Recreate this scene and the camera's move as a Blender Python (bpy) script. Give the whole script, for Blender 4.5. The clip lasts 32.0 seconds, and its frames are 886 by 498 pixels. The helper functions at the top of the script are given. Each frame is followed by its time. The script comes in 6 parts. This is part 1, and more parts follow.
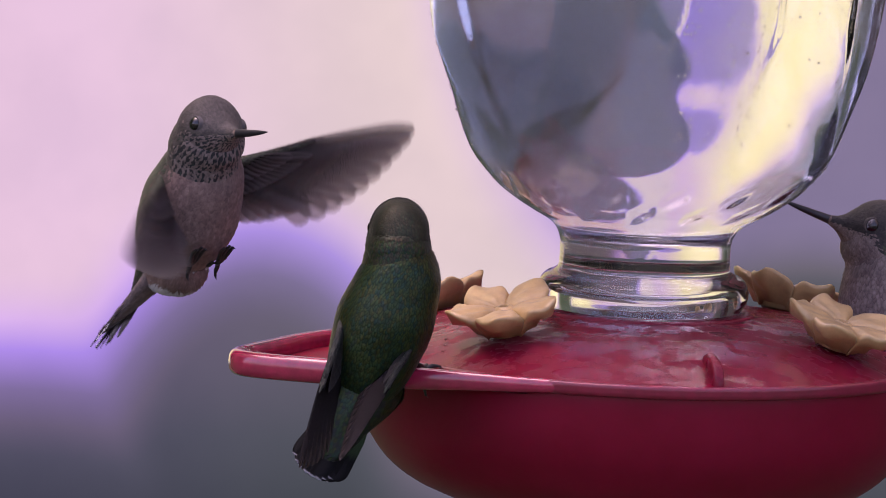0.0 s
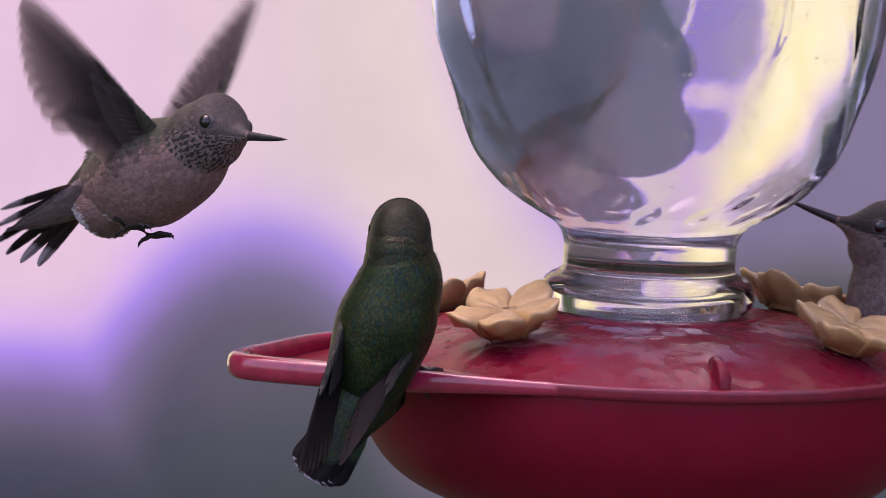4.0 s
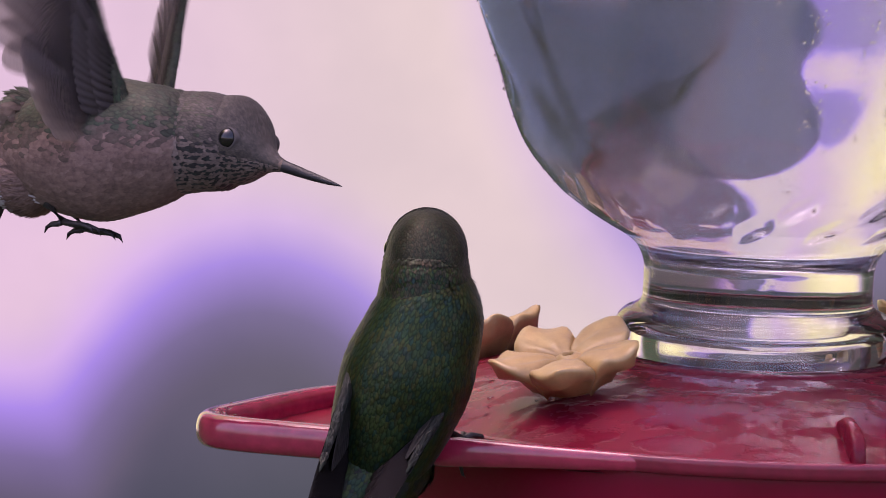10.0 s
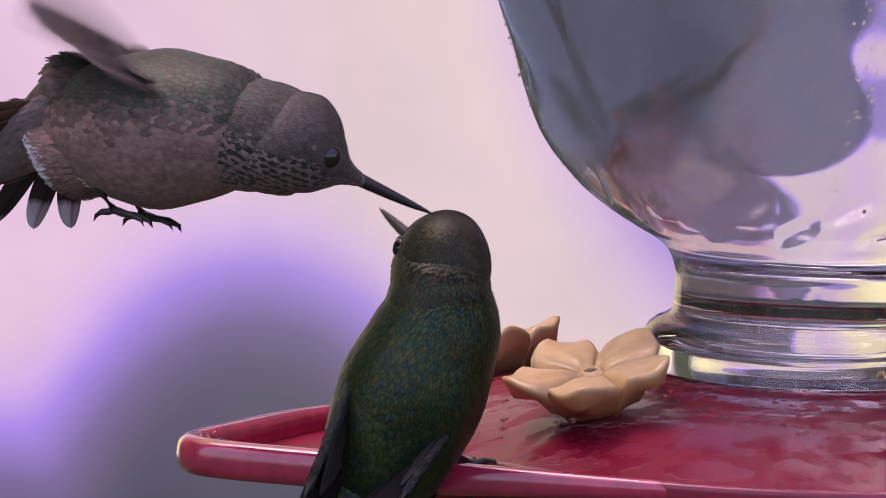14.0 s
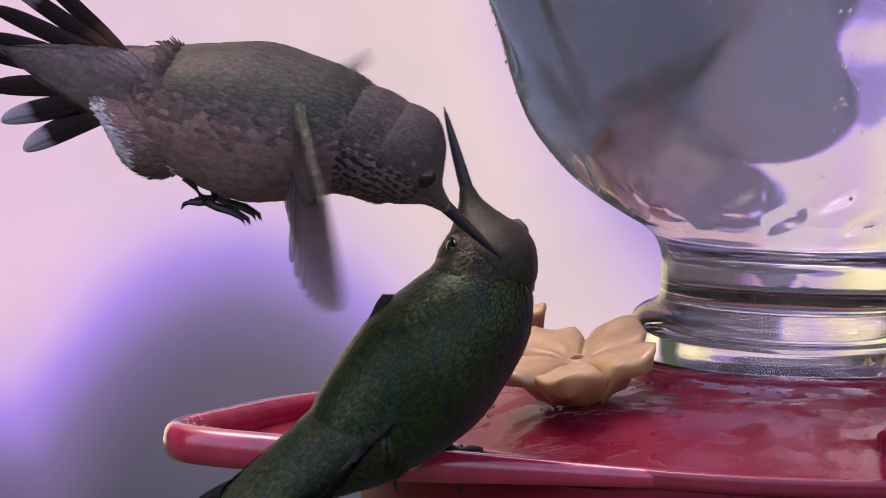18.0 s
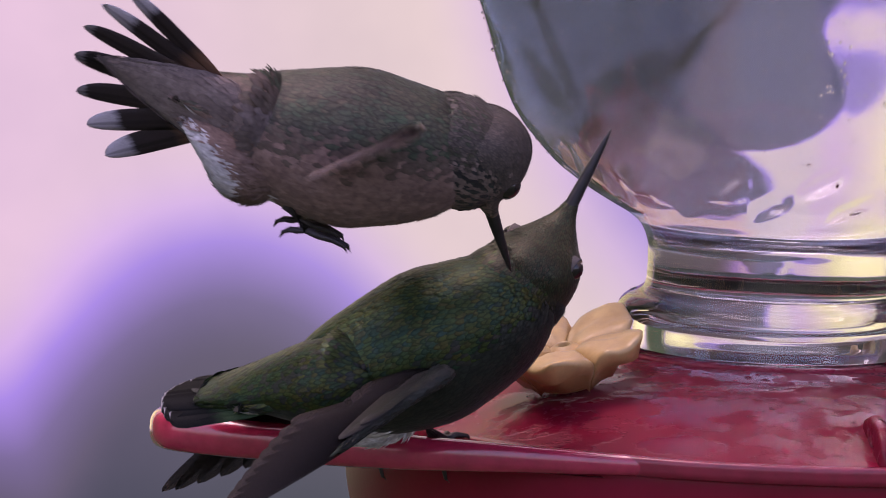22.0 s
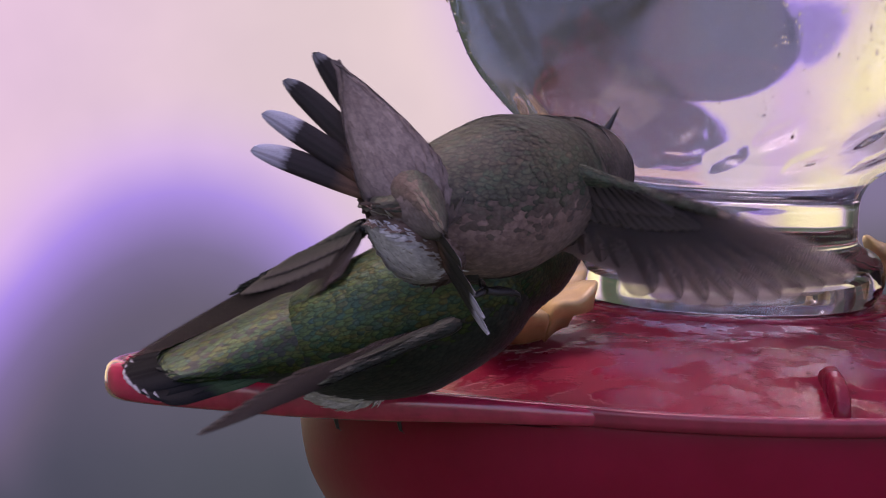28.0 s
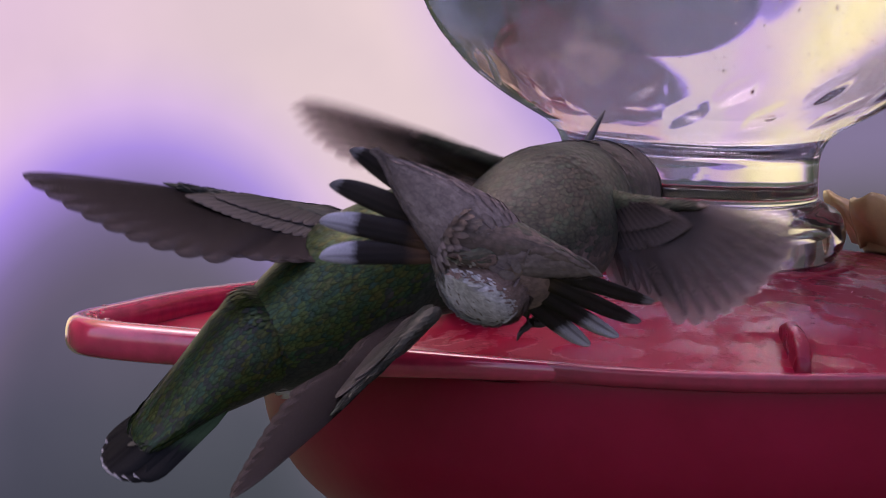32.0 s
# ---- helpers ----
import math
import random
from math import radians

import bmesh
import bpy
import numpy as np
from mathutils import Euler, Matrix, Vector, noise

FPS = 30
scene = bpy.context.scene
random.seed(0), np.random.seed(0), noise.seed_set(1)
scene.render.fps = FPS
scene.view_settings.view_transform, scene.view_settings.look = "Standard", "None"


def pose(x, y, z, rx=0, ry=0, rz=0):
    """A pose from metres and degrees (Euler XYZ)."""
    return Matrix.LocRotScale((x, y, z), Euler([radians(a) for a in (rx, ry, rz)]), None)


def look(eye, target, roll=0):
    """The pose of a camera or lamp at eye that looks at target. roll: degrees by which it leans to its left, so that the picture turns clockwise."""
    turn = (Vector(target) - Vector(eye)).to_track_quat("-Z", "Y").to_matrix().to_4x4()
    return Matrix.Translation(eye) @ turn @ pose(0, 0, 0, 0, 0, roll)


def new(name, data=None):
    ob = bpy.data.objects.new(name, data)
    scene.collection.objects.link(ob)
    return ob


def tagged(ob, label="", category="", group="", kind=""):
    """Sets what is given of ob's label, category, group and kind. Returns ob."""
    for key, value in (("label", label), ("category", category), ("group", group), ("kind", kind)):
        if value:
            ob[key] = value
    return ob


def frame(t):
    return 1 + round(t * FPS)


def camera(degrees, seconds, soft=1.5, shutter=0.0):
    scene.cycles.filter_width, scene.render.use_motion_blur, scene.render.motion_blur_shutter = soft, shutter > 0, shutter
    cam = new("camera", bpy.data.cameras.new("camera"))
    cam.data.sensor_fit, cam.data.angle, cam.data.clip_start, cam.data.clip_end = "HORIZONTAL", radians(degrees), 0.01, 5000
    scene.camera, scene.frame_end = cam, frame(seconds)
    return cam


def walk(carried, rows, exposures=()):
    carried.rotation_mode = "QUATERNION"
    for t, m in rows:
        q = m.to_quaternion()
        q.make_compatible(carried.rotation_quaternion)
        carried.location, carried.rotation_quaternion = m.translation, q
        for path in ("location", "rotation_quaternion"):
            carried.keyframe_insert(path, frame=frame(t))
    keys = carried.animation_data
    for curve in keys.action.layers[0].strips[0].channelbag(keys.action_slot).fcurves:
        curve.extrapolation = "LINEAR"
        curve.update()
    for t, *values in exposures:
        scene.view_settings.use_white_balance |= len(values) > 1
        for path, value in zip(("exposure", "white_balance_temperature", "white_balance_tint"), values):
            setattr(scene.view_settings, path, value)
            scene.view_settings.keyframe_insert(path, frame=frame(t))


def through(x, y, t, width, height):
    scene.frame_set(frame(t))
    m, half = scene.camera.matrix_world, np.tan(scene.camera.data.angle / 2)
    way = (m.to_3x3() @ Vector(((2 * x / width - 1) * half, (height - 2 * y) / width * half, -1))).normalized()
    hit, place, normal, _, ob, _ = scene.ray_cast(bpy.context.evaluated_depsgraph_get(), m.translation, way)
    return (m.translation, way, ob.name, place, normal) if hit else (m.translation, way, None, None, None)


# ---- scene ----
CM = 0.01

# ---- camera ----
cam = camera(1.9154, 32.0, soft=0.9, shutter=1.8)
walk(cam, (
    (0, look((-0.05060, -6.94782, 0.85839), (-0.05337, 0.00106, 0.01393), 2.5)),
    (0.5, look((-0.05060, -6.94782, 0.85839), (-0.05337, 0.00106, 0.01393), 2.5)),
    (1, look((-0.05060, -6.94782, 0.85839), (-0.05337, 0.00106, 0.01393), 2.5)),
    (1.5, look((-0.05060, -6.94782, 0.85839), (-0.05337, 0.00106, 0.01393), 2.5)),
    (2, look((-0.05060, -6.94782, 0.85839), (-0.05337, 0.00106, 0.01393), 2.5)),
    (2.5, look((-0.05060, -6.94782, 0.85839), (-0.05337, 0.00106, 0.01393), 2.5)),
    (3, look((-0.05060, -6.94782, 0.85839), (-0.05337, 0.00106, 0.01393), 2.5)),
    (3.5, look((-0.05060, -6.94782, 0.85839), (-0.05337, 0.00106, 0.01393), 2.5)),
    (3.7, look((-0.05060, -6.94782, 0.85839), (-0.05288, 0.00103, 0.01370), 2.5)),
    (4, look((-0.05060, -6.84882, 0.84623), (-0.05387, 0.00109, 0.01421), 2.5)),
    (4.5, look((-0.05060, -6.66614, 0.82380), (-0.05480, 0.00116, 0.01473), 2.5)),
    (5, look((-0.05060, -6.49295, 0.80253), (-0.05568, 0.00122, 0.01523), 2.5)),
    (5.5, look((-0.05060, -6.32854, 0.78235), (-0.05651, 0.00128, 0.01570), 2.5)),
    (6, look((-0.05060, -6.17224, 0.76316), (-0.05727, 0.00133, 0.01613), 2.5)),
    (6.5, look((-0.05060, -6.02348, 0.74489), (-0.05797, 0.00138, 0.01653), 2.5)),
    (7, look((-0.05060, -5.88173, 0.72749), (-0.05863, 0.00143, 0.01692), 2.5)),
    (7.5, look((-0.05060, -5.74649, 0.71088), (-0.05925, 0.00147, 0.01729), 2.5)),
    (8, look((-0.05060, -5.61733, 0.69502), (-0.05985, 0.00151, 0.01764), 2.5)),
    (8.5, look((-0.05060, -5.49384, 0.67986), (-0.06044, 0.00156, 0.01799), 2.5)),
    (9, look((-0.05060, -5.37567, 0.66535), (-0.06101, 0.00160, 0.01832), 2.5)),
    (9.5, look((-0.05060, -5.26248, 0.65145), (-0.06152, 0.00164, 0.01863), 2.5)),
    (10, look((-0.05060, -5.15396, 0.63813), (-0.06202, 0.00168, 0.01897), 2.5)),
    (10.5, look((-0.05060, -5.04982, 0.62534), (-0.06251, 0.00172, 0.01928), 2.5)),
    (11, look((-0.05060, -4.94980, 0.61306), (-0.06298, 0.00175, 0.01957), 2.5)),
    (11.5, look((-0.05060, -4.85368, 0.60126), (-0.06342, 0.00179, 0.01985), 2.5)),
    (12, look((-0.05060, -4.76121, 0.58990), (-0.06387, 0.00182, 0.02009), 2.5)),
    (12.5, look((-0.05060, -4.67220, 0.57897), (-0.06445, 0.00185, 0.02039), 2.5)),
    (12.7, look((-0.05060, -4.63752, 0.57472), (-0.06478, 0.00187, 0.02055), 2.5)),
    (13, look((-0.05060, -4.63188, 0.57402), (-0.06420, 0.00184, 0.02026), 2.5)),
    (13.5, look((-0.05060, -4.63188, 0.57402), (-0.06388, 0.00180, 0.01996), 2.5)),
    (14, look((-0.05060, -4.63188, 0.57402), (-0.06357, 0.00177, 0.01970), 2.5)),
    (14.5, look((-0.05060, -4.63188, 0.57402), (-0.06328, 0.00174, 0.01945), 2.5)),
    (15, look((-0.05060, -4.63188, 0.57402), (-0.06297, 0.00171, 0.01919), 2.5)),
    (15.5, look((-0.05060, -4.63188, 0.57402), (-0.06266, 0.00167, 0.01893), 2.5)),
    (16, look((-0.05060, -4.63188, 0.57402), (-0.06235, 0.00164, 0.01867), 2.5)),
    (16.5, look((-0.05060, -4.63188, 0.57402), (-0.06204, 0.00161, 0.01841), 2.5)),
    (17, look((-0.05060, -4.63188, 0.57402), (-0.06174, 0.00157, 0.01812), 2.5)),
    (17.5, look((-0.05060, -4.63188, 0.57402), (-0.06144, 0.00154, 0.01784), 2.5)),
    (18, look((-0.05060, -4.63188, 0.57402), (-0.06112, 0.00151, 0.01757), 2.5)),
    (18.5, look((-0.05060, -4.63188, 0.57402), (-0.06081, 0.00148, 0.01732), 2.5)),
    (19, look((-0.05060, -4.63188, 0.57402), (-0.06049, 0.00145, 0.01707), 2.5)),
    (19.5, look((-0.05060, -4.63188, 0.57402), (-0.06019, 0.00141, 0.01679), 2.5)),
    (20, look((-0.05060, -4.63188, 0.57402), (-0.05989, 0.00137, 0.01649), 2.5)),
    (20.5, look((-0.05060, -4.63188, 0.57402), (-0.05957, 0.00134, 0.01621), 2.5)),
    (21, look((-0.05060, -4.63188, 0.57402), (-0.05922, 0.00131, 0.01596), 2.5)),
    (21.5, look((-0.05060, -4.63188, 0.57402), (-0.05889, 0.00128, 0.01573), 2.5)),
    (22, look((-0.05060, -4.63188, 0.57402), (-0.05862, 0.00125, 0.01547), 2.5)),
    (22.5, look((-0.05060, -4.63188, 0.57402), (-0.05831, 0.00122, 0.01521), 2.5)),
    (23, look((-0.05060, -4.63188, 0.57402), (-0.05800, 0.00118, 0.01493), 2.5)),
    (23.5, look((-0.05060, -4.63188, 0.57402), (-0.05770, 0.00114, 0.01462), 2.5)),
    (24, look((-0.05060, -4.63188, 0.57402), (-0.05739, 0.00111, 0.01432), 2.5)),
    (24.2, look((-0.05060, -4.63188, 0.57402), (-0.05706, 0.00107, 0.01405), 2.5)),
    (24.5, look((-0.05060, -4.63188, 0.57402), (-0.05656, 0.00102, 0.01364), 2.5)),
    (25, look((-0.05060, -4.63188, 0.57402), (-0.05568, 0.00090, 0.01261), 2.5)),
    (25.5, look((-0.05060, -4.63188, 0.57402), (-0.05473, 0.00078, 0.01164), 2.5)),
    (26, look((-0.05060, -4.63188, 0.57402), (-0.05379, 0.00067, 0.01076), 2.5)),
    (26.5, look((-0.05060, -4.63188, 0.57402), (-0.05287, 0.00057, 0.00991), 2.5)),
    (27, look((-0.05060, -4.63188, 0.57402), (-0.05195, 0.00046, 0.00907), 2.5)),
    (27.5, look((-0.05060, -4.63188, 0.57402), (-0.05110, 0.00035, 0.00817), 2.5)),
    (28, look((-0.05060, -4.63188, 0.57402), (-0.05032, 0.00023, 0.00721), 2.5)),
    (28.5, look((-0.05060, -4.63188, 0.57402), (-0.04947, 0.00012, 0.00628), 2.5)),
    (29, look((-0.05060, -4.63188, 0.57402), (-0.04840, 0.00000, 0.00534), 2.5)),
    (29.5, look((-0.05060, -4.63188, 0.57402), (-0.04722, -0.00011, 0.00438), 2.5)),
    (30, look((-0.05060, -4.63188, 0.57402), (-0.04623, -0.00023, 0.00341), 2.5)),
    (30.5, look((-0.05060, -4.63188, 0.57402), (-0.04539, -0.00035, 0.00244), 2.5)),
    (31, look((-0.05060, -4.63188, 0.57402), (-0.04455, -0.00046, 0.00153), 2.5)),
    (31.5, look((-0.05060, -4.63188, 0.57402), (-0.04376, -0.00057, 0.00065), 2.5)),
    (32, look((-0.05060, -4.63188, 0.57402), (-0.04302, -0.00069, -0.00032), 2.5)),
), exposures=((0, 0.84, 6700, 48), (32, 0.84, 6700, 48)))

# ---- world, sun, exposure ----
world = bpy.data.worlds.new("world")
scene.world = world
world.use_nodes = True
wn, wl = world.node_tree.nodes, world.node_tree.links
sky = wn.new("ShaderNodeTexSky")
sky.sky_type, sky.sun_disc = "NISHITA", False
sky.sun_elevation, sky.sun_rotation = radians(71), radians(-76)
sky.air_density, sky.dust_density = 1.0, 3.0
wl.new(sky.outputs[0], wn["Background"].inputs[0])
wn["Background"].inputs[1].default_value = 0.2

sun = new("sun", bpy.data.lights.new("sun", "SUN"))
sun.data.energy, sun.data.angle, sun.data.color = 0.13, radians(22), (1.0, 0.94, 0.86)
sun.matrix_world = look((-1.2, 0.3, 3.6), (0, 0, 0))


# ---- materials ----
def material(name):
    m = bpy.data.materials.new(name)
    m.use_nodes = True
    return m, m.node_tree.nodes, m.node_tree.links, m.node_tree.nodes["Principled BSDF"]


def noise_tex(nodes, links, scale, detail=4.0, rough=0.55, space="Object", stretch=None):
    tc = nodes.new("ShaderNodeTexCoord")
    n = nodes.new("ShaderNodeTexNoise")
    n.inputs["Scale"].default_value, n.inputs["Detail"].default_value = scale, detail
    n.inputs["Roughness"].default_value = rough
    if stretch:
        mp = nodes.new("ShaderNodeMapping")
        mp.inputs["Scale"].default_value = stretch
        links.new(tc.outputs[space], mp.inputs[0])
        links.new(mp.outputs[0], n.inputs["Vector"])
    else:
        links.new(tc.outputs[space], n.inputs["Vector"])
    return n


def ramp(nodes, links, source, stops, mode="LINEAR"):
    r = nodes.new("ShaderNodeValToRGB")
    r.color_ramp.interpolation = mode
    e = r.color_ramp.elements
    while len(e) < len(stops):
        e.new(0.5)
    for el, (p, c) in zip(e, stops):
        el.position, el.color = p, (*c, 1)
    links.new(source, r.inputs[0])
    return r.outputs[0]


def blend(nodes, links, fac, a, b, mode="MIX"):
    mx = nodes.new("ShaderNodeMix")
    mx.data_type, mx.blend_type = "RGBA", mode
    for socket, value in ((mx.inputs[0], fac), (mx.inputs[6], a), (mx.inputs[7], b)):
        if isinstance(value, (int, float)):
            socket.default_value = value
        elif isinstance(value, tuple):
            socket.default_value = (*value, 1)
        else:
            links.new(value, socket)
    return mx.outputs[2]


def bump(nodes, links, height, strength, distance, bsdf, socket="Normal"):
    b = nodes.new("ShaderNodeBump")
    b.inputs["Strength"].default_value, b.inputs["Distance"].default_value = strength, distance
    links.new(height, b.inputs["Height"])
    links.new(b.outputs[0], bsdf.inputs[socket])


def plumage(name, stops, rough=0.55, metal=0.0, grain=900.0, sheen=0.06, margin=0.55, patch=None):
    """Feathers: a colour for each by chance, darker margins, barbs as fine grain, worn patches on a larger scale."""
    m, n, l, p = material(name)
    geo = n.new("ShaderNodeNewGeometry")
    tone = ramp(n, l, geo.outputs["Random Per Island"], stops)
    fine = noise_tex(n, l, grain, 3, 0.6)
    wide = noise_tex(n, l, 110, 4, 0.6, "Object", (0.6, 1.0, 1.0))
    if patch:
        zone = noise_tex(n, l, 75, 3, 0.6)
        tone = blend(n, l, ramp(n, l, zone.outputs[0], [(0.42, (0, 0, 0)), (0.60, (1, 1, 1))]), tone, blend(n, l, 1.0, tone, patch, "MULTIPLY"))
    c = blend(n, l, 0.55, tone, ramp(n, l, fine.outputs[0], [(0.3, (0.35, 0.35, 0.35)), (0.72, (1.15, 1.15, 1.15))]), "MULTIPLY")
    c = blend(n, l, 0.5, c, ramp(n, l, wide.outputs[0], [(0.3, (0.5, 0.5, 0.5)), (0.7, (1.2, 1.2, 1.2))]), "MULTIPLY")
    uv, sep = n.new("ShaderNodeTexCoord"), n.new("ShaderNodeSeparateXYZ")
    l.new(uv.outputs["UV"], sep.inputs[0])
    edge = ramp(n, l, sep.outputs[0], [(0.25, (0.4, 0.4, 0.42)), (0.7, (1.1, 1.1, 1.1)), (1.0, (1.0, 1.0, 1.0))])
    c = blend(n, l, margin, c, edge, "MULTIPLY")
    l.new(c, p.inputs["Base Color"])
    p.inputs["Roughness"].default_value, p.inputs["Metallic"].default_value = rough, metal
    p.inputs["Sheen Weight"].default_value = sheen
    p.inputs["Specular IOR Level"].default_value = 0.25
    bump(n, l, fine.outputs[0], 0.4, 0.0003, p)
    return m


def blade(name, along, rough=0.5, through=0.35, sheer=0.0, ragged=0.10, gloss=0.2):
    """A flight or tail feather: colours along its length (local y), barbs across, light passes partly through the vane."""
    m, n, l, p = material(name)
    tc = n.new("ShaderNodeTexCoord")
    sep = n.new("ShaderNodeSeparateXYZ")
    l.new(tc.outputs["UV"], sep.inputs[0])
    wob = noise_tex(n, l, 9, 3, 0.6, "UV")
    mad = n.new("ShaderNodeMath")
    mad.operation = "MULTIPLY_ADD"
    mad.inputs[1].default_value = ragged
    l.new(wob.outputs[0], mad.inputs[0])
    l.new(sep.outputs[1], mad.inputs[2])
    tone = ramp(n, l, mad.outputs[0], along)
    barbs = noise_tex(n, l, 30, 2, 0.5, "UV", (0.8, 5.0, 1.0))
    c = blend(n, l, 0.5, tone, ramp(n, l, barbs.outputs[0], [(0.3, (0.55, 0.55, 0.55)), (0.7, (1.15, 1.15, 1.15))]), "MULTIPLY")
    shaft = ramp(n, l, sep.outputs[0], [(0.1, (1.12, 1.12, 1.12)), (0.40, (1.0, 1.0, 1.0)), (0.455, (0.45, 0.43, 0.43)), (0.51, (0.45, 0.43, 0.43)), (0.55, (0.82, 0.82, 0.82)), (0.72, (0.62, 0.61, 0.61))])
    c = blend(n, l, 0.85, c, shaft, "MULTIPLY")
    l.new(c, p.inputs["Base Color"])
    p.inputs["Roughness"].default_value = rough
    p.inputs["Specular IOR Level"].default_value = gloss
    tr = n.new("ShaderNodeBsdfTranslucent")
    l.new(c, tr.inputs[0])
    mix = n.new("ShaderNodeMixShader")
    mix.inputs[0].default_value = through
    l.new(p.outputs[0], mix.inputs[1])
    l.new(tr.outputs[0], mix.inputs[2])
    last = mix.outputs[0]
    if sheer:
        gap, mix2 = n.new("ShaderNodeBsdfTransparent"), n.new("ShaderNodeMixShader")
        mix2.inputs[0].default_value = sheer
        l.new(last, mix2.inputs[1])
        l.new(gap.outputs[0], mix2.inputs[2])
        last = mix2.outputs[0]
    l.new(last, n["Material Output"].inputs[0])
    bump(n, l, barbs.outputs[0], 0.3, 0.0002, p)
    return m


def plain(name, colour, rough, metal=0.0, grain=300.0, vary=0.35, relief=0.0003, coat=0.0):
    m, n, l, p = material(name)
    fine = noise_tex(n, l, grain, 4, 0.6)
    lo = tuple(v * (1 - vary) for v in colour)
    hi = tuple(min(1, v * (1 + vary)) for v in colour)
    l.new(ramp(n, l, fine.outputs[0], [(0.3, lo), (0.7, hi)]), p.inputs["Base Color"])
    p.inputs["Roughness"].default_value, p.inputs["Metallic"].default_value = rough, metal
    p.inputs["Coat Weight"].default_value = coat
    bump(n, l, fine.outputs[0], 0.3, relief, p)
    return m


GREEN_BACK = plumage("green_back", [(0.0, (0.016, 0.054, 0.034)), (0.35, (0.028, 0.066, 0.024)), (0.7, (0.040, 0.070, 0.017)), (0.9, (0.052, 0.064, 0.018)), (1.0, (0.016, 0.052, 0.040))], 0.40, 0.45, sheen=0.0, margin=0.7, patch=(1.05, 0.82, 0.7))
DARK_FLANK = plumage("dark_flank", [(0.0, (0.014, 0.018, 0.014)), (0.7, (0.022, 0.030, 0.022)), (1.0, (0.032, 0.030, 0.022))], 0.5, 0.2)
BRONZE_BACK = plumage("bronze_back", [(0.0, (0.060, 0.056, 0.040)), (0.5, (0.080, 0.072, 0.048)), (0.8, (0.062, 0.080, 0.050)), (1.0, (0.100, 0.078, 0.052))], 0.5, 0.15, patch=(0.85, 1.0, 0.9))
CROWN_OLIVE = plumage("crown_olive", [(0.0, (0.030, 0.036, 0.018)), (0.5, (0.052, 0.046, 0.020)), (0.8, (0.036, 0.056, 0.024)), (1.0, (0.070, 0.050, 0.024))], 0.45, 0.35, margin=0.75)
CROWN_GREY = plumage("crown_grey", [(0.0, (0.082, 0.068, 0.056)), (1.0, (0.125, 0.102, 0.084))], 0.6, 0.05)
CROWN_DUSKY = plumage("crown_dusky", [(0.0, (0.040, 0.036, 0.032)), (1.0, (0.066, 0.056, 0.048))], 0.6, 0.05)
BUFF_FLANK = plumage("buff_flank", [(0.0, (0.215, 0.138, 0.112)), (0.6, (0.26, 0.166, 0.136)), (1.0, (0.30, 0.198, 0.165))], 0.7, margin=0.15)
BROWN_SIDE = plumage("brown_side", [(0.0, (0.110, 0.080, 0.062)), (0.6, (0.140, 0.098, 0.078)), (1.0, (0.120, 0.100, 0.074))], 0.6, 0.05, margin=0.25)
PALE_BREAST = plumage("pale_breast", [(0.0, (0.20, 0.145, 0.125)), (1.0, (0.30, 0.235, 0.21))], 0.7, margin=0.35)
UNDERTAIL = plumage("undertail_grey", [(0.0, (0.165, 0.125, 0.115)), (1.0, (0.235, 0.185, 0.172))], 0.75, margin=0.2)
WHITE_DOWN = plumage("white_down", [(0.0, (0.60, 0.57, 0.58)), (1.0, (0.80, 0.78, 0.79))], 0.85, margin=0.12)
THROAT_PALE = plumage("pale_throat", [(0.0, (0.20, 0.15, 0.13)), (1.0, (0.28, 0.215, 0.185))], 0.65, margin=0.25)
THROAT_SPOT = plumage("dark_throat_spot", [(0.0, (0.030, 0.030, 0.030)), (0.7, (0.045, 0.044, 0.042)), (1.0, (0.040, 0.060, 0.052))], 0.5, 0.2, margin=0.2)
UNDERBODY = plain("skin_under_feathers", (0.17, 0.12, 0.09), 0.9, grain=600)
UNDERBODY_GREEN = plain("dark_down", (0.02, 0.026, 0.016), 0.9, grain=600)
BILL_BLACK = plain("bill_horn", (0.014, 0.013, 0.015), 0.5, grain=500)
LEG_DARK = plain("leg_skin", (0.022, 0.018, 0.018), 0.55, grain=900, relief=0.0005)
EYE_BLACK = plain("eye_black", (0.006, 0.005, 0.005), 0.16, grain=50, coat=0.4)
WING_COVERT = blade("wing_covert", [(0.0, (0.080, 0.066, 0.060)), (0.5, (0.13, 0.106, 0.100)), (1.0, (0.21, 0.172, 0.168))], 0.6, 0.5, 0.15, gloss=0.08)
DARK_COVERT = blade("dark_wing_covert", [(0.0, (0.020, 0.026, 0.020)), (0.5, (0.032, 0.032, 0.028)), (1.0, (0.060, 0.052, 0.050))], 0.5, 0.2, 0.0)
EYE_RING = plain("eye_ring_dusky", (0.09, 0.075, 0.068), 0.8)
WING_GREY = blade("wing_vane", [(0.0, (0.11, 0.088, 0.084)), (0.35, (0.25, 0.205, 0.20)), (1.0, (0.45, 0.38, 0.38))], 0.5, 0.75, 0.46)
WING_DARK = blade("dark_wing_vane", [(0.0, (0.012, 0.014, 0.013)), (0.4, (0.036, 0.032, 0.032)), (1.0, (0.110, 0.090, 0.089))], 0.55, 0.62, 0.22, gloss=0.06)
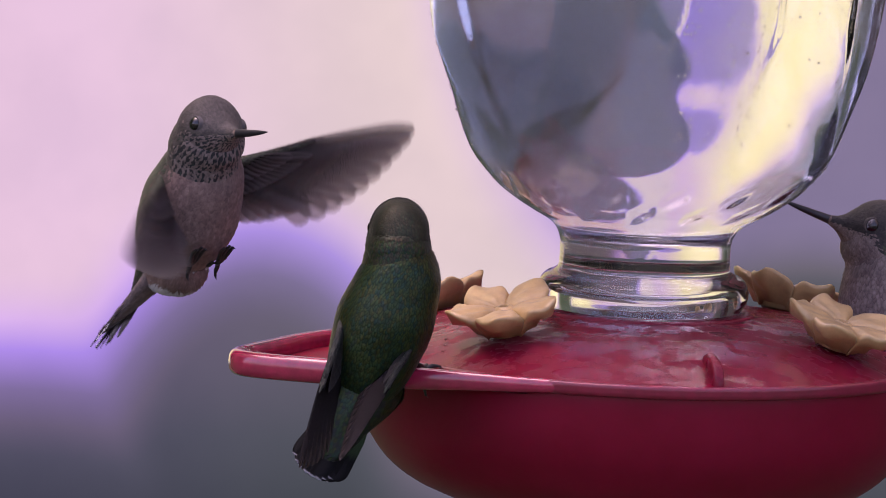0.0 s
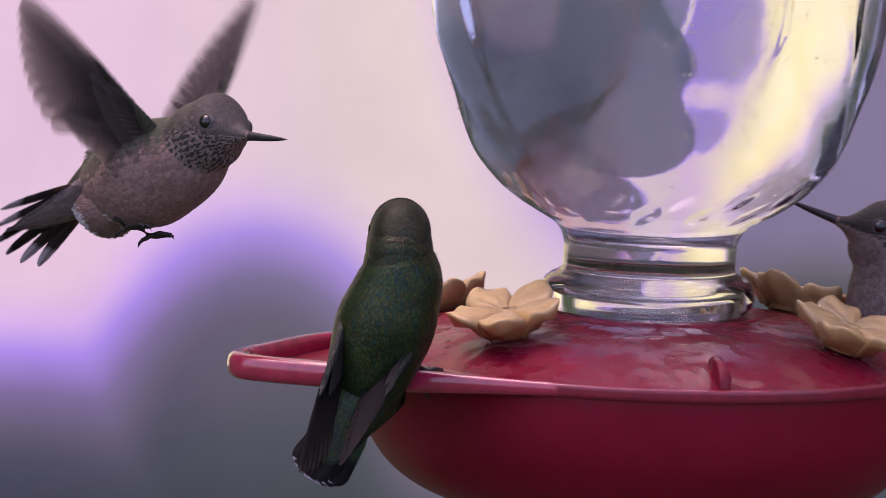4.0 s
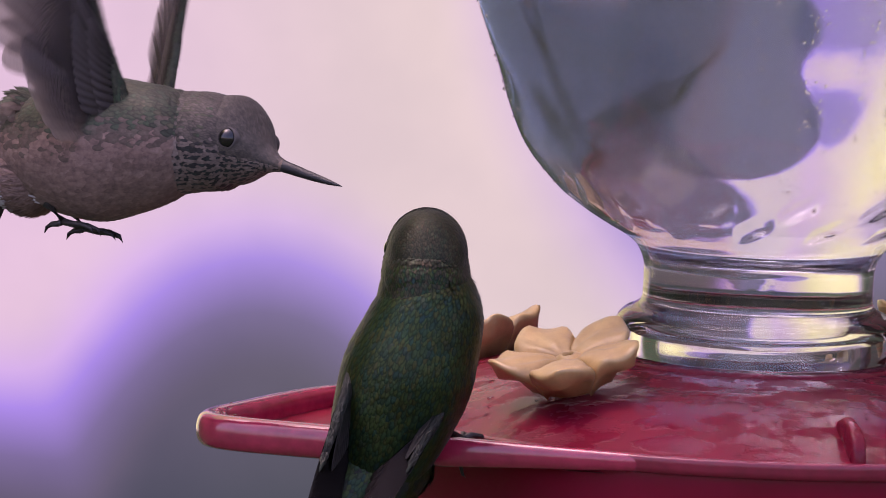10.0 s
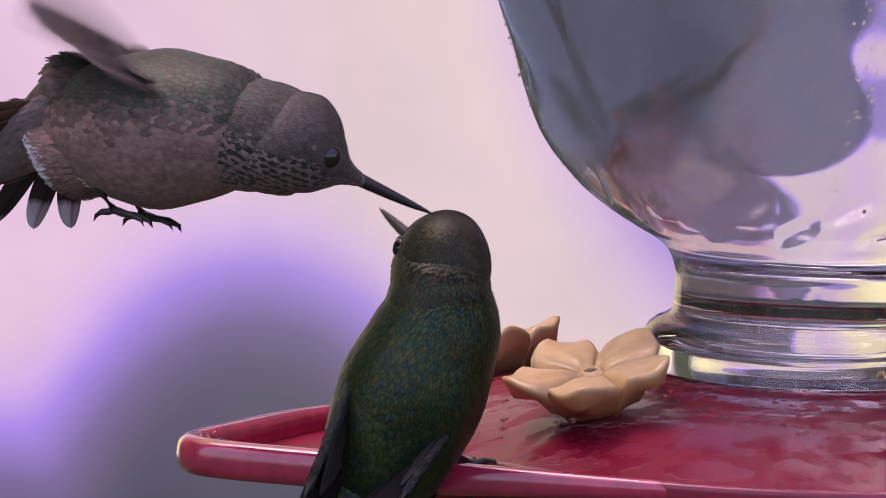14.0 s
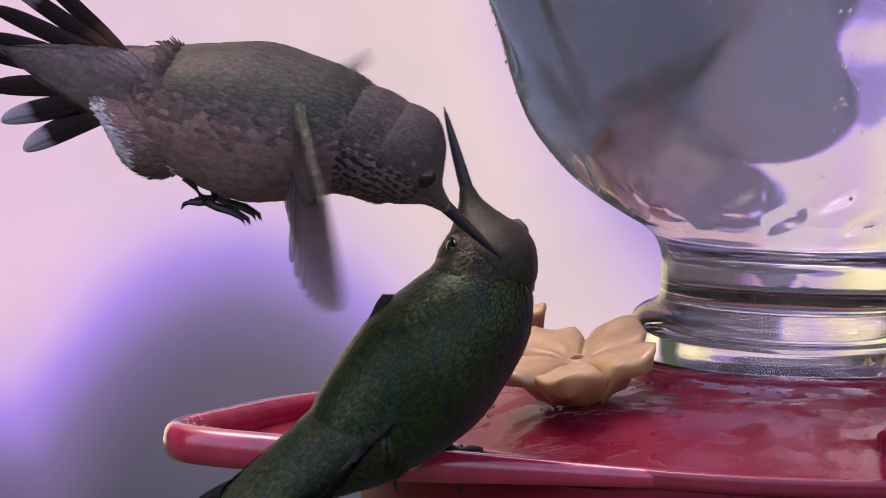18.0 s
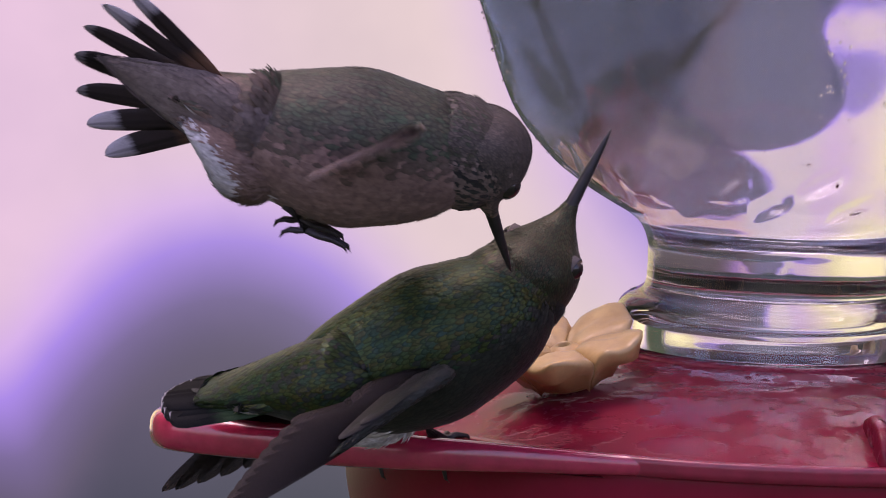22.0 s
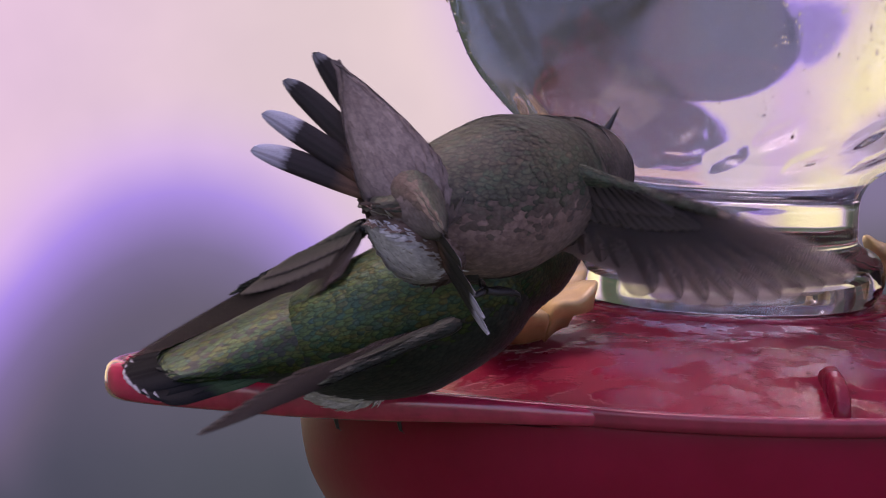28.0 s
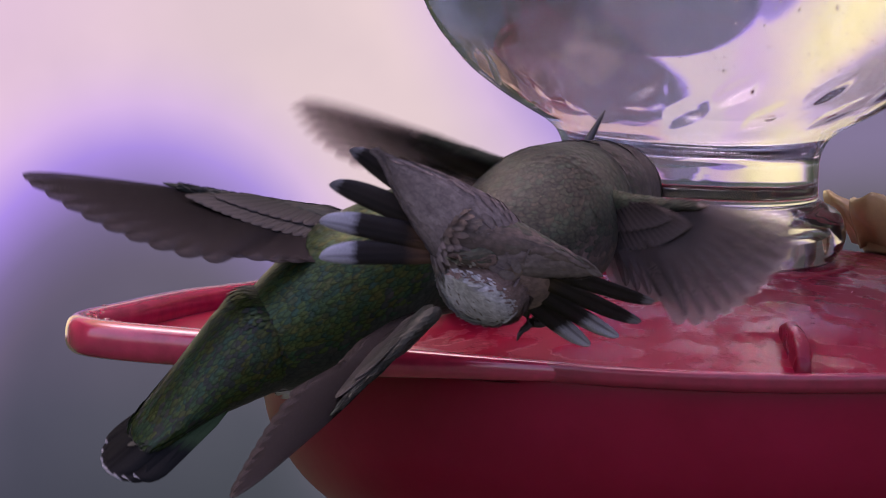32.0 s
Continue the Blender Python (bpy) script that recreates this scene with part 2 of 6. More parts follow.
TAIL_BANDED = blade("tail_banded", [(0.0, (0.20, 0.115, 0.080)), (0.40, (0.18, 0.098, 0.066)), (0.52, (0.034, 0.027, 0.029)), (0.80, (0.030, 0.024, 0.027)), (0.86, (0.46, 0.45, 0.53)), (1.0, (0.58, 0.57, 0.66))], 0.5, 0.3, 0.06)
TAIL_PLAIN = blade("tail_plain", [(0.0, (0.15, 0.092, 0.062)), (0.40, (0.12, 0.075, 0.052)), (0.58, (0.040, 0.032, 0.032)), (0.97, (0.030, 0.025, 0.027)), (1.0, (0.25, 0.24, 0.27))], 0.5, 0.3, 0.06)
TAIL_DARK = blade("tail_dark", [(0.0, (0.030, 0.060, 0.030)), (0.55, (0.026, 0.050, 0.026)), (0.66, (0.008, 0.009, 0.010)), (0.986, (0.012, 0.012, 0.013)), (0.996, (0.36, 0.35, 0.38))], 0.75, 0.06, 0.0, 0.02, 0.06)


def red_plastic(name, wet, low=(0.200, 0.0045, 0.018), high=(0.250, 0.007, 0.027)):
    m, n, l, p = material(name)
    wide = noise_tex(n, l, 45, 5, 0.6)
    fine = noise_tex(n, l, 420, 3, 0.6)
    c = ramp(n, l, wide.outputs[0], [(0.3, low), (0.7, high)])
    l.new(c, p.inputs["Base Color"])
    p.inputs["Roughness"].default_value = 0.42
    p.inputs["Specular IOR Level"].default_value = 0.16
    p.inputs["Coat Weight"].default_value, p.inputs["Coat Roughness"].default_value = 0.08, 0.15
    p.inputs["Subsurface Weight"].default_value = 0.15
    p.inputs["Subsurface Radius"].default_value = (0.006, 0.001, 0.001)
    if wet:
        film = noise_tex(n, l, 105, 4, 0.55, "Object", (1.0, 1.5, 1.0))
        puddle = ramp(n, l, film.outputs[0], [(0.46, (0, 0, 0)), (0.5, (0.8, 0.8, 0.8)), (0.62, (1, 1, 1))])
        l.new(ramp(n, l, film.outputs[0], [(0.45, (0.60, 0.60, 0.60)), (0.52, (0.24, 0.24, 0.24))]), p.inputs["Roughness"])
        p.inputs["Coat Weight"].default_value, p.inputs["Coat Roughness"].default_value = 0.16, 0.06
        p.inputs["Specular IOR Level"].default_value = 0.2
        bump(n, l, puddle, 0.2, 0.0008, p)
        bump(n, l, puddle, 0.22, 0.0008, p, "Coat Normal")
    else:
        bump(n, l, fine.outputs[0], 0.12, 0.0003, p)
    return m


RED = red_plastic("red_plastic", False)
RED_WET = red_plastic("wet_red_plastic", True, (0.160, 0.004, 0.017), (0.210, 0.007, 0.026))
# base red lightened in place of light that shines through the perch
RED_PERCH = plain("backlit_perch_red", (0.40, 0.022, 0.060), 0.2, grain=260, vary=0.2, relief=0.0002, coat=1.0)
RED_PERCH.node_tree.nodes["Principled BSDF"].inputs["Coat Roughness"].default_value = 0.1
RED_RIM = plain("rim_red_plastic", (0.23, 0.010, 0.030), 0.35, grain=260, vary=0.2, relief=0.0002, coat=0.35)
FLOWER = plain("ivory_plastic", (0.47, 0.305, 0.125), 0.42, grain=140, vary=0.22, relief=0.0009, coat=0.3)


def clear(name, colour, ior, rough, relief=0.0, scale=40.0):
    m, n, l, p = material(name)
    p.inputs["Base Color"].default_value = (*colour, 1)
    p.inputs["Transmission Weight"].default_value, p.inputs["IOR"].default_value = 1.0, ior
    p.inputs["Roughness"].default_value = rough
    if relief:
        a = noise_tex(n, l, scale, 4, 0.55)
        bump(n, l, a.outputs[0], 0.5, relief, p)
    return m


GLASS = clear("clear_glass", (0.95, 0.95, 0.97), 1.46, 0.01, 0.00012, 55)
NECTAR = clear("clear_nectar", (0.95, 0.95, 0.97), 1.34, 0.0)
WATER = clear("water_drops", (1, 1, 1), 1.33, 0.0)


# ---- mesh helpers ----
def part(name, bm, mat, parent=None, label=""):
    me = bpy.data.meshes.new(name)
    bm.to_mesh(me)
    bm.free()
    return mesh_part(name, me, mat, parent, label)


def mesh_part(name, me, mat, parent=None, label="", smooth=True):
    for one in (mat if isinstance(mat, (list, tuple)) else (mat,)):
        me.materials.append(one)
    if smooth:
        me.shade_smooth()
    ob = new(name, me)
    ob.parent = parent
    if label:
        tagged(ob, label)
    return ob


def rings(sections, n=24, close=True, square=1.0):
    """A bmesh skinned over rings: each section a centre, two half axes u and v; square under 1 flattens the four sides."""
    def pw(v):
        return math.copysign(abs(v) ** square, v)
    bm = bmesh.new()
    loops = []
    for c, u, v in sections:
        loops.append([bm.verts.new(c + u * pw(math.cos(2 * math.pi * k / n)) + v * pw(math.sin(2 * math.pi * k / n))) for k in range(n)])
    for a, b in zip(loops, loops[1:]):
        for k in range(n):
            bm.faces.new((a[k], a[(k + 1) % n], b[(k + 1) % n], b[k]))
    if close:
        bm.faces.new(list(reversed(loops[0])))
        bm.faces.new(loops[-1])
    bmesh.ops.recalc_face_normals(bm, faces=bm.faces)
    return bm


def tube(points, radii, n=8):
    pts = [Vector(p) for p in points]
    secs = []
    for i, p in enumerate(pts):
        d = (pts[min(i + 1, len(pts) - 1)] - pts[max(i - 1, 0)]).normalized()
        u = d.orthogonal().normalized()
        secs.append((p, u * radii[i], d.cross(u) * radii[i]))
    return rings(secs, n)


def turned(profile, n=96, wobble=None):
    """A bmesh turned round z from (radius, height) pairs; a closed profile gives a solid."""
    bm = bmesh.new()
    cols = []
    for k in range(n):
        a = 2 * math.pi * k / n
        col = []
        for r, z in profile:
            rr = r * (wobble(a, r, z) if wobble else 1)
            col.append(bm.verts.new((rr * math.cos(a), rr * math.sin(a), z)))
        cols.append(col)
    m = len(profile)
    for k in range(n):
        a, b = cols[k], cols[(k + 1) % n]
        for i in range(m - 1):
            bm.faces.new((a[i], b[i], b[i + 1], a[i + 1]))
    bmesh.ops.remove_doubles(bm, verts=bm.verts, dist=1e-6)
    bmesh.ops.recalc_face_normals(bm, faces=bm.faces)
    return bm


def smooth_profile(pts, steps=6):
    """Catmull-Rom through (a, b, ...) rows."""
    out = []
    for i in range(len(pts) - 1):
        p0, p1, p2, p3 = (np.array(pts[max(0, min(len(pts) - 1, i + d))], float) for d in (-1, 0, 1, 2))
        for s in range(steps):
            t = s / steps
            out.append(tuple(0.5 * (2 * p1 + (p2 - p0) * t + (2 * p0 - 5 * p1 + 4 * p2 - p3) * t * t + (3 * p1 - p0 - 3 * p2 + p3) * t ** 3)))
    out.append(tuple(pts[-1]))
    return out


# ---- setting: ground and blurred distance ----
def ground():
    bm = bmesh.new()
    bmesh.ops.create_grid(bm, x_segments=40, y_segments=40, size=60)
    for v in bm.verts:
        v.co.z = -1.7 + 0.03 * noise.noise(v.co * 0.3)
    m, n, l, p = material("grass_ground")
    a, b = noise_tex(n, l, 6, 6, 0.7), noise_tex(n, l, 0.7, 4, 0.6)
    c = blend(n, l, 0.5, ramp(n, l, a.outputs[0], [(0.3, (0.025, 0.04, 0.015)), (0.7, (0.08, 0.10, 0.045))]), ramp(n, l, b.outputs[0], [(0.3, (0.4, 0.4, 0.4)), (0.7, (1.2, 1.2, 1.1))]), "MULTIPLY")
    l.new(c, p.inputs["Base Color"])
    p.inputs["Roughness"].default_value = 0.9
    bump(n, l, a.outputs[0], 0.6, 0.03, p)
    tagged(part("ground", bm, m), "dark green grass ground under the feeder", "ground", kind="structure")


def distance():
    """Sky and far trees, thrown out of focus by the long lens: painted on a tall, self-glowing curved sheet behind the
    feeder.
    """
    bm = bmesh.new()
    n, rad = 48, 2.5
    cols = []
    for k in range(n + 1):
        a = radians(-12 + 204 * k / n)
        cols.append([bm.verts.new((rad * math.cos(a), rad * math.sin(a), z)) for z in (-1.9, 0.0, 3.6)])
    for a, b in zip(cols, cols[1:]):
        for i in range(2):
            bm.faces.new((a[i], a[i + 1], b[i + 1], b[i]))
    m = bpy.data.materials.new("blurred_distance")
    m.use_nodes = True
    nd, l = m.node_tree.nodes, m.node_tree.links
    nd.remove(nd["Principled BSDF"])
    tc = nd.new("ShaderNodeTexCoord")

    def mound(cx, cz, rx, rz, lo, hi, floor=0.0):
        """1 outside a soft dark mass painted on the sheet, 0 deep inside."""
        mp = nd.new("ShaderNodeMapping")
        mp.vector_type = "POINT"
        mp.inputs["Location"].default_value = (-cx / rx, 0, -cz / rz)
        mp.inputs["Scale"].default_value = (1 / rx, 0, 1 / rz)
        l.new(tc.outputs["Object"], mp.inputs[0])
        ln = nd.new("ShaderNodeVectorMath")
        ln.operation = "LENGTH"
        l.new(mp.outputs[0], ln.inputs[0])
        mr = nd.new("ShaderNodeMapRange")
        mr.interpolation_type = "SMOOTHSTEP"
        mr.inputs[1].default_value, mr.inputs[2].default_value, mr.inputs[3].default_value = lo, hi, floor
        l.new(ln.outputs["Value"], mr.inputs[0])
        return mr.outputs[0]

    def times(a, b):
        mt = nd.new("ShaderNodeMath")
        mt.operation = "MULTIPLY"
        l.new(a, mt.inputs[0])
        l.new(b, mt.inputs[1])
        return mt.outputs[0]

    def least(a, b):
        mt = nd.new("ShaderNodeMath")
        mt.operation = "SMOOTH_MIN"
        mt.inputs[2].default_value = 0.22
        l.new(a, mt.inputs[0])
        l.new(b, mt.inputs[1])
        return mt.outputs[0]

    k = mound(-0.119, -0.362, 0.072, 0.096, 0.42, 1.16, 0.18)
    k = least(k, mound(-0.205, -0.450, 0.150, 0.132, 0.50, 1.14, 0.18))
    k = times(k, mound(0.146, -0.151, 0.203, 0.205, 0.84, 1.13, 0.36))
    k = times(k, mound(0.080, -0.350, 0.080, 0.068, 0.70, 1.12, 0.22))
    # unseen masses, added so the bottle refracts dark grey and lavender shapes
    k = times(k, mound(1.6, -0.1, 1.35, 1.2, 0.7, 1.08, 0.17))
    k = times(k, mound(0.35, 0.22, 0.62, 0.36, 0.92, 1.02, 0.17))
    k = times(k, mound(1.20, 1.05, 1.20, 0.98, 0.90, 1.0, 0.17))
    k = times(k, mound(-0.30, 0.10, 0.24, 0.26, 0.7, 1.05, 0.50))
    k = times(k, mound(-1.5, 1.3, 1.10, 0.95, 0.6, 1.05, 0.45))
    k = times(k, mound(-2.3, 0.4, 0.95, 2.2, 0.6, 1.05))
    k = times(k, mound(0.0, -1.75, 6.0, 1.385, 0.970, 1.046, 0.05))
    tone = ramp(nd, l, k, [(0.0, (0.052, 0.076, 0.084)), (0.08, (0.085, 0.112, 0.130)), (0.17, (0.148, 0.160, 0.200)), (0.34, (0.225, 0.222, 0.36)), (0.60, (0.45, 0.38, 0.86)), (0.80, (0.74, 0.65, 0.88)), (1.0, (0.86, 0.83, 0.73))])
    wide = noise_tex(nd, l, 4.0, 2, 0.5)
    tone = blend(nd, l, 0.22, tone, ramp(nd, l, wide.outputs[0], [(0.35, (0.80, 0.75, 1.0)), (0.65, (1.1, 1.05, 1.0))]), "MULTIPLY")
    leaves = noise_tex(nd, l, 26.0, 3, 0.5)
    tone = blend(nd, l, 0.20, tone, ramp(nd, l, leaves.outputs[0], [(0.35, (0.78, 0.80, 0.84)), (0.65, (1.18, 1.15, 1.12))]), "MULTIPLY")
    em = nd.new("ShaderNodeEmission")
    # brown tint added on the unseen right, to warm the grey in the bottle
    warm_right = nd.new("ShaderNodeMapRange")
    warm_right.interpolation_type = "SMOOTHSTEP"
    warm_right.inputs[1].default_value, warm_right.inputs[2].default_value = 0.14, 0.30
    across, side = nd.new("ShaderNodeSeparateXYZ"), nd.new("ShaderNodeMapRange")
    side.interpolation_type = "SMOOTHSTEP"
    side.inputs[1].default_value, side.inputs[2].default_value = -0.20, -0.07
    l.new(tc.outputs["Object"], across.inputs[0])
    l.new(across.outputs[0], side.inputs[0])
    l.new(across.outputs[0], warm_right.inputs[0])
    tone = blend(nd, l, warm_right.outputs[0], tone, blend(nd, l, 1.0, tone, (1.08, 0.86, 0.76), "MULTIPLY"))
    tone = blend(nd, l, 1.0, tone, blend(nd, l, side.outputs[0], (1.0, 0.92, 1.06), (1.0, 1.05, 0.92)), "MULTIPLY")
    # glow added on the unseen left: stronger, yellower emission for bright cream in the glass
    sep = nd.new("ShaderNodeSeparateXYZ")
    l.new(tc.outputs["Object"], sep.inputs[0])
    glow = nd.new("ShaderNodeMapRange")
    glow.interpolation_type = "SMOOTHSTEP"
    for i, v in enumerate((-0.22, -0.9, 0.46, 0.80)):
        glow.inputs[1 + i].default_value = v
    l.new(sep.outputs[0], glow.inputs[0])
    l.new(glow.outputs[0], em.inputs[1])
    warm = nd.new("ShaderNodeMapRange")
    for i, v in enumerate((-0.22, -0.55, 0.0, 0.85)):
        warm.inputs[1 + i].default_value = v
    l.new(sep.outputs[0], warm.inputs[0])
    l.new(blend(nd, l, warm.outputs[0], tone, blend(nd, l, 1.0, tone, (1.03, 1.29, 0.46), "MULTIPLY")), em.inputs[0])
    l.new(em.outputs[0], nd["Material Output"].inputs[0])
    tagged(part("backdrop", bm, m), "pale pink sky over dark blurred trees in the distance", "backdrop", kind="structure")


ground()
distance()


# ---- the feeder ----
def feeder():
    top = tagged(new("hummingbird_feeder"), "red plastic hummingbird feeder with glass bottle and ivory flower ports", "bird feeder")
    # bowl: lip, rounded side, foot
    outer = smooth_profile([(7.34, -1.24), (7.42, -1.30), (7.47, -1.44), (7.46, -1.9), (7.36, -2.7), (7.12, -3.4), (6.5, -4.2), (5.5, -4.8), (4.2, -5.08), (0.02, -5.15)], 5)
    inner = [(0.02, -4.8), (4.9, -4.6), (6.6, -3.5), (7.1, -2.2), (7.2, -1.4), (7.34, -1.24)]
    part("bowl", turned([(r * CM, z * CM) for r, z in outer + inner], 128), RED, top, "deep red plastic bowl")
    lip = smooth_profile([(7.40, -1.10), (7.50, -1.04), (7.62, -1.035), (7.68, -1.06), (7.70, -1.12), (7.70, -1.20), (7.69, -1.30), (7.64, -1.37), (7.54, -1.39), (7.42, -1.36), (7.36, -1.25), (7.40, -1.10)], 4)
    part("rim", turned([(r * CM, z * CM) for r, z in lip], 128), RED_RIM, top, "rounded glossy red rim")
    lid = smooth_profile([(0.02, 0.10), (2.2, 0.10), (2.7, 0.04), (3.6, -0.06), (4.8, -0.22), (5.8, -0.46), (6.6, -0.74), (7.2, -1.0), (7.42, -1.09)], 5)
    part("lid", turned([(r * CM, z * CM) for r, z in lid] + [(7.3 * CM, -1.25 * CM), (0.02 * CM, -0.3 * CM)], 128), RED_WET, top, "wet glossy red lid")
    # low collar under the bottle and the lid's radial ribs
    part("collar", turned([(r * CM, z * CM) for r, z in [(2.35, 0.08), (2.95, 0.06), (3.02, 0.0), (2.9, -0.1), (2.35, -0.1), (2.35, 0.08)]], 96), RED_WET, top)
    for deg in (-74, 16, 106, 196):
        a = radians(deg)
        d, s = Vector((math.cos(a), math.sin(a), 0)), Vector((-math.sin(a), math.cos(a), 0))
        secs = []
        for r, z, hw, hh in ((5.9, -0.62, 0.05, 0.02), (6.1, -0.54, 0.10, 0.16), (6.5, -0.56, 0.13, 0.30), (7.0, -0.76, 0.15, 0.36), (7.32, -0.94, 0.15, 0.34), (7.44, -1.04, 0.12, 0.20)):
            secs.append((d * (r * CM) + Vector((0, 0, z * CM)), s * (hw * CM), Vector((0, 0, hh * CM))))
        part("rib", rings(secs, 24, True, 0.45), RED_WET, top)
    # perch loops: a leaf-shaped bar round an open middle
    for deg in (203, 23):
        a = radians(deg)
        d, s = Vector((math.cos(a), math.sin(a), 0)), Vector((-math.sin(a), math.cos(a), 0))
        ctrl = [(2.6, 6.95), (3.9, 6.42), (5.4, 5.4), (6.8, 4.35), (8.2, 3.35), (9.9, 1.8), (11.05, 0.75), (11.42, 0.0), (11.05, -0.75), (9.9, -1.8), (8.2, -3.35), (6.8, -4.35), (5.4, -5.4), (3.9, -6.42), (2.6, -6.95)]
        path = smooth_profile(ctrl, 6)
        pts = [d * (p * CM) + s * (q * CM) + Vector((0, 0, -1.28 * CM)) for p, q in path]
        secs = []
        for i, p in enumerate(pts):
            t = (pts[min(i + 1, len(pts) - 1)] - pts[max(i - 1, 0)]).normalized()
            side = t.cross(Vector((0, 0, 1))).normalized()
            e = min(1.0, 0.25 + 2.3 * min(i, len(pts) - 1 - i) / len(pts))
            secs.append((p + Vector((0, 0, 0.16 * CM * (1 - e))), side * 0.27 * CM * e, Vector((0, 0, 0.34 * CM * e))))
        loop = part("perch_loop", rings(secs, 24, True, 0.8), RED_PERCH, top, "leaf-shaped red perch loop")
        # shallow dished floor inside the loop
        bm = bmesh.new()
        half = len(pts) // 2
        grid = []
        for i in range(12, half + 1):
            a0, b0 = pts[i], pts[len(pts) - 1 - i]
            grid.append([[bm.verts.new(a0.lerp(b0, j / 8) + Vector((0, 0, (-0.06 - 0.16 * math.sin(math.pi * j / 8) - drop) * CM))) for j in range(9)] for drop in (0.0, 0.12)])
        for g, h in zip(grid, grid[1:]):
            for j in range(8):
                bm.faces.new((g[0][j], h[0][j], h[0][j + 1], g[0][j + 1]))
                bm.faces.new((g[1][j], g[1][j + 1], h[1][j + 1], h[1][j]))
        bmesh.ops.remove_doubles(bm, verts=bm.verts, dist=1e-6)
        part("perch_floor", bm, RED, loop)
    # flower ports
    petal = petal_mesh()
    for x, y, z, turn in ((-3.64, -4.05, 0.28, 46), (5.25, -2.75, 0.10, 40), (3.85, 4.2, 0.10, 25), (-5.65, 2.5, -0.22, 5)):
        r = math.hypot(x, y)
        lean = Matrix.Translation((x * CM, y * CM, z * CM)) @ Matrix.Rotation(radians(17), 4, Vector((-y, x, 0)).normalized())
        lean = lean @ Matrix.Rotation(radians(turn), 4, "Z") @ Matrix.Scale(0.92, 4)
        port = part("flower_port", turned([(q * CM, h * CM) for q, h in smooth_profile([(0.10, -0.3), (0.11, 0.16), (0.16, 0.22), (0.24, 0.18), (0.5, 0.0), (0.7, -0.2), (0.62, -0.55), (0.10, -0.3)], 4)], 32), FLOWER, top, "ivory flower-shaped feeding port")
        port.matrix_local = lean
        for k in range(5):
            pe = mesh_part("petal", petal, [], port)
            pe.matrix_local = Matrix.Rotation(radians(72 * k), 4, "Z")
    # bottle
    prof = [(2.60, 0.10), (2.72, 0.28), (2.78, 0.52), (2.74, 0.78), (2.60, 0.94), (2.40, 1.04), (2.28, 1.16), (2.26, 1.40), (2.26, 1.70), (2.28, 1.90), (2.34, 2.08), (2.46, 2.26), (2.70, 2.44), (3.06, 2.64), (3.56, 2.95), (4.12, 3.4), (4.78, 4.25), (5.38, 5.8), (5.88, 7.4), (6.12, 9.2), (6.1, 11.5), (6.0, 14.0), (5.4, 16.5), (4.0, 18.3), (2.0, 19.2), (0.02, 19.4)]
    outer = smooth_profile(prof, 8)
    inner = smooth_profile([(0.02, 18.9), (1.9, 18.8), (3.8, 17.9), (5.05, 16.2), (5.65, 14.0), (5.75, 11.5), (5.7, 9.2), (5.4, 7.5), (4.85, 5.9), (4.2, 4.5), (3.55, 3.7), (2.9, 3.15), (2.25, 2.7), (2.0, 2.2), (1.95, 1.2), (1.95, 0.10)], 5)

    def flutes(a, r, z):
        """Six flat pointed panels above, a row of pressed leaves round the shoulder, slight unevenness everywhere."""
        h = z / CM
        f = 1.0
        half = radians(17) * max(0.0, min(1.0, (h - 4.3) / 4.0)) ** 0.6 * max(0.0, min(1.0, (15 - h) / 3))
        da = (a - radians(-73) + radians(30)) % radians(60) - radians(30)
        if abs(da) < half:
            f *= math.cos(half) / math.cos(da)
        k = round((math.degrees(a) + 80.5) / 12)
        u, v = (a - radians(12 * k - 80.5)) * r / CM, h - (3.0 if k % 2 else 3.44)
        q = ((0.82 * u + 0.57 * v) / 0.58) ** 2 + ((0.82 * v - 0.57 * u) / 0.22) ** 2
        if q < 1 and r > 2.9 * CM:
            f *= 1 - 0.022 * (1 - q)
        w = max(0.0, min(1.0, (h - 2.6) / 2.0))
        return f * (1 + 0.004 * w * math.sin(3 * a + h * 0.4) + 0.0025 * w * math.sin(11 * a + 2.3 * h))

    bottle = part("bottle", turned([(r * CM, z * CM) for r, z in outer + inner + [outer[0]]], 360, flutes), GLASS, top, "clear moulded glass bottle")
    liquid = [(r + 0.02, z) for r, z in inner if z < 17.5 and z > 0.3]
    part("nectar", turned([(r * CM, z * CM) for r, z in [(0.02, liquid[0][1])] + liquid + [(0.02, liquid[-1][1])]], 240, flutes), NECTAR, bottle, "clear sugar water")
    # drops that cling to the glass: specks all over, runs of larger ones down the panels
    rnd = random.Random(8)
    spots = []
    for _ in range(900):
        spots.append((radians(rnd.uniform(-178, -2)), rnd.uniform(3.4, 9.5), rnd.uniform(0.014, 0.026) * (1.8 if rnd.random() < 0.12 else 1.0), 1.0))
    for da in (-9, -6.5, 3, 8, 11):
        for _ in range(26):
            spots.append((radians(-73 + da + rnd.gauss(0, 0.7)), rnd.uniform(5.0, 9.6), rnd.uniform(0.014, 0.034), rnd.uniform(1.2, 2.2)))
    heights = [p[1] for p in outer]
    radii = [p[0] for p in outer]
    sphere = bmesh.new()
    bmesh.ops.create_icosphere(sphere, subdivisions=1, radius=1)
    ball_v, ball_f = [v.co.copy() for v in sphere.verts], [[v.index for v in f.verts] for f in sphere.faces]
    sphere.free()

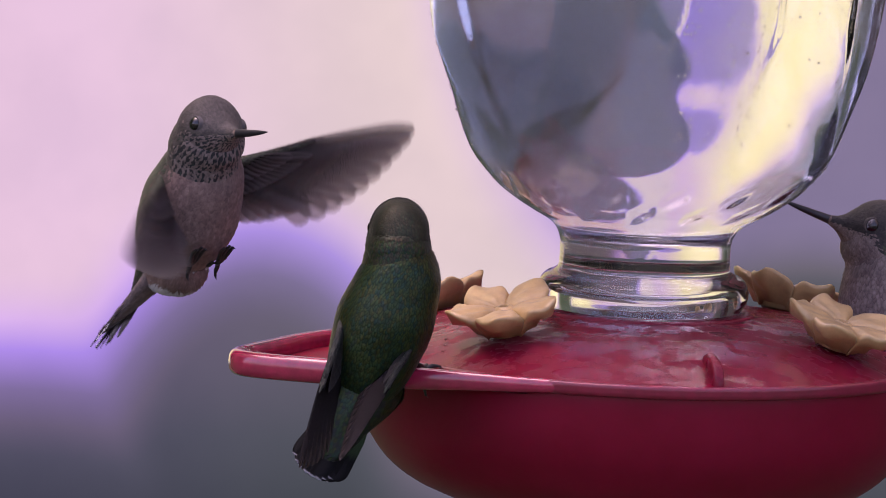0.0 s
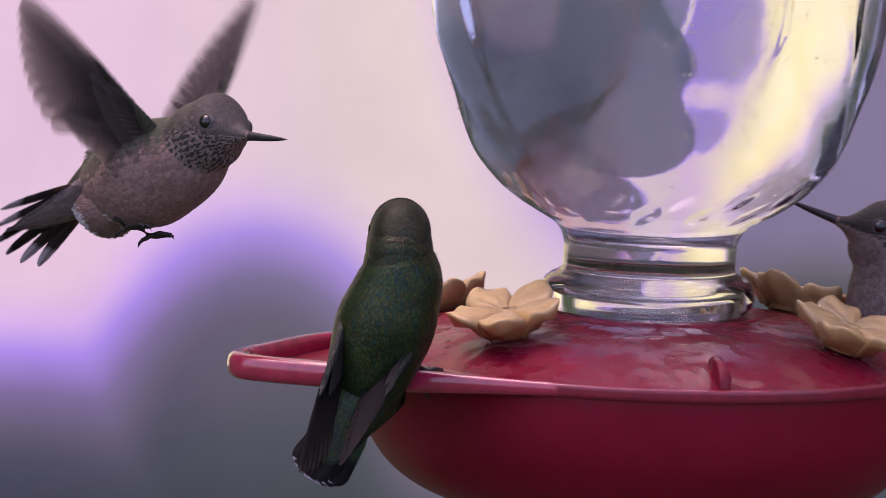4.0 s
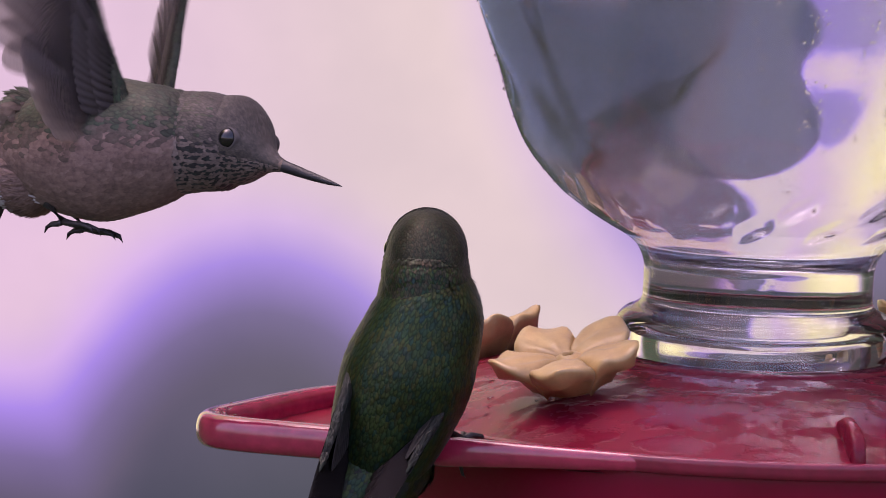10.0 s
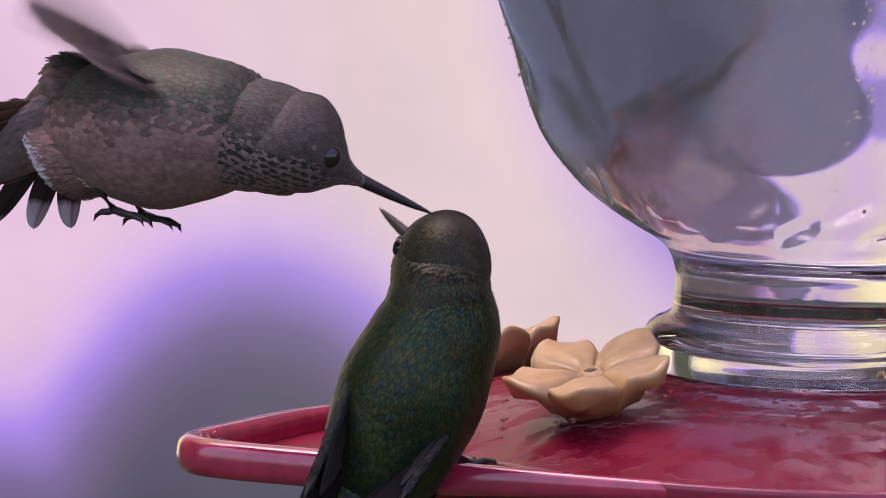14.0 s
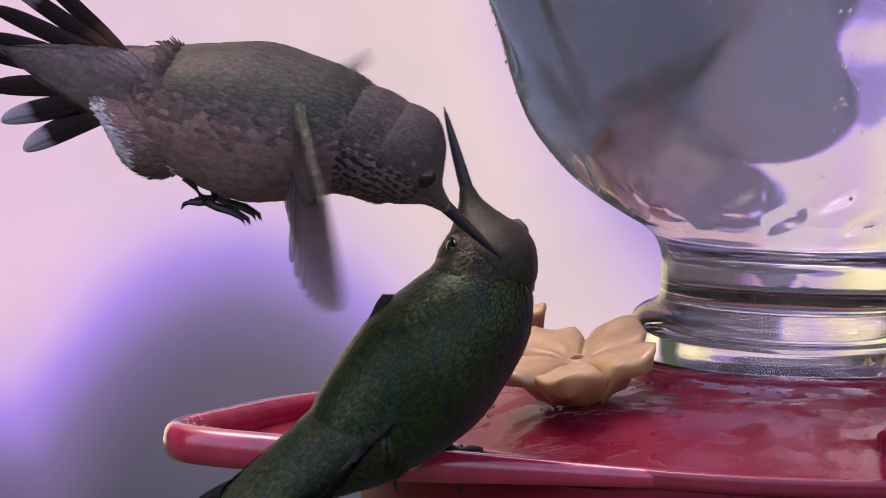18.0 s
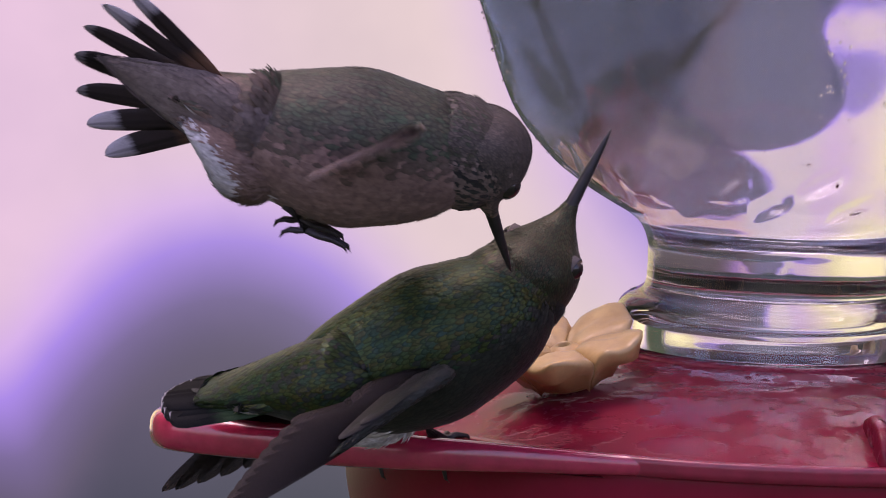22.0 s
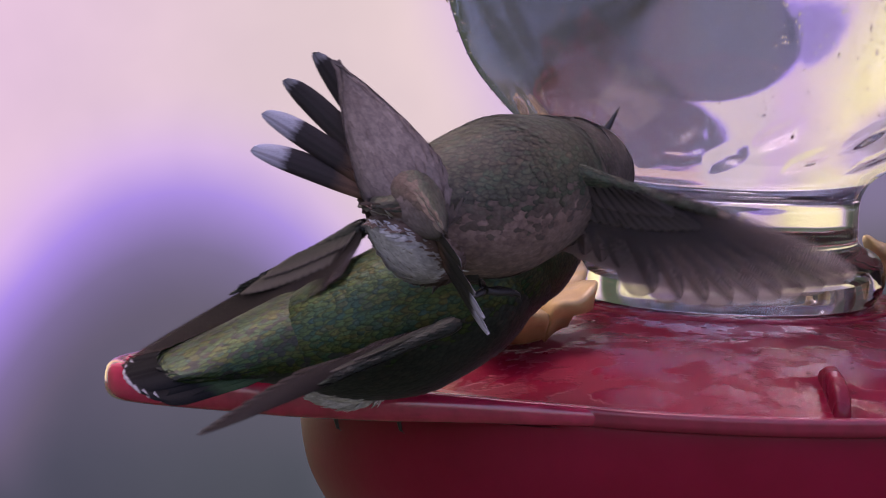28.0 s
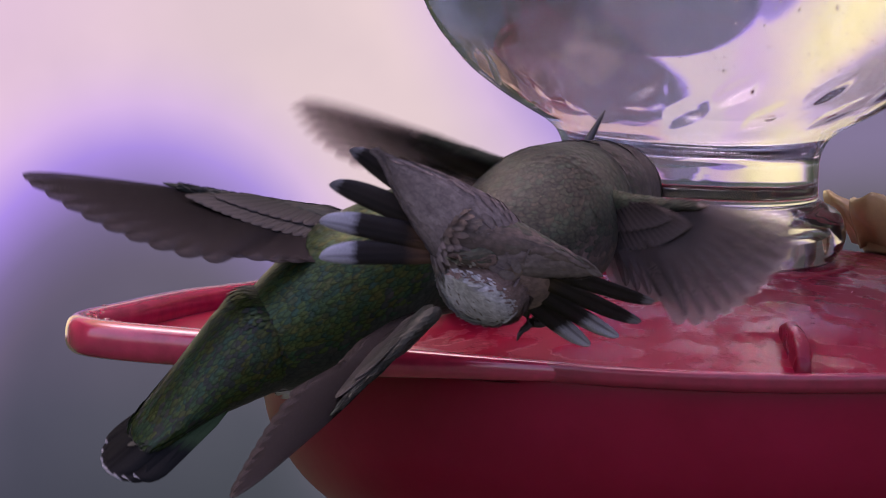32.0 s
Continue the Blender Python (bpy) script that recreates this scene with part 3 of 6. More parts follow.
    def beads(name, parent, items):
        verts, faces = [], []
        for c, q, tall in items:
            b = len(verts)
            verts += [c + Vector((v.x * q, v.y * q, v.z * q * tall)) for v in ball_v]
            faces += [[b + i for i in f] for f in ball_f]
        me = bpy.data.meshes.new(name)
        me.from_pydata(verts, [], faces)
        return tagged(mesh_part(name, me, WATER, parent, "small clear water drops"), kind="stuff")
    drops = []
    for a, h, q, tall in spots:
        r = float(np.interp(h, heights, radii)) * flutes(a, 1, h * CM) * CM
        drops.append((Vector((r * math.cos(a), r * math.sin(a), h * CM)), q * CM, tall))
    beads("water_drops", bottle, drops)
    # rain drops on the lid and the perch
    wet = []
    for _ in range(150):
        a, r = radians(rnd.uniform(180, 360)), rnd.uniform(3.1, 7.2)
        z = float(np.interp(r, [p[0] for p in lid], [p[1] for p in lid]))
        wet.append((Vector((r * math.cos(a), r * math.sin(a), z)) * CM, rnd.uniform(0.02, 0.085) * CM, 0.45))
    beads("water_drops", top, wet)
    rim = []
    for _ in range(26):
        p = rnd.gauss(0, 0.9)
        out = 11.35 - 0.55 * abs(p) ** 1.4 + rnd.uniform(-0.2, 0.1)
        d, s = Vector((math.cos(radians(203)), math.sin(radians(203)), 0)), Vector((-math.sin(radians(203)), math.cos(radians(203)), 0))
        rim.append((d * (out * CM) + s * (p * CM) + Vector((0, 0, -0.97 * CM)), rnd.uniform(0.03, 0.09) * CM, 0.5))
    beads("water_drops", top, rim)
    return top


def petal_mesh():
    """A plump petal, one fifth of a shallow cup: pillowed face, turned-up pointed tip, outer wall down to the lid."""
    bm = bmesh.new()
    nv = 18
    ridge = [(0.16, -0.02), (0.22, 0.14), (0.42, 0.30), (0.66, 0.40), (0.92, 0.42), (1.14, 0.42), (1.32, 0.44), (1.46, 0.46), (1.53, 0.40), (1.52, 0.30), (1.45, 0.16), (1.34, 0.02), (1.2, -0.12), (1.0, -0.40)]
    grid = []
    for r, z in ridge:
        row = []
        for j in range(nv + 1):
            v = 2 * j / nv - 1
            pt = max(0.0, 1 - abs(v)) ** 0.9
            crease = abs(v) ** 7
            out = min(1.0, max(0.0, (r - 0.3) / 1.0))
            rr = r * (0.84 - 0.06 * crease * out) + 0.42 * pt ** 0.95 * out * out * (1 if z > -0.1 else 0.35)
            zz = z * (0.72 if z > 0 else 1.0) - 0.15 * crease * (0.3 + 0.7 * out) - 0.05 * (1 - pt) * out + (0.13 * pt ** 1.8 * out ** 3 if z > 0.1 else 0) + (0.018 * math.cos(7.5 * v) * out if z > 0.1 else 0)
            zz += (0.05 * math.sin(5 * v + 4 * r) + 0.045 * noise.noise((v * 2.3, r * 3.1, 4.0))) * out * (1 - crease)
            a = radians(35.6) * v
            row.append(bm.verts.new((rr * math.cos(a) * CM, rr * math.sin(a) * CM, zz * CM)))
        grid.append(row)
    for p, q in zip(grid, grid[1:]):
        for j in range(nv):
            bm.faces.new((p[j], q[j], q[j + 1], p[j + 1]))
    edge = [[row[k] for row in grid] for k in (0, -1)]
    for e in edge:
        bm.faces.new(e)
    bm.faces.new(grid[0] + grid[-1][::-1])
    bmesh.ops.recalc_face_normals(bm, faces=bm.faces)
    me = bpy.data.meshes.new("petal")
    bm.to_mesh(me)
    bm.free()
    me.materials.append(FLOWER)
    return me


feeder()

# ---- birds ----
parts_of = {}


def lobe(sections):
    """Body surface from rows (x, z, half width, half height), as a function of s along and angle."""
    rows = smooth_profile(sections, 6)

    def at(s, a):
        f = s * (len(rows) - 1)
        i = min(int(f), len(rows) - 2)
        w = f - i
        x, z, ry, rz = (rows[i][k] * (1 - w) + rows[i + 1][k] * w for k in range(4))
        return Vector((x, ry * math.sin(a), z + rz * math.cos(a))) * CM
    skin = rings([(Vector((x, 0, z)) * CM, Vector((0, max(ry, 0.01), 0)) * CM, Vector((0, 0, max(rz, 0.01))) * CM) for x, z, ry, rz in rows], 32)
    return at, skin


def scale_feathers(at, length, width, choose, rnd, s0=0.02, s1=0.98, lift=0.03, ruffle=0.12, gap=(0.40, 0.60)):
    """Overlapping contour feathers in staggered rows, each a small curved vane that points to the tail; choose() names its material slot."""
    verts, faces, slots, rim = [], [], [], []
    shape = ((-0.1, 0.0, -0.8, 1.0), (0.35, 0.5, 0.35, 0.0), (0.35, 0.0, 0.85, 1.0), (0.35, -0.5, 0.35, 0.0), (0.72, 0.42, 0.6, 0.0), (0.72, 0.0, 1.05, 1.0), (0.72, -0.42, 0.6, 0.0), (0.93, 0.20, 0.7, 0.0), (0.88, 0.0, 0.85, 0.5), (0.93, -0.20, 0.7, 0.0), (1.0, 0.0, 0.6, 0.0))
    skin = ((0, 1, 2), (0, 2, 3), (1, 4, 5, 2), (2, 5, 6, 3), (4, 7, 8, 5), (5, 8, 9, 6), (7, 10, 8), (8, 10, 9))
    fine = np.linspace(s0, s1, 160)
    arc = np.zeros(160)
    for a in (0.0, math.pi / 2, math.pi):
        pts = [at(s, a) for s in fine]
        arc[1:] += np.cumsum([(q - p).length for p, q in zip(pts, pts[1:])]) / 3
    d0, row = 0.0, 0
    while d0 < arc[-1]:
        s = float(np.interp(d0, arc, fine))
        d0 += length(s) * gap[0] * CM
        row += 1
        ring = [at(s, 2 * math.pi * k / 24) for k in range(24)]
        around = sum((ring[k] - ring[k - 1]).length for k in range(24))
        n = max(6, int(around / (width(s) * gap[1] * CM)))
        for k in range(n):
            a = 2 * math.pi * (k + 0.5 * (row % 2) + rnd.uniform(-0.22, 0.22)) / n
            sj = min(s1, max(s0, s + rnd.uniform(-0.15, 0.15) * length(s) * CM / max(arc[-1], 1e-6) * (s1 - s0)))
            p = at(sj, a)
            slot = choose(sj, a, rnd, p / CM)
            if slot is None:
                continue
            d = at(max(0, sj - 0.02), a) - at(min(1, sj + 0.02), a)
            side = at(sj, a + 0.05) - at(sj, a - 0.05)
            if d.length < 1e-7 or side.length < 1e-7:
                continue
            d.normalize()
            nrm = d.cross(side).normalized()
            if nrm.dot(p - at(sj, a + math.pi)) < 0:
                nrm = -nrm
            d = (d + side.normalized() * rnd.uniform(-ruffle, ruffle)).normalized()
            side = nrm.cross(d).normalized()
            lf, wf = length(sj) * rnd.uniform(0.88, 1.15) * CM, width(sj) * rnd.uniform(0.9, 1.12) * CM
            up = lift * CM * rnd.uniform(0.6, 1.6)
            b = len(verts)
            for q, w, h, e in shape:
                verts.append(p + d * (q * lf) + side * (w * wf) + nrm * (h * up))
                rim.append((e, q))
            faces += [tuple(b + i for i in f) for f in skin]
            slots += [slot] * len(skin)
    return verts, faces, slots, rim


def feathered(name, at, mats, parent, label, length, width, choose, seed, **kw):
    rnd = random.Random(seed)
    v, f, slots, rim = scale_feathers(at, length, width, choose, rnd, **kw)
    me = bpy.data.meshes.new(name)
    me.from_pydata(v, [], f)
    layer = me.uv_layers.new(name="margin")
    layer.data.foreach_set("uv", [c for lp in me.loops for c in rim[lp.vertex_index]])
    ob = mesh_part(name, me, mats, parent, label)
    me.polygons.foreach_set("material_index", slots)
    return tagged(ob, kind="stuff")


def vane(length, width, tip=0.5, curve=0.0, camber=0.06, thick=0.012, n=10):
    """A flight feather along +y: rounded blade, raised shaft, curved back by curve, both faces."""
    bm = bmesh.new()
    layers, spot = [], {}
    for sgn in (1, -1):
        grid = []
        for i in range(n + 1):
            u = 1 - (1 - i / n) ** 1.7
            w = width * (0.30 + 0.70 * min(1, u * 3) ** 0.7) * (1 - max(0, (u - (1 - tip)) / tip) ** 2.4) ** 0.5 if u < 1 else 0.0
            row = []
            for j, q in enumerate((-1, -0.5, -0.12, 0, 0.5)):
                x = q * w * (1.0 if q < 0 else 0.9) - curve * u * u
                z = camber * width * (1 - q * q) + (0.5 * thick if sgn > 0 else -0.5 * thick) * (1.5 if j == 3 else 1) * (1 - 0.6 * u)
                row.append(bm.verts.new((x * CM, u * length * CM, z * CM)))
                spot[row[-1]] = (0.5 + 0.4 * q, u)
            grid.append(row)
        layers.append(grid)
        for i in range(n):
            for j in range(4):
                bm.faces.new((grid[i][j], grid[i][j + 1], grid[i + 1][j + 1], grid[i + 1][j]))
    a, b = layers
    for i in range(n):
        bm.faces.new((a[i][0], a[i + 1][0], b[i + 1][0], b[i][0]))
        bm.faces.new((a[i][4], b[i][4], b[i + 1][4], a[i + 1][4]))
    uv = bm.loops.layers.uv.new("along")
    for f in bm.faces:
        for lp in f.loops:
            lp[uv].uv = spot[lp.vert]
    bmesh.ops.recalc_face_normals(bm, faces=bm.faces)
    me = bpy.data.meshes.new("feather")
    bm.to_mesh(me)
    bm.free()
    return me


def wing(bird, name, side, vane_mat, arm_mats, chord, fan, span=1.0):
    """Arm along +y (left) or -y (right), leading edge at +x; ten primaries, six secondaries and two ranks of coverts, each a blade."""
    w = new(name)
    w.parent = bird
    parts_of[bird, name] = w
    flip = Matrix.Diagonal((span, side * span, span, 1))

    def put(ob, m):
        ob.data.transform(flip @ m)
        if side < 0:
            ob.data.flip_normals()
        return ob
    at, skin = lobe([(0, 0, 0.02, 0.02), (0.12, 0, 0.20, 0.13), (0.6, 0, 0.17, 0.11), (1.2, 0, 0.12, 0.085), (2.0, 0, 0.075, 0.06), (2.8, 0, 0.04, 0.035), (3.0, 0, 0.01, 0.01)])
    swing = Matrix.Rotation(radians(90), 4, "Z")
    put(part("arm", skin, arm_mats[0], w), swing)
    put(feathered("covert", at, [arm_mats[1]], w, "small overlapping wing coverts", lambda s: 0.22, lambda s: 0.12, lambda s, a, r, p: 0, 5, s0=0.06, s1=0.85, lift=0.006, ruffle=0.03), swing)
    for i in range(10):
        u = i / 9
        ang = radians((46 * (1 - u) ** 1.3) * fan + 2)
        ln = 2.3 + 1.95 * u ** 0.9 - (0.15 if i == 9 else 0)
        me = vane(ln, (0.54 - 0.12 * u) * chord, 0.22, 0.30 * (1 - u) + 0.30)
        ob = mesh_part("primary_feather", me, vane_mat, w)
        put(ob, Matrix.Translation((Vector((-0.06 + 0.05 * u, 0.55 + 0.72 * u, 0.03 - 0.012 * i)) * CM)) @ Matrix.Rotation(ang * 1.0, 4, "Z"))
    for i in range(6):
        u = i / 5
        me = vane(1.45 + 0.75 * u, 0.50 * chord, 0.28, 0.12)
        ob = mesh_part("secondary_feather", me, vane_mat, w)
        put(ob, Matrix.Translation((Vector((-0.05, 0.05 + 0.42 * u, 0.04 - 0.01 * i)) * CM)) @ Matrix.Rotation(radians((92 - 40 * u) * (0.05 + 0.95 * fan)), 4, "Z"))
    for rank, (count, short, high) in enumerate(((13, 1.0, 0.055), (10, 0.6, 0.085))):
        for i in range(count):
            u = i / (count - 1)
            for face in (1, -1):
                me = vane((0.95 + 0.35 * u) * short, 0.17, 0.45, 0.05, 0.03, 0.008, 6)
                ob = mesh_part("covert_feather", me, arm_mats[2], w)
                put(ob, Matrix.Translation((Vector((0.03, 0.08 + 1.25 * u, (high + 0.002 * i) * face)) * CM)) @ Matrix.Rotation(radians((80 - 62 * u) * (0.1 + 0.9 * fan)), 4, "Z"))
    return w


def tail_fan(bird, mat, length, spread, width, inner=None):
    """Ten tail feathers in two half fans that open backwards from the rump (local -x)."""
    for name, side in (("left_tail", -1), ("right_tail", 1)):
        t = new(name)
        t.parent = bird
        parts_of[bird, name] = t
        for i in range(4):
            u = side * (i + 0.4) / 3.4
            ln = length * (1 - 0.10 * abs(u) ** 2)
            me = vane(ln, width, 0.20 if spread < 30 else 0.36, 0.0, 0.10, 0.016, 12)
            mesh_part("tail_feather", me, inner if inner and i < 2 else mat, t)
            me.transform(Matrix.Translation((0, -u * 0.25 * CM, -abs(u) * 0.10 * CM + 0.008 * CM * i)) @ Matrix.Rotation(radians(90 + spread * u), 4, "Z") @ Matrix.Rotation(radians(-9 * u), 4, "Y"))


def leg(bird, x, y, z, fold, grip):
    """Short thigh, bare shank, three toes forward and one back, each with a hooked claw."""
    lg = part("leg", tube([Vector((x + 0.25, y, z + 0.35)) * CM, Vector((x + 0.05, y, z)) * CM, Vector((x + fold, y, z - 0.30)) * CM], [0.18 * CM, 0.12 * CM, 0.08 * CM], 10), LEG_DARK, bird, "dark scaly leg")
    f = Vector((x + fold, y, z - 0.30))
    for dy, dx in ((-0.13, 1), (0, 1.1), (0.13, 1), (0, -0.5)):
        p = [f, f + Vector((0.24 * dx, dy * 0.6, -0.05)), f + Vector((0.50 * dx, dy, -0.04 - grip * 0.05)), f + Vector((0.72 * dx, dy, -0.08 - grip * 0.12)), f + Vector((0.80 * dx, dy, -0.18 - grip * 0.15))]
        part("toe", tube([q * CM for q in p], [0.07 * CM, 0.062 * CM, 0.055 * CM, 0.04 * CM, 0.006 * CM], 8), LEG_DARK, lg)
    return lg


def bird_of(name, label, back, belly, crown, throat, down, under, vane_mat, arm_mats, tail_mat, spread, tail_len, tail_w, chord, seed, fold=(1.0, 1.0), plump=1.0, rump=1.0, span=1.0, vent=-0.1, fine=(0.30, 0.15), spot=None, slim=1.0, sides=None, stout=1.0, tail_inner=None):
    bird = tagged(new(name), label, "hummingbird", group="hummingbirds at the feeder")
    # trunk
    w, u = plump, rump
    x = 1.3 * (u - 1)
    at, skin = lobe([(-3.1 - 1.3 * x, 0.14, 0.02, 0.02), (-2.8 - 1.2 * x, 0.13, 0.34 * u, 0.13), (-2.2 - 0.5 * x, 0.10, 0.58 * u, 0.42), (-1.6, 0.0, 0.90 * (0.6 + 0.4 * u), 0.88), (-0.8, -0.06, 1.16 * w, 1.20), (0.2, -0.02, 1.28 * w, 1.38), (1.0, 0.04, 1.18 * w, 1.26), (1.7, 0.12, 1.0, 1.06), (2.15, 0.18, 0.74, 0.78), (2.45, 0.2, 0.4, 0.4), (2.55, 0.2, 0.03, 0.03)])
    part("trunk", skin, under, bird)

    def zone(s, a, r, p):
        c = math.cos(a) + r.uniform(-0.2, 0.2)
        if c > 0.22:
            return 0
        if c > -0.08:
            return 3
        if 0.15 < s < 0.30 and math.cos(a) + r.uniform(-0.25, 0.25) < vent:
            return 2
        return 1
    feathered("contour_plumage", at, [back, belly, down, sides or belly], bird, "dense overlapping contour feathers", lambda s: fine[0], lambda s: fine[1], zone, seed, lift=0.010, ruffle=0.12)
    # loose down round the vent and between the legs
    feathered("vent_down", at, [down], bird, "fluffy white vent down", lambda s: 0.50, lambda s: 0.07, lambda s, a, r, p: 0 if math.cos(a) + r.uniform(-0.3, 0.3) < vent - 0.15 else None, seed + 5, s0=0.12, s1=0.40, lift=0.045, ruffle=0.5, gap=(0.22, 0.6))
    # neck
    nk = new("neck")
    nk.parent = bird
    parts_of[bird, "neck"] = nk
    nat, nskin = lobe([(-1.2, 0, 0.4, 0.4), (-0.85, 0, 0.95 * stout, 0.98), (-0.3, 0, 0.97 * stout, 1.0), (0.1, 0, 0.92 * stout, 0.98), (0.42, 0, 0.85 * stout, 0.93), (0.75, 0, 0.74 * stout, 0.82), (1.0, 0, 0.50, 0.52)])
    part("nape", nskin, under, nk)

    def speckled(x, a, step=0.175):
        """Rows of drop-shaped dark spots that run from the chin down the throat."""
        i = math.floor(a / step)
        u, v = a / step - i - 0.5, (x / 0.19 + 0.5 * (i % 2)) % 1 - 0.5
        return (u / 0.31) ** 2 + (v / 0.40) ** 2 < 1

    def collar(s, a, r, p):
        c = math.cos(a) + r.uniform(-0.15, 0.15)
        if c > -0.05:
            return 2 if s + r.uniform(-0.4, 0.4) > 0.36 else 0
        if p.x < -0.12 + r.uniform(-0.12, 0.12):
            return 3
        return 4 if spot and speckled(p.x, a) else 1
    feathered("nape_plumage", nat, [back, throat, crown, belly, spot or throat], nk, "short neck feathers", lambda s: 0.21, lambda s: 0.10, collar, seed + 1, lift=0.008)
    hn = new("hindneck")
    hn.parent = bird
    parts_of[bird, "hindneck"] = hn
    fat, fskin = lobe([(-0.95, 0, 0.3, 0.3), (-0.7, 0, 0.80 * slim, 0.82 * slim), (-0.25, 0, 0.93 * slim, 0.95 * slim), (0.2, 0.0, 0.90 * slim, 0.92 * slim), (0.55, 0, 0.78 * slim, 0.80 * slim), (0.8, 0, 0.5, 0.5), (0.9, 0, 0.1, 0.1)])
    part("hindneck_skin", fskin, under, hn)

    def ruff(s, a, r, p):
        if math.cos(a) + r.uniform(-0.15, 0.15) > -0.10:
            return 3 if r.random() > 0.25 + 1.1 * s else 0
        return 2 if spot and speckled(p.x, a) else 1
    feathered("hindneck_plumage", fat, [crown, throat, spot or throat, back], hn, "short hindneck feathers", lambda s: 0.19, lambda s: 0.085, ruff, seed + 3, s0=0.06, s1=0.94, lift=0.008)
    # head
    hd = new("head")
    hd.parent = bird
    parts_of[bird, "head"] = hd
    hat, hskin = lobe([(-1.04, -0.30, 0.02, 0.02), (-0.90, -0.25, 0.46 * slim, 0.46), (-0.52, -0.06, 0.77 * slim, 0.80), (0.0, 0.02, 0.85 * slim, 0.87), (0.38, -0.02, 0.74 * slim, 0.72), (0.66, -0.09, 0.50 * slim, 0.47), (0.88, -0.14, 0.30, 0.27), (1.08, -0.165, 0.185, 0.165), (1.30, -0.175, 0.12, 0.105)])
    part("skull", hskin, under, hd)

    def face(s, a, r, p):
        if math.hypot(p.x - 0.02, p.z - 0.16) < 0.05 and abs(p.y) > 0.4:
            return 3
        c = math.cos(a) + r.uniform(-0.10, 0.10)
        if c > -0.18 - 0.10 * (p.x > 0.3):
            return 0
        return 2 if spot and speckled(p.x, a) else 1
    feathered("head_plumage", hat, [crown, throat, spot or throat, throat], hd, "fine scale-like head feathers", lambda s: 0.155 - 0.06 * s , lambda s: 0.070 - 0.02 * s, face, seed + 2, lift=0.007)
    bill = [(0.95 + 1.80 * u, 0, -0.16 - 0.03 * math.sin(u * 2.6) - 0.05 * u * u) for u in np.linspace(0, 1, 12)]
    part("bill", tube([Vector(p) * CM for p in bill], [CM * (0.095 * (1 - u) ** 0.8 + 0.035 * (1 - u ** 6) + 0.004) for u in np.linspace(0, 1, 12)], 14), BILL_BLACK, hd, "long slender black bill")
    for sd in (1, -1):
        e = Vector((0.30, 0.645 * sd * slim, 0.09)) * CM
        bm = bmesh.new()
        bmesh.ops.create_uvsphere(bm, u_segments=20, v_segments=12, radius=0.215 * CM)
        bmesh.ops.translate(bm, verts=bm.verts, vec=e)
        part("eye", bm, EYE_BLACK, hd, "glossy black eye")
        bm = rings([(e + Vector((0.0, 0.03 * sd, 0)) * CM + Vector((0, q * sd, 0)) * CM, Vector((r, 0, 0)) * CM, Vector((0, 0, r * 0.95)) * CM) for q, r in ((-0.10, 0.24), (0.05, 0.235), (0.065, 0.222), (0.05, 0.20))], 20, False)
        part("eye_ring", bm, EYE_RING, hd)
    wing(bird, "left_wing", 1, vane_mat, arm_mats, chord, fold[0], span)
    wing(bird, "right_wing", -1, vane_mat, arm_mats, chord, fold[1], span)
    tail_fan(bird, tail_mat, tail_len, spread, tail_w, tail_inner)
    return bird


hover_bird = bird_of("hovering_hummingbird", "bronze-backed hummingbird with spotted throat and white-tipped tail, hovering", BRONZE_BACK, BUFF_FLANK, CROWN_GREY, THROAT_PALE, WHITE_DOWN, UNDERBODY, WING_GREY, [UNDERBODY, BRONZE_BACK, WING_COVERT], TAIL_BANDED, 40, 3.05, 0.30, 1.05, 11, fold=(0.75, 0.75), rump=0.9, vent=-0.95, spot=THROAT_SPOT, sides=BROWN_SIDE, tail_inner=TAIL_PLAIN)
cat, cskin = lobe([(-2.45, -0.06, 0.03, 0.02), (-2.25, -0.08, 0.15, 0.06), (-1.7, -0.14, 0.38, 0.14), (-0.9, -0.20, 0.62, 0.24), (-0.1, -0.22, 0.70, 0.34), (0.6, -0.2, 0.5, 0.3), (0.75, -0.2, 0.05, 0.05)])
wedge = part("undertail_covert", cskin, UNDERBODY, parts_of[hover_bird, "left_tail"], "pale grey-buff wedge of undertail feathers")
feathered("covert_plumage", cat, [UNDERTAIL], wedge, "", lambda s: 0.5, lambda s: 0.17, lambda s, a, r, p: 0, 23, s0=0.16, lift=0.006, ruffle=0.04)
vat, vskin = lobe([(-2.75, -0.22, 0.04, 0.04), (-2.4, -0.38, 0.50, 0.30), (-1.8, -0.62, 0.74, 0.62), (-1.25, -0.70, 0.70, 0.60), (-0.85, -0.66, 0.38, 0.32), (-0.75, -0.56, 0.03, 0.03)])
tuft = part("vent_tuft", vskin, UNDERBODY, hover_bird, "puffed white vent feathers")
feathered("tuft_plumage", vat, [WHITE_DOWN, BUFF_FLANK], tuft, "", lambda s: 0.34, lambda s: 0.06, lambda s, a, r, p: 0 if math.cos(a) + r.uniform(-0.12, 0.12) < 0.85 - 2.2 * s and s < 0.52 else 1, 29, s0=0.08, s1=0.9, lift=0.02, ruffle=0.4, gap=(0.25, 0.6))
uat, uskin = lobe([(-1.95, 0.05, 0.04, 0.03), (-1.6, 0.05, 0.26, 0.09), (-1.1, 0.05, 0.46, 0.22), (-0.5, 0.03, 0.62, 0.42), (0.1, 0.0, 0.74, 0.60), (0.6, -0.02, 0.80, 0.70), (0.95, 0.0, 0.3, 0.3), (1.0, 0.0, 0.05, 0.05)])
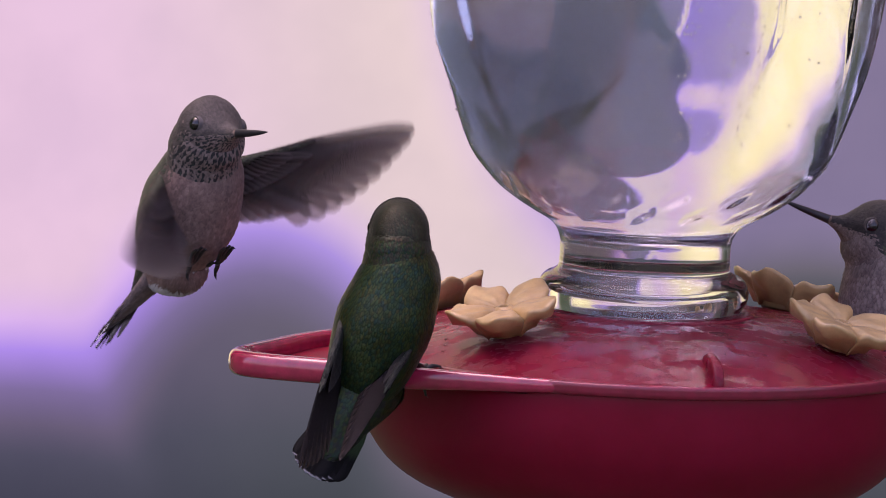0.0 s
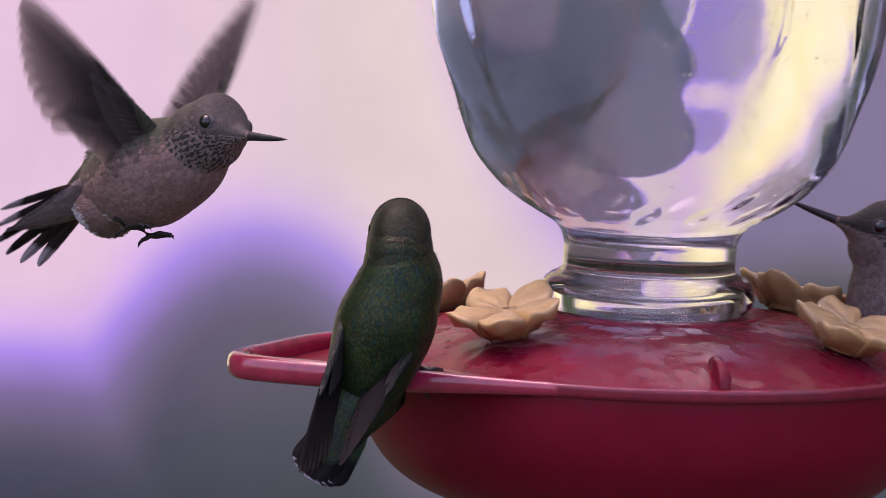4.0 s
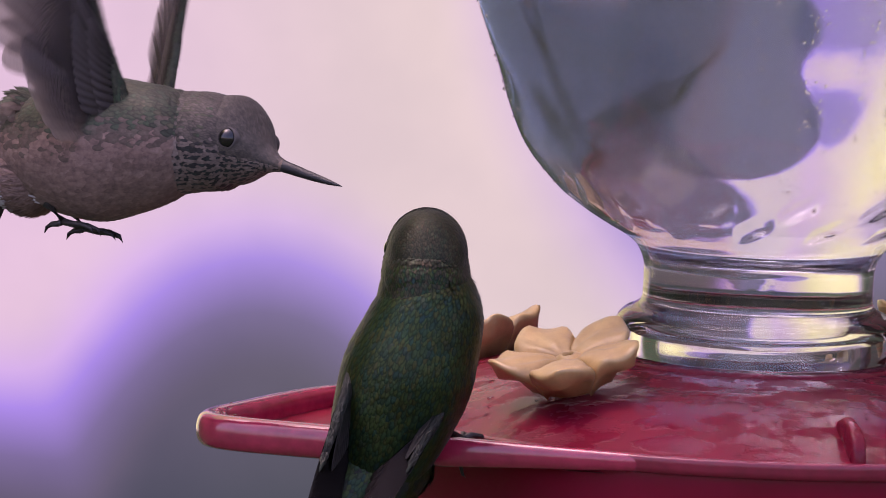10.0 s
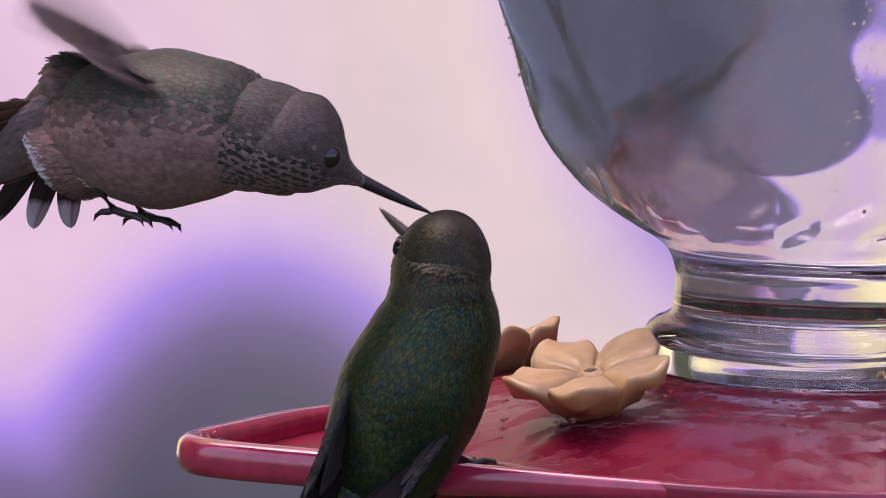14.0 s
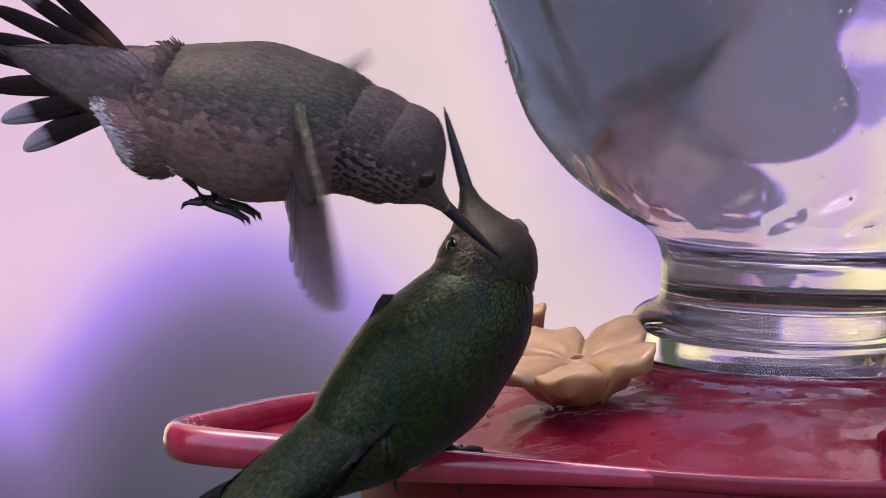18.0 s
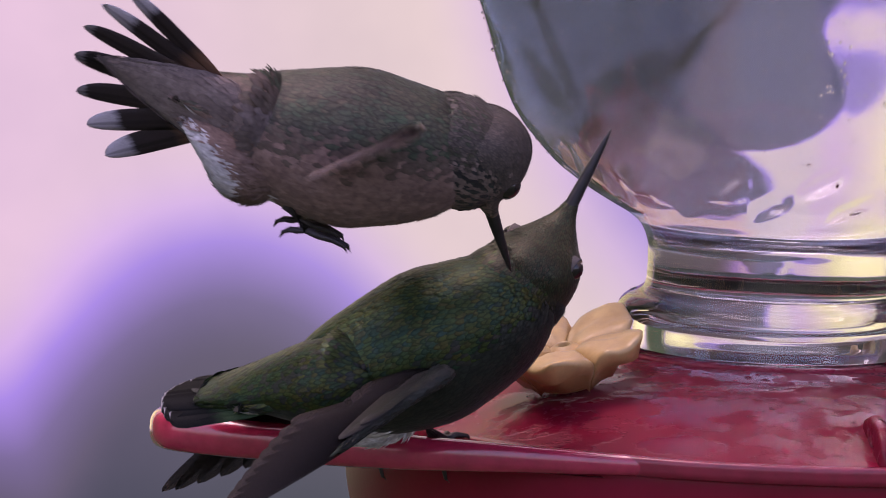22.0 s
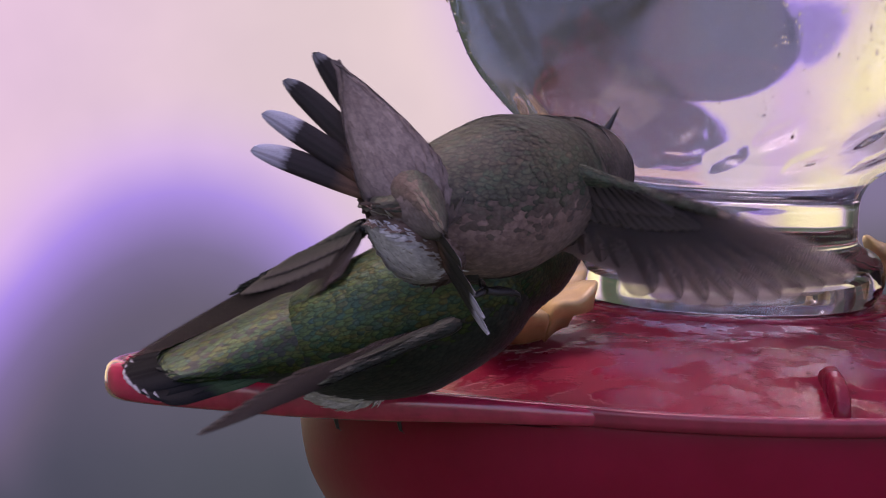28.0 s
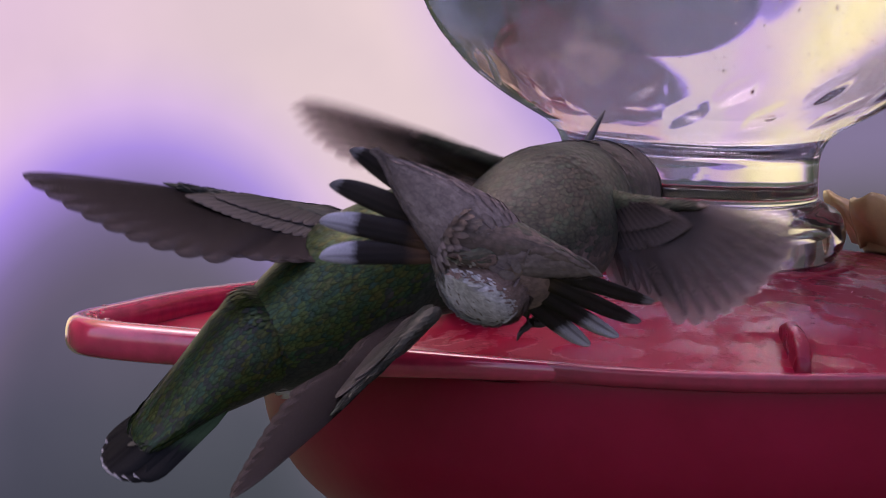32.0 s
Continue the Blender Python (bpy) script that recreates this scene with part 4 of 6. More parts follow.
cone = part("uppertail_covert", uskin, UNDERBODY, parts_of[hover_bird, "right_tail"], "bronze cone of tail coverts")
feathered("uppertail_plumage", uat, [BRONZE_BACK, UNDERTAIL, BROWN_SIDE], cone, "", lambda s: 0.34, lambda s: 0.15, lambda s, a, r, p: 0 if math.cos(a) + r.uniform(-0.1, 0.1) > 0.1 else 2 if math.cos(a) + r.uniform(-0.1, 0.1) > -0.75 else 1, 27, s0=0.10, s1=0.95, lift=0.008, ruffle=0.08)
for sy in (0.42, -0.42):
    leg(hover_bird, -0.75, sy, -1.22, 0.42, 0.4)
perch_bird = bird_of("perched_hummingbird", "green-backed hummingbird with dark wings, perched on the feeder rim", GREEN_BACK, DARK_FLANK, CROWN_OLIVE, DARK_FLANK, WHITE_DOWN, UNDERBODY_GREEN, WING_DARK, [UNDERBODY_GREEN, DARK_FLANK, DARK_COVERT], TAIL_DARK, 6, 2.95, 0.46, 0.75, 41, fold=(0.8, 0.16), plump=0.99, rump=1.05, span=1.02, vent=-0.72, fine=(0.26, 0.125), slim=0.92, stout=0.97)
gat, gskin = lobe([(-2.15, 0.03, 0.20, 0.02), (-2.0, 0.03, 0.46, 0.07), (-1.5, 0.03, 0.60, 0.20), (-0.8, 0.02, 0.72, 0.42), (-0.1, -0.02, 0.87, 0.66), (0.45, -0.05, 0.96, 0.82), (0.95, -0.05, 0.90, 0.84), (1.4, -0.05, 0.4, 0.4), (1.45, -0.05, 0.05, 0.05)])
cone = part("uppertail_covert", gskin, UNDERBODY_GREEN, parts_of[perch_bird, "right_tail"], "green tail coverts")
feathered("uppertail_plumage", gat, [GREEN_BACK, DARK_FLANK], cone, "", lambda s: 0.26, lambda s: 0.125, lambda s, a, r, p: 0 if math.cos(a) + r.uniform(-0.1, 0.1) > -0.1 and r.random() > 0.25 else 1, 47, s0=0.05, s1=0.95, lift=0.008, ruffle=0.1)
bat, bskin = lobe([(-1.95, -0.72, 0.05, 0.05), (-1.6, -0.86, 0.40, 0.34), (-1.1, -0.98, 0.52, 0.42), (-0.6, -1.0, 0.42, 0.36), (-0.4, -1.0, 0.2, 0.2), (-0.3, -1.0, 0.03, 0.03)])
tuft = part("belly_tuft", bskin, WHITE_DOWN, perch_bird, "puffed white belly down")
feathered("tuft_plumage", bat, [WHITE_DOWN], tuft, "", lambda s: 0.36, lambda s: 0.06, lambda s, a, r, p: 0, 49, s0=0.05, s1=0.92, lift=0.03, ruffle=0.5, gap=(0.25, 0.6))
# its feet stay on the rim while the body leans
for foot_name, dx in (("right_foot", 0.0), ("left_foot", -1.1)):
    foot = part(foot_name, tube([Vector((dx - 0.55, -0.9, 0.7)) * CM, Vector((dx - 0.22, -0.55, 0.30)) * CM, Vector((dx, -0.12, 0.16)) * CM], [0.16 * CM, 0.11 * CM, 0.085 * CM], 10), LEG_DARK, perch_bird, "dark foot gripping the rim")
    parts_of[perch_bird, foot_name] = foot
    for path in ([(0, -0.12, 0.16), (0.18, 0.05, 0.24), (0.38, 0.16, 0.22), (0.5, 0.22, 0.08)], [(0, -0.12, 0.16), (0.02, 0.12, 0.24), (0.06, 0.34, 0.18), (0.06, 0.42, 0.02)], [(0, -0.12, 0.16), (-0.03, -0.30, 0.0), (-0.02, -0.36, -0.26), (0.04, -0.30, -0.50), (0.10, -0.24, -0.56)]):
        n = len(path)
        part("toe", tube([(Vector(p) + Vector((dx, 0, 0))) * CM for p in path], [CM * (0.085 - 0.075 * i / (n - 1)) for i in range(n)], 8), LEG_DARK, foot)
# the third bird, half hidden behind the bottle, sits still on the far perch
far_bird = bird_of("resting_hummingbird", "grey-brown hummingbird resting on the perch behind the flower port", BRONZE_BACK, PALE_BREAST, CROWN_DUSKY, PALE_BREAST, WHITE_DOWN, UNDERBODY, WING_GREY, [UNDERBODY, BRONZE_BACK, WING_COVERT], TAIL_BANDED, 14, 2.9, 0.30, 0.9, 71, fold=(0.25, 0.25))
far_bird.matrix_basis = pose(0.0660, 0.0351, -0.0060, 18.2, -79.0, 165.0)
parts_of[far_bird, "head"].matrix_basis = pose(0.0259, -0.0002, -0.0010, 27.6, 54.0, 25.5)
parts_of[far_bird, "neck"].matrix_basis = pose(0.0178, -0.0003, 0.0006, -0.0, 3.2, -2.3)
parts_of[far_bird, "hindneck"].matrix_basis = pose(0.0218, -0.0003, -0.0002, 12.0, 28.0, 10.0)
parts_of[far_bird, "left_wing"].matrix_basis = pose(0.0095, 0.0072, 0.0055, -12.5, 46.5, 77.2)
parts_of[far_bird, "right_wing"].matrix_basis = pose(0.0095, -0.0072, 0.0055, 178.4, -48.0, 87.3)
parts_of[far_bird, "left_tail"].matrix_basis = pose(-0.0190, 0.0000, 0.0015, -2.2, -5.2, -3.8)
parts_of[far_bird, "right_tail"].matrix_basis = pose(-0.0190, 0.0000, 0.0015, -2.2, -5.2, -3.8)


def motions():
    # the hovering bird and the perched bird, with head, wings and tail
    walk(hover_bird, (
        (0, pose(-0.1210, -0.0212, 0.0234, 2.8, -49.2, -62.2)),
        (1, pose(-0.1224, -0.0212, 0.0237, -0.3, -47.6, -59.2)),
        (2, pose(-0.1222, -0.0213, 0.0254, -2.2, -40.6, -58.6)),
        (2.5, pose(-0.1248, -0.0234, 0.0274, -5.8, -34.8, -56.0)),
        (3, pose(-0.1280, -0.0254, 0.0306, -13.5, -26.0, -51.2)),
        (3.5, pose(-0.1306, -0.0273, 0.0326, -18.7, -21.3, -44.9)),
        (5.5, pose(-0.1307, -0.0333, 0.0367, -18.7, -12.5, -40.1)),
        (6, pose(-0.1316, -0.0353, 0.0350, -20.1, -10.0, -40.0)),
        (7, pose(-0.1323, -0.0393, 0.0364, -18.9, -6.5, -42.6)),
        (8, pose(-0.1321, -0.0433, 0.0386, -17.0, -4.6, -40.8)),
        (9, pose(-0.1303, -0.0491, 0.0414, -16.5, -3.0, -34.5)),
        (10, pose(-0.1296, -0.0540, 0.0424, -13.4, -3.5, -30.3)),
        (11, pose(-0.1277, -0.0589, 0.0454, -12.1, -0.6, -27.3)),
        (12, pose(-0.1235, -0.0630, 0.0461, -10.0, -1.1, -28.5)),
        (13, pose(-0.1182, -0.0671, 0.0458, -8.1, -2.3, -34.0)),
        (14, pose(-0.1142, -0.0732, 0.0478, -9.1, -0.8, -36.5)),
        (14.5, pose(-0.1121, -0.0762, 0.0482, -9.0, 0.0, -35.2)),
        (16.5, pose(-0.1029, -0.0871, 0.0495, -5.7, 2.8, -32.2)),
        (17, pose(-0.1004, -0.0900, 0.0498, -5.1, 3.4, -30.7)),
        (18, pose(-0.0957, -0.0934, 0.0502, -1.0, 8.9, -12.6)),
        (19, pose(-0.0917, -0.0980, 0.0505, 4.0, 9.2, -1.0)),
        (20, pose(-0.0867, -0.1020, 0.0502, 4.1, 11.0, -1.2)),
        (21, pose(-0.0810, -0.1060, 0.0491, 4.1, 11.7, -1.3)),
        (22, pose(-0.0766, -0.1097, 0.0463, 5.6, 10.8, 9.2)),
        (23, pose(-0.0694, -0.1133, 0.0439, 7.1, 9.3, 21.1)),
        (24, pose(-0.0645, -0.1173, 0.0419, 7.2, 8.2, 21.7)),
        (25, pose(-0.0582, -0.1191, 0.0395, 7.6, 9.1, 25.7)),
        (25.5, pose(-0.0556, -0.1200, 0.0383, 5.7, 7.8, 30.5)),
        (27.5, pose(-0.0449, -0.1246, 0.0330, 3.2, -2.2, 44.3)),
        (28, pose(-0.0427, -0.1266, 0.0321, 7.3, -2.7, 46.4)),
        (29, pose(-0.0392, -0.1284, 0.0295, 9.2, -4.4, 51.4)),
        (30, pose(-0.0350, -0.1304, 0.0274, 10.3, -5.6, 54.2)),
        (31, pose(-0.0313, -0.1323, 0.0242, 11.9, -5.9, 58.7)),
        (32, pose(-0.0277, -0.1332, 0.0202, 13.3, -7.0, 63.0)),
    ))
    walk(parts_of[hover_bird, "head"], (
        (0, pose(0.0288, -0.0021, 0.0034, -3.2, 38.8, 5.0)),
        (1, pose(0.0294, -0.0018, 0.0038, -1.3, 40.2, 5.7)),
        (2, pose(0.0294, -0.0027, 0.0050, 0.9, 34.9, 6.7)),
        (2.5, pose(0.0295, -0.0022, 0.0052, 1.6, 29.7, 6.1)),
        (3, pose(0.0291, -0.0026, 0.0057, 5.8, 20.8, 4.6)),
        (3.5, pose(0.0277, -0.0027, 0.0060, 9.4, 16.1, 1.5)),
        (5.5, pose(0.0263, -0.0015, 0.0052, 6.5, 12.0, -3.3)),
        (6, pose(0.0279, -0.0013, 0.0076, 8.4, 9.5, -3.4)),
        (7, pose(0.0270, -0.0003, 0.0079, 6.5, 2.8, 7.6)),
        (8, pose(0.0274, 0.0012, 0.0058, 4.4, 1.8, 6.4)),
        (9, pose(0.0291, 0.0025, 0.0042, 10.1, 7.4, -8.3)),
        (10, pose(0.0292, 0.0026, 0.0026, 3.9, 12.3, -4.4)),
        (11, pose(0.0297, 0.0030, 0.0009, 5.9, 13.1, -4.6)),
        (12, pose(0.0294, 0.0031, -0.0003, -0.2, 13.7, 2.3)),
        (13, pose(0.0285, 0.0029, 0.0003, 16.3, 16.9, 52.1)),
        (14, pose(0.0293, 0.0037, -0.0001, 15.5, 14.4, 57.5)),
        (14.5, pose(0.0293, 0.0036, -0.0003, 5.8, 16.0, 34.8)),
        (16.5, pose(0.0297, 0.0032, -0.0010, 1.1, 24.6, 29.7)),
        (17, pose(0.0297, 0.0030, -0.0011, 9.7, 23.7, 44.8)),
        (18, pose(0.0278, 0.0006, -0.0003, 13.7, 29.7, 33.8)),
        (19, pose(0.0287, -0.0002, -0.0004, 18.0, 38.1, 22.9)),
        (20, pose(0.0273, -0.0001, 0.0005, 19.3, 41.5, 27.8)),
        (21, pose(0.0257, -0.0001, 0.0011, 19.8, 44.4, 44.0)),
        (22, pose(0.0242, 0.0001, 0.0030, 22.8, 45.6, 42.7)),
        (23, pose(0.0229, 0.0007, 0.0020, 64.3, 47.4, 41.7)),
        (24, pose(0.0231, 0.0007, 0.0021, 75.5, 49.8, 52.5)),
        (25, pose(0.0229, 0.0010, 0.0033, 90.8, 52.1, 57.8)),
        (25.5, pose(0.0233, 0.0010, 0.0030, 80.5, 72.8, 41.0)),
        (27.5, pose(0.0240, 0.0007, 0.0004, 81.8, 44.6, 44.0)),
        (28, pose(0.0237, 0.0010, 0.0010, 69.0, 45.9, 32.0)),
        (29, pose(0.0247, -0.0002, 0.0006, 56.6, 47.4, 23.8)),
        (30, pose(0.0250, -0.0005, 0.0014, 48.2, 45.5, 20.3)),
        (31, pose(0.0247, -0.0002, 0.0011, 40.7, 40.9, 15.4)),
        (32, pose(0.0252, -0.0014, 0.0012, 37.1, 40.0, 9.4)),
    ))
    walk(parts_of[hover_bird, "neck"], (
        (0, pose(0.0191, -0.0011, 0.0027, -0.0, -11.0, -7.2)),
        (1, pose(0.0194, -0.0010, 0.0029, -0.0, -11.8, -6.1)),
        (2, pose(0.0193, -0.0014, 0.0035, -0.0, -15.4, -9.1)),
        (2.5, pose(0.0193, -0.0012, 0.0035, -0.0, -15.5, -7.6)),
        (3, pose(0.0191, -0.0014, 0.0036, -0.0, -16.7, -9.0)),
        (3.5, pose(0.0184, -0.0014, 0.0037, -0.0, -18.6, -9.9)),
        (5.5, pose(0.0176, -0.0007, 0.0033, -0.0, -17.5, -5.8)),
        (6, pose(0.0185, -0.0006, 0.0044, -0.0, -23.3, -4.3)),
        (7, pose(0.0180, -0.0002, 0.0045, -0.0, -25.0, -1.9)),
        (8, pose(0.0182, 0.0005, 0.0035, 0.0, -17.6, 3.5)),
        (9, pose(0.0190, 0.0014, 0.0027, 0.0, -11.1, 9.0)),
        (10, pose(0.0191, 0.0014, 0.0020, 0.0, -6.3, 9.0)),
        (11, pose(0.0194, 0.0015, 0.0011, 0.0, -0.8, 9.7)),
        (12, pose(0.0192, 0.0015, 0.0005, 0.0, 3.0, 9.7)),
        (13, pose(0.0189, 0.0010, 0.0009, 0.0, 0.7, 7.0)),
        (14, pose(0.0193, 0.0014, 0.0006, 0.0, 2.3, 9.3)),
        (14.5, pose(0.0193, 0.0014, 0.0006, 0.0, 2.8, 8.9)),
        (16.5, pose(0.0195, 0.0013, 0.0003, 0.0, 4.2, 8.1)),
        (17, pose(0.0195, 0.0012, 0.0003, 0.0, 4.5, 7.6)),
        (18, pose(0.0185, 0.0002, 0.0007, 0.0, 2.0, 1.5)),
        (19, pose(0.0190, 0.0000, 0.0007, 0.0, 1.7, 0.0)),
        (20, pose(0.0184, 0.0000, 0.0012, 0.0, -1.7, 0.3)),
        (21, pose(0.0176, 0.0001, 0.0016, 0.0, -4.9, 0.5)),
        (22, pose(0.0170, 0.0001, 0.0026, 0.0, -14.3, 0.8)),
        (23, pose(0.0164, 0.0004, 0.0022, 0.0, -11.4, 3.6)),
        (24, pose(0.0166, 0.0003, 0.0023, 0.0, -11.7, 3.0)),
        (25, pose(0.0166, 0.0004, 0.0029, 0.0, -17.2, 4.2)),
        (25.5, pose(0.0167, 0.0003, 0.0027, 0.0, -15.6, 3.1)),
        (27.5, pose(0.0169, -0.0000, 0.0012, -0.0, -2.0, -0.0)),
        (28, pose(0.0167, 0.0002, 0.0016, 0.0, -5.1, 2.0)),
        (29, pose(0.0171, -0.0003, 0.0014, -0.0, -3.0, -2.8)),
        (30, pose(0.0173, -0.0004, 0.0018, -0.0, -6.3, -3.7)),
        (31, pose(0.0170, -0.0003, 0.0015, -0.0, -4.7, -2.2)),
        (32, pose(0.0173, -0.0008, 0.0016, -0.0, -4.7, -6.7)),
    ))
    walk(parts_of[hover_bird, "left_wing"], (
        (0, pose(0.0095, 0.0072, 0.0055, -10.7, -43.1, -25.0)),
        (0.2667, pose(0.0095, 0.0072, 0.0055, 27.7, 21.8, -13.1)),
        (0.5, pose(0.0095, 0.0072, 0.0055, 103.4, 46.8, 52.6)),
        (1, pose(0.0095, 0.0072, 0.0055, 92.6, 39.4, -15.3)),
        (1.5, pose(0.0095, 0.0072, 0.0055, 80.2, 38.7, 17.8)),
        (1.7333, pose(0.0095, 0.0072, 0.0055, 29.0, 31.7, -16.6)),
        (2, pose(0.0095, 0.0072, 0.0055, -11.9, 3.2, -33.8)),
        (2.5, pose(0.0095, 0.0072, 0.0055, -48.7, 10.6, -25.7)),
        (3, pose(0.0095, 0.0072, 0.0055, -37.1, -23.9, -38.0)),
        (3.5, pose(0.0095, 0.0072, 0.0055, 40.0, -46.2, -83.9)),
        (3.7333, pose(0.0095, 0.0072, 0.0055, 44.9, -17.8, -46.1)),
        (4, pose(0.0095, 0.0072, 0.0055, 69.6, 3.9, -2.6)),
        (4.5, pose(0.0095, 0.0072, 0.0055, 87.7, -14.2, -16.2)),
        (4.7333, pose(0.0095, 0.0072, 0.0055, 58.5, 19.6, -1.9)),
        (5, pose(0.0095, 0.0072, 0.0055, 16.0, 60.5, -13.5)),
        (5.5, pose(0.0095, 0.0072, 0.0055, -35.9, 2.6, -38.0)),
        (6, pose(0.0095, 0.0072, 0.0055, -18.2, -25.6, -39.1)),
        (6.5, pose(0.0095, 0.0072, 0.0055, 59.2, -50.1, -89.2)),
        (6.7333, pose(0.0095, 0.0072, 0.0055, 72.8, -15.7, -72.0)),
        (7, pose(0.0095, 0.0072, 0.0055, 100.0, 15.7, -43.1)),
        (7.5, pose(0.0095, 0.0072, 0.0055, 61.8, -1.3, 17.4)),
        (7.7333, pose(0.0095, 0.0072, 0.0055, 39.6, -4.2, -22.4)),
        (8, pose(0.0095, 0.0072, 0.0055, 22.3, -23.4, -65.1)),
        (8.5, pose(0.0095, 0.0072, 0.0055, -27.8, 0.6, -33.3)),
        (9, pose(0.0095, 0.0072, 0.0055, -24.5, -22.7, -45.8)),
        (9.2667, pose(0.0095, 0.0072, 0.0055, 13.8, -48.6, -52.8)),
        (9.5, pose(0.0095, 0.0072, 0.0055, 72.7, -60.4, -88.1)),
        (10, pose(0.0095, 0.0072, 0.0055, 86.4, 0.2, -45.0)),
        (10.5, pose(0.0095, 0.0072, 0.0055, 41.2, -8.7, 6.1)),
        (11, pose(0.0095, 0.0072, 0.0055, 9.3, 2.1, 57.3)),
        (11.2667, pose(0.0095, 0.0072, 0.0055, -28.3, -24.6, 28.5)),
        (11.5, pose(0.0095, 0.0072, 0.0055, -58.9, -57.8, 18.1)),
        (11.7333, pose(0.0095, 0.0072, 0.0055, -43.3, -58.5, -35.1)),
        (12, pose(0.0095, 0.0072, 0.0055, -32.7, -51.3, -89.4)),
        (12.1333, pose(0.0095, 0.0072, 0.0055, -22.1, -37.3, -59.6)),
        (12.2667, pose(0.0095, 0.0072, 0.0055, -6.1, -28.8, -31.1)),
        (12.5, pose(0.0095, 0.0072, 0.0055, 24.8, -32.1, 19.0)),
        (12.7333, pose(0.0095, 0.0072, 0.0055, 64.7, -23.5, -12.4)),
        (13, pose(0.0095, 0.0072, 0.0055, 97.0, 3.1, -32.4)),
        (13.2667, pose(0.0095, 0.0072, 0.0055, 64.8, -16.7, -5.4)),
        (13.5, pose(0.0095, 0.0072, 0.0055, 30.3, -18.0, 25.2)),
        (14, pose(0.0095, 0.0072, 0.0055, 17.0, 2.0, 76.3)),
        (14.2667, pose(0.0095, 0.0072, 0.0055, -24.5, -17.8, 47.4)),
        (14.5, pose(0.0095, 0.0072, 0.0055, -57.7, -46.9, 35.9)),
        (15, pose(0.0095, 0.0072, 0.0055, -30.1, -38.4, 26.6)),
        (15.5, pose(0.0095, 0.0072, 0.0055, 12.8, -34.3, 32.2)),
        (16, pose(0.0095, 0.0072, 0.0055, 26.3, -33.7, 32.4)),
        (16.5, pose(0.0095, 0.0072, 0.0055, 3.5, -43.3, 28.1)),
        (16.7333, pose(0.0095, 0.0072, 0.0055, -28.1, -41.4, -15.5)),
        (17, pose(0.0095, 0.0072, 0.0055, -58.6, -59.7, -66.2)),
        (17.2667, pose(0.0095, 0.0072, 0.0055, -53.9, -53.7, -15.8)),
        (17.5, pose(0.0095, 0.0072, 0.0055, -45.1, -51.7, 24.8)),
        (18, pose(0.0095, 0.0072, 0.0055, 6.5, -37.2, -3.9)),
        (18.5, pose(0.0095, 0.0072, 0.0055, 12.4, -45.3, 21.4)),
        (19, pose(0.0095, 0.0072, 0.0055, 8.2, 22.7, 32.8)),
        (19.2667, pose(0.0095, 0.0072, 0.0055, -23.0, -12.4, 18.4)),
        (19.5, pose(0.0095, 0.0072, 0.0055, -51.3, -45.4, 23.0)),
        (19.7333, pose(0.0095, 0.0072, 0.0055, -76.9, -53.5, -13.3)),
        (20, pose(0.0095, 0.0072, 0.0055, -94.1, -73.0, -61.9)),
        (20.2667, pose(0.0095, 0.0072, 0.0055, -83.4, -57.0, -14.7)),
        (20.5, pose(0.0095, 0.0072, 0.0055, -63.2, -48.7, 18.8)),
        (21, pose(0.0095, 0.0072, 0.0055, -9.4, -18.3, 11.8)),
        (21.5, pose(0.0095, 0.0072, 0.0055, -0.1, -50.1, 12.5)),
        (22, pose(0.0095, 0.0072, 0.0055, -8.7, -33.3, -9.0)),
        (22.5, pose(0.0095, 0.0072, 0.0055, -43.6, -20.2, -5.3)),
        (23, pose(0.0095, 0.0072, 0.0055, -85.9, -50.5, 43.3)),
        (23.5, pose(0.0095, 0.0072, 0.0055, -39.0, -18.6, -6.7)),
        (24, pose(0.0095, 0.0072, 0.0055, -15.4, -28.2, -21.8)),
        (24.2667, pose(0.0095, 0.0072, 0.0055, 4.3, -61.9, -3.7)),
        (24.5, pose(0.0095, 0.0072, 0.0055, -173.5, -86.4, -157.5)),
        (24.7333, pose(0.0095, 0.0072, 0.0055, 5.5, -69.0, -6.2)),
        (25, pose(0.0095, 0.0072, 0.0055, -14.2, -43.0, -23.5)),
        (25.5, pose(0.0095, 0.0072, 0.0055, -73.0, -70.9, 54.3)),
        (26, pose(0.0095, 0.0072, 0.0055, -34.6, -24.3, -17.7)),
        (26.5, pose(0.0095, 0.0072, 0.0055, -26.3, -57.0, 0.6)),
        (27, pose(0.0095, 0.0072, 0.0055, 30.6, -65.8, -27.0)),
        (27.5, pose(0.0095, 0.0072, 0.0055, 50.1, -62.7, -34.7)),
        (28, pose(0.0095, 0.0072, 0.0055, -29.7, -63.1, -22.0)),
        (28.5, pose(0.0095, 0.0072, 0.0055, -56.3, -66.6, 13.7)),
        (29, pose(0.0095, 0.0072, 0.0055, -52.9, -72.2, -3.2)),
        (29.2667, pose(0.0095, 0.0072, 0.0055, 162.2, -75.6, -172.9)),
        (29.5, pose(0.0095, 0.0072, 0.0055, 178.4, -49.5, -147.0)),
        (29.7333, pose(0.0095, 0.0072, 0.0055, 41.1, -70.7, -6.0)),
        (30, pose(0.0095, 0.0072, 0.0055, 20.7, -8.1, 19.5)),
        (30.5, pose(0.0095, 0.0072, 0.0055, 26.5, -55.4, -28.1)),
        (31, pose(0.0095, 0.0072, 0.0055, 127.6, -33.9, -81.5)),
        (31.5, pose(0.0095, 0.0072, 0.0055, 140.7, -15.0, -73.0)),
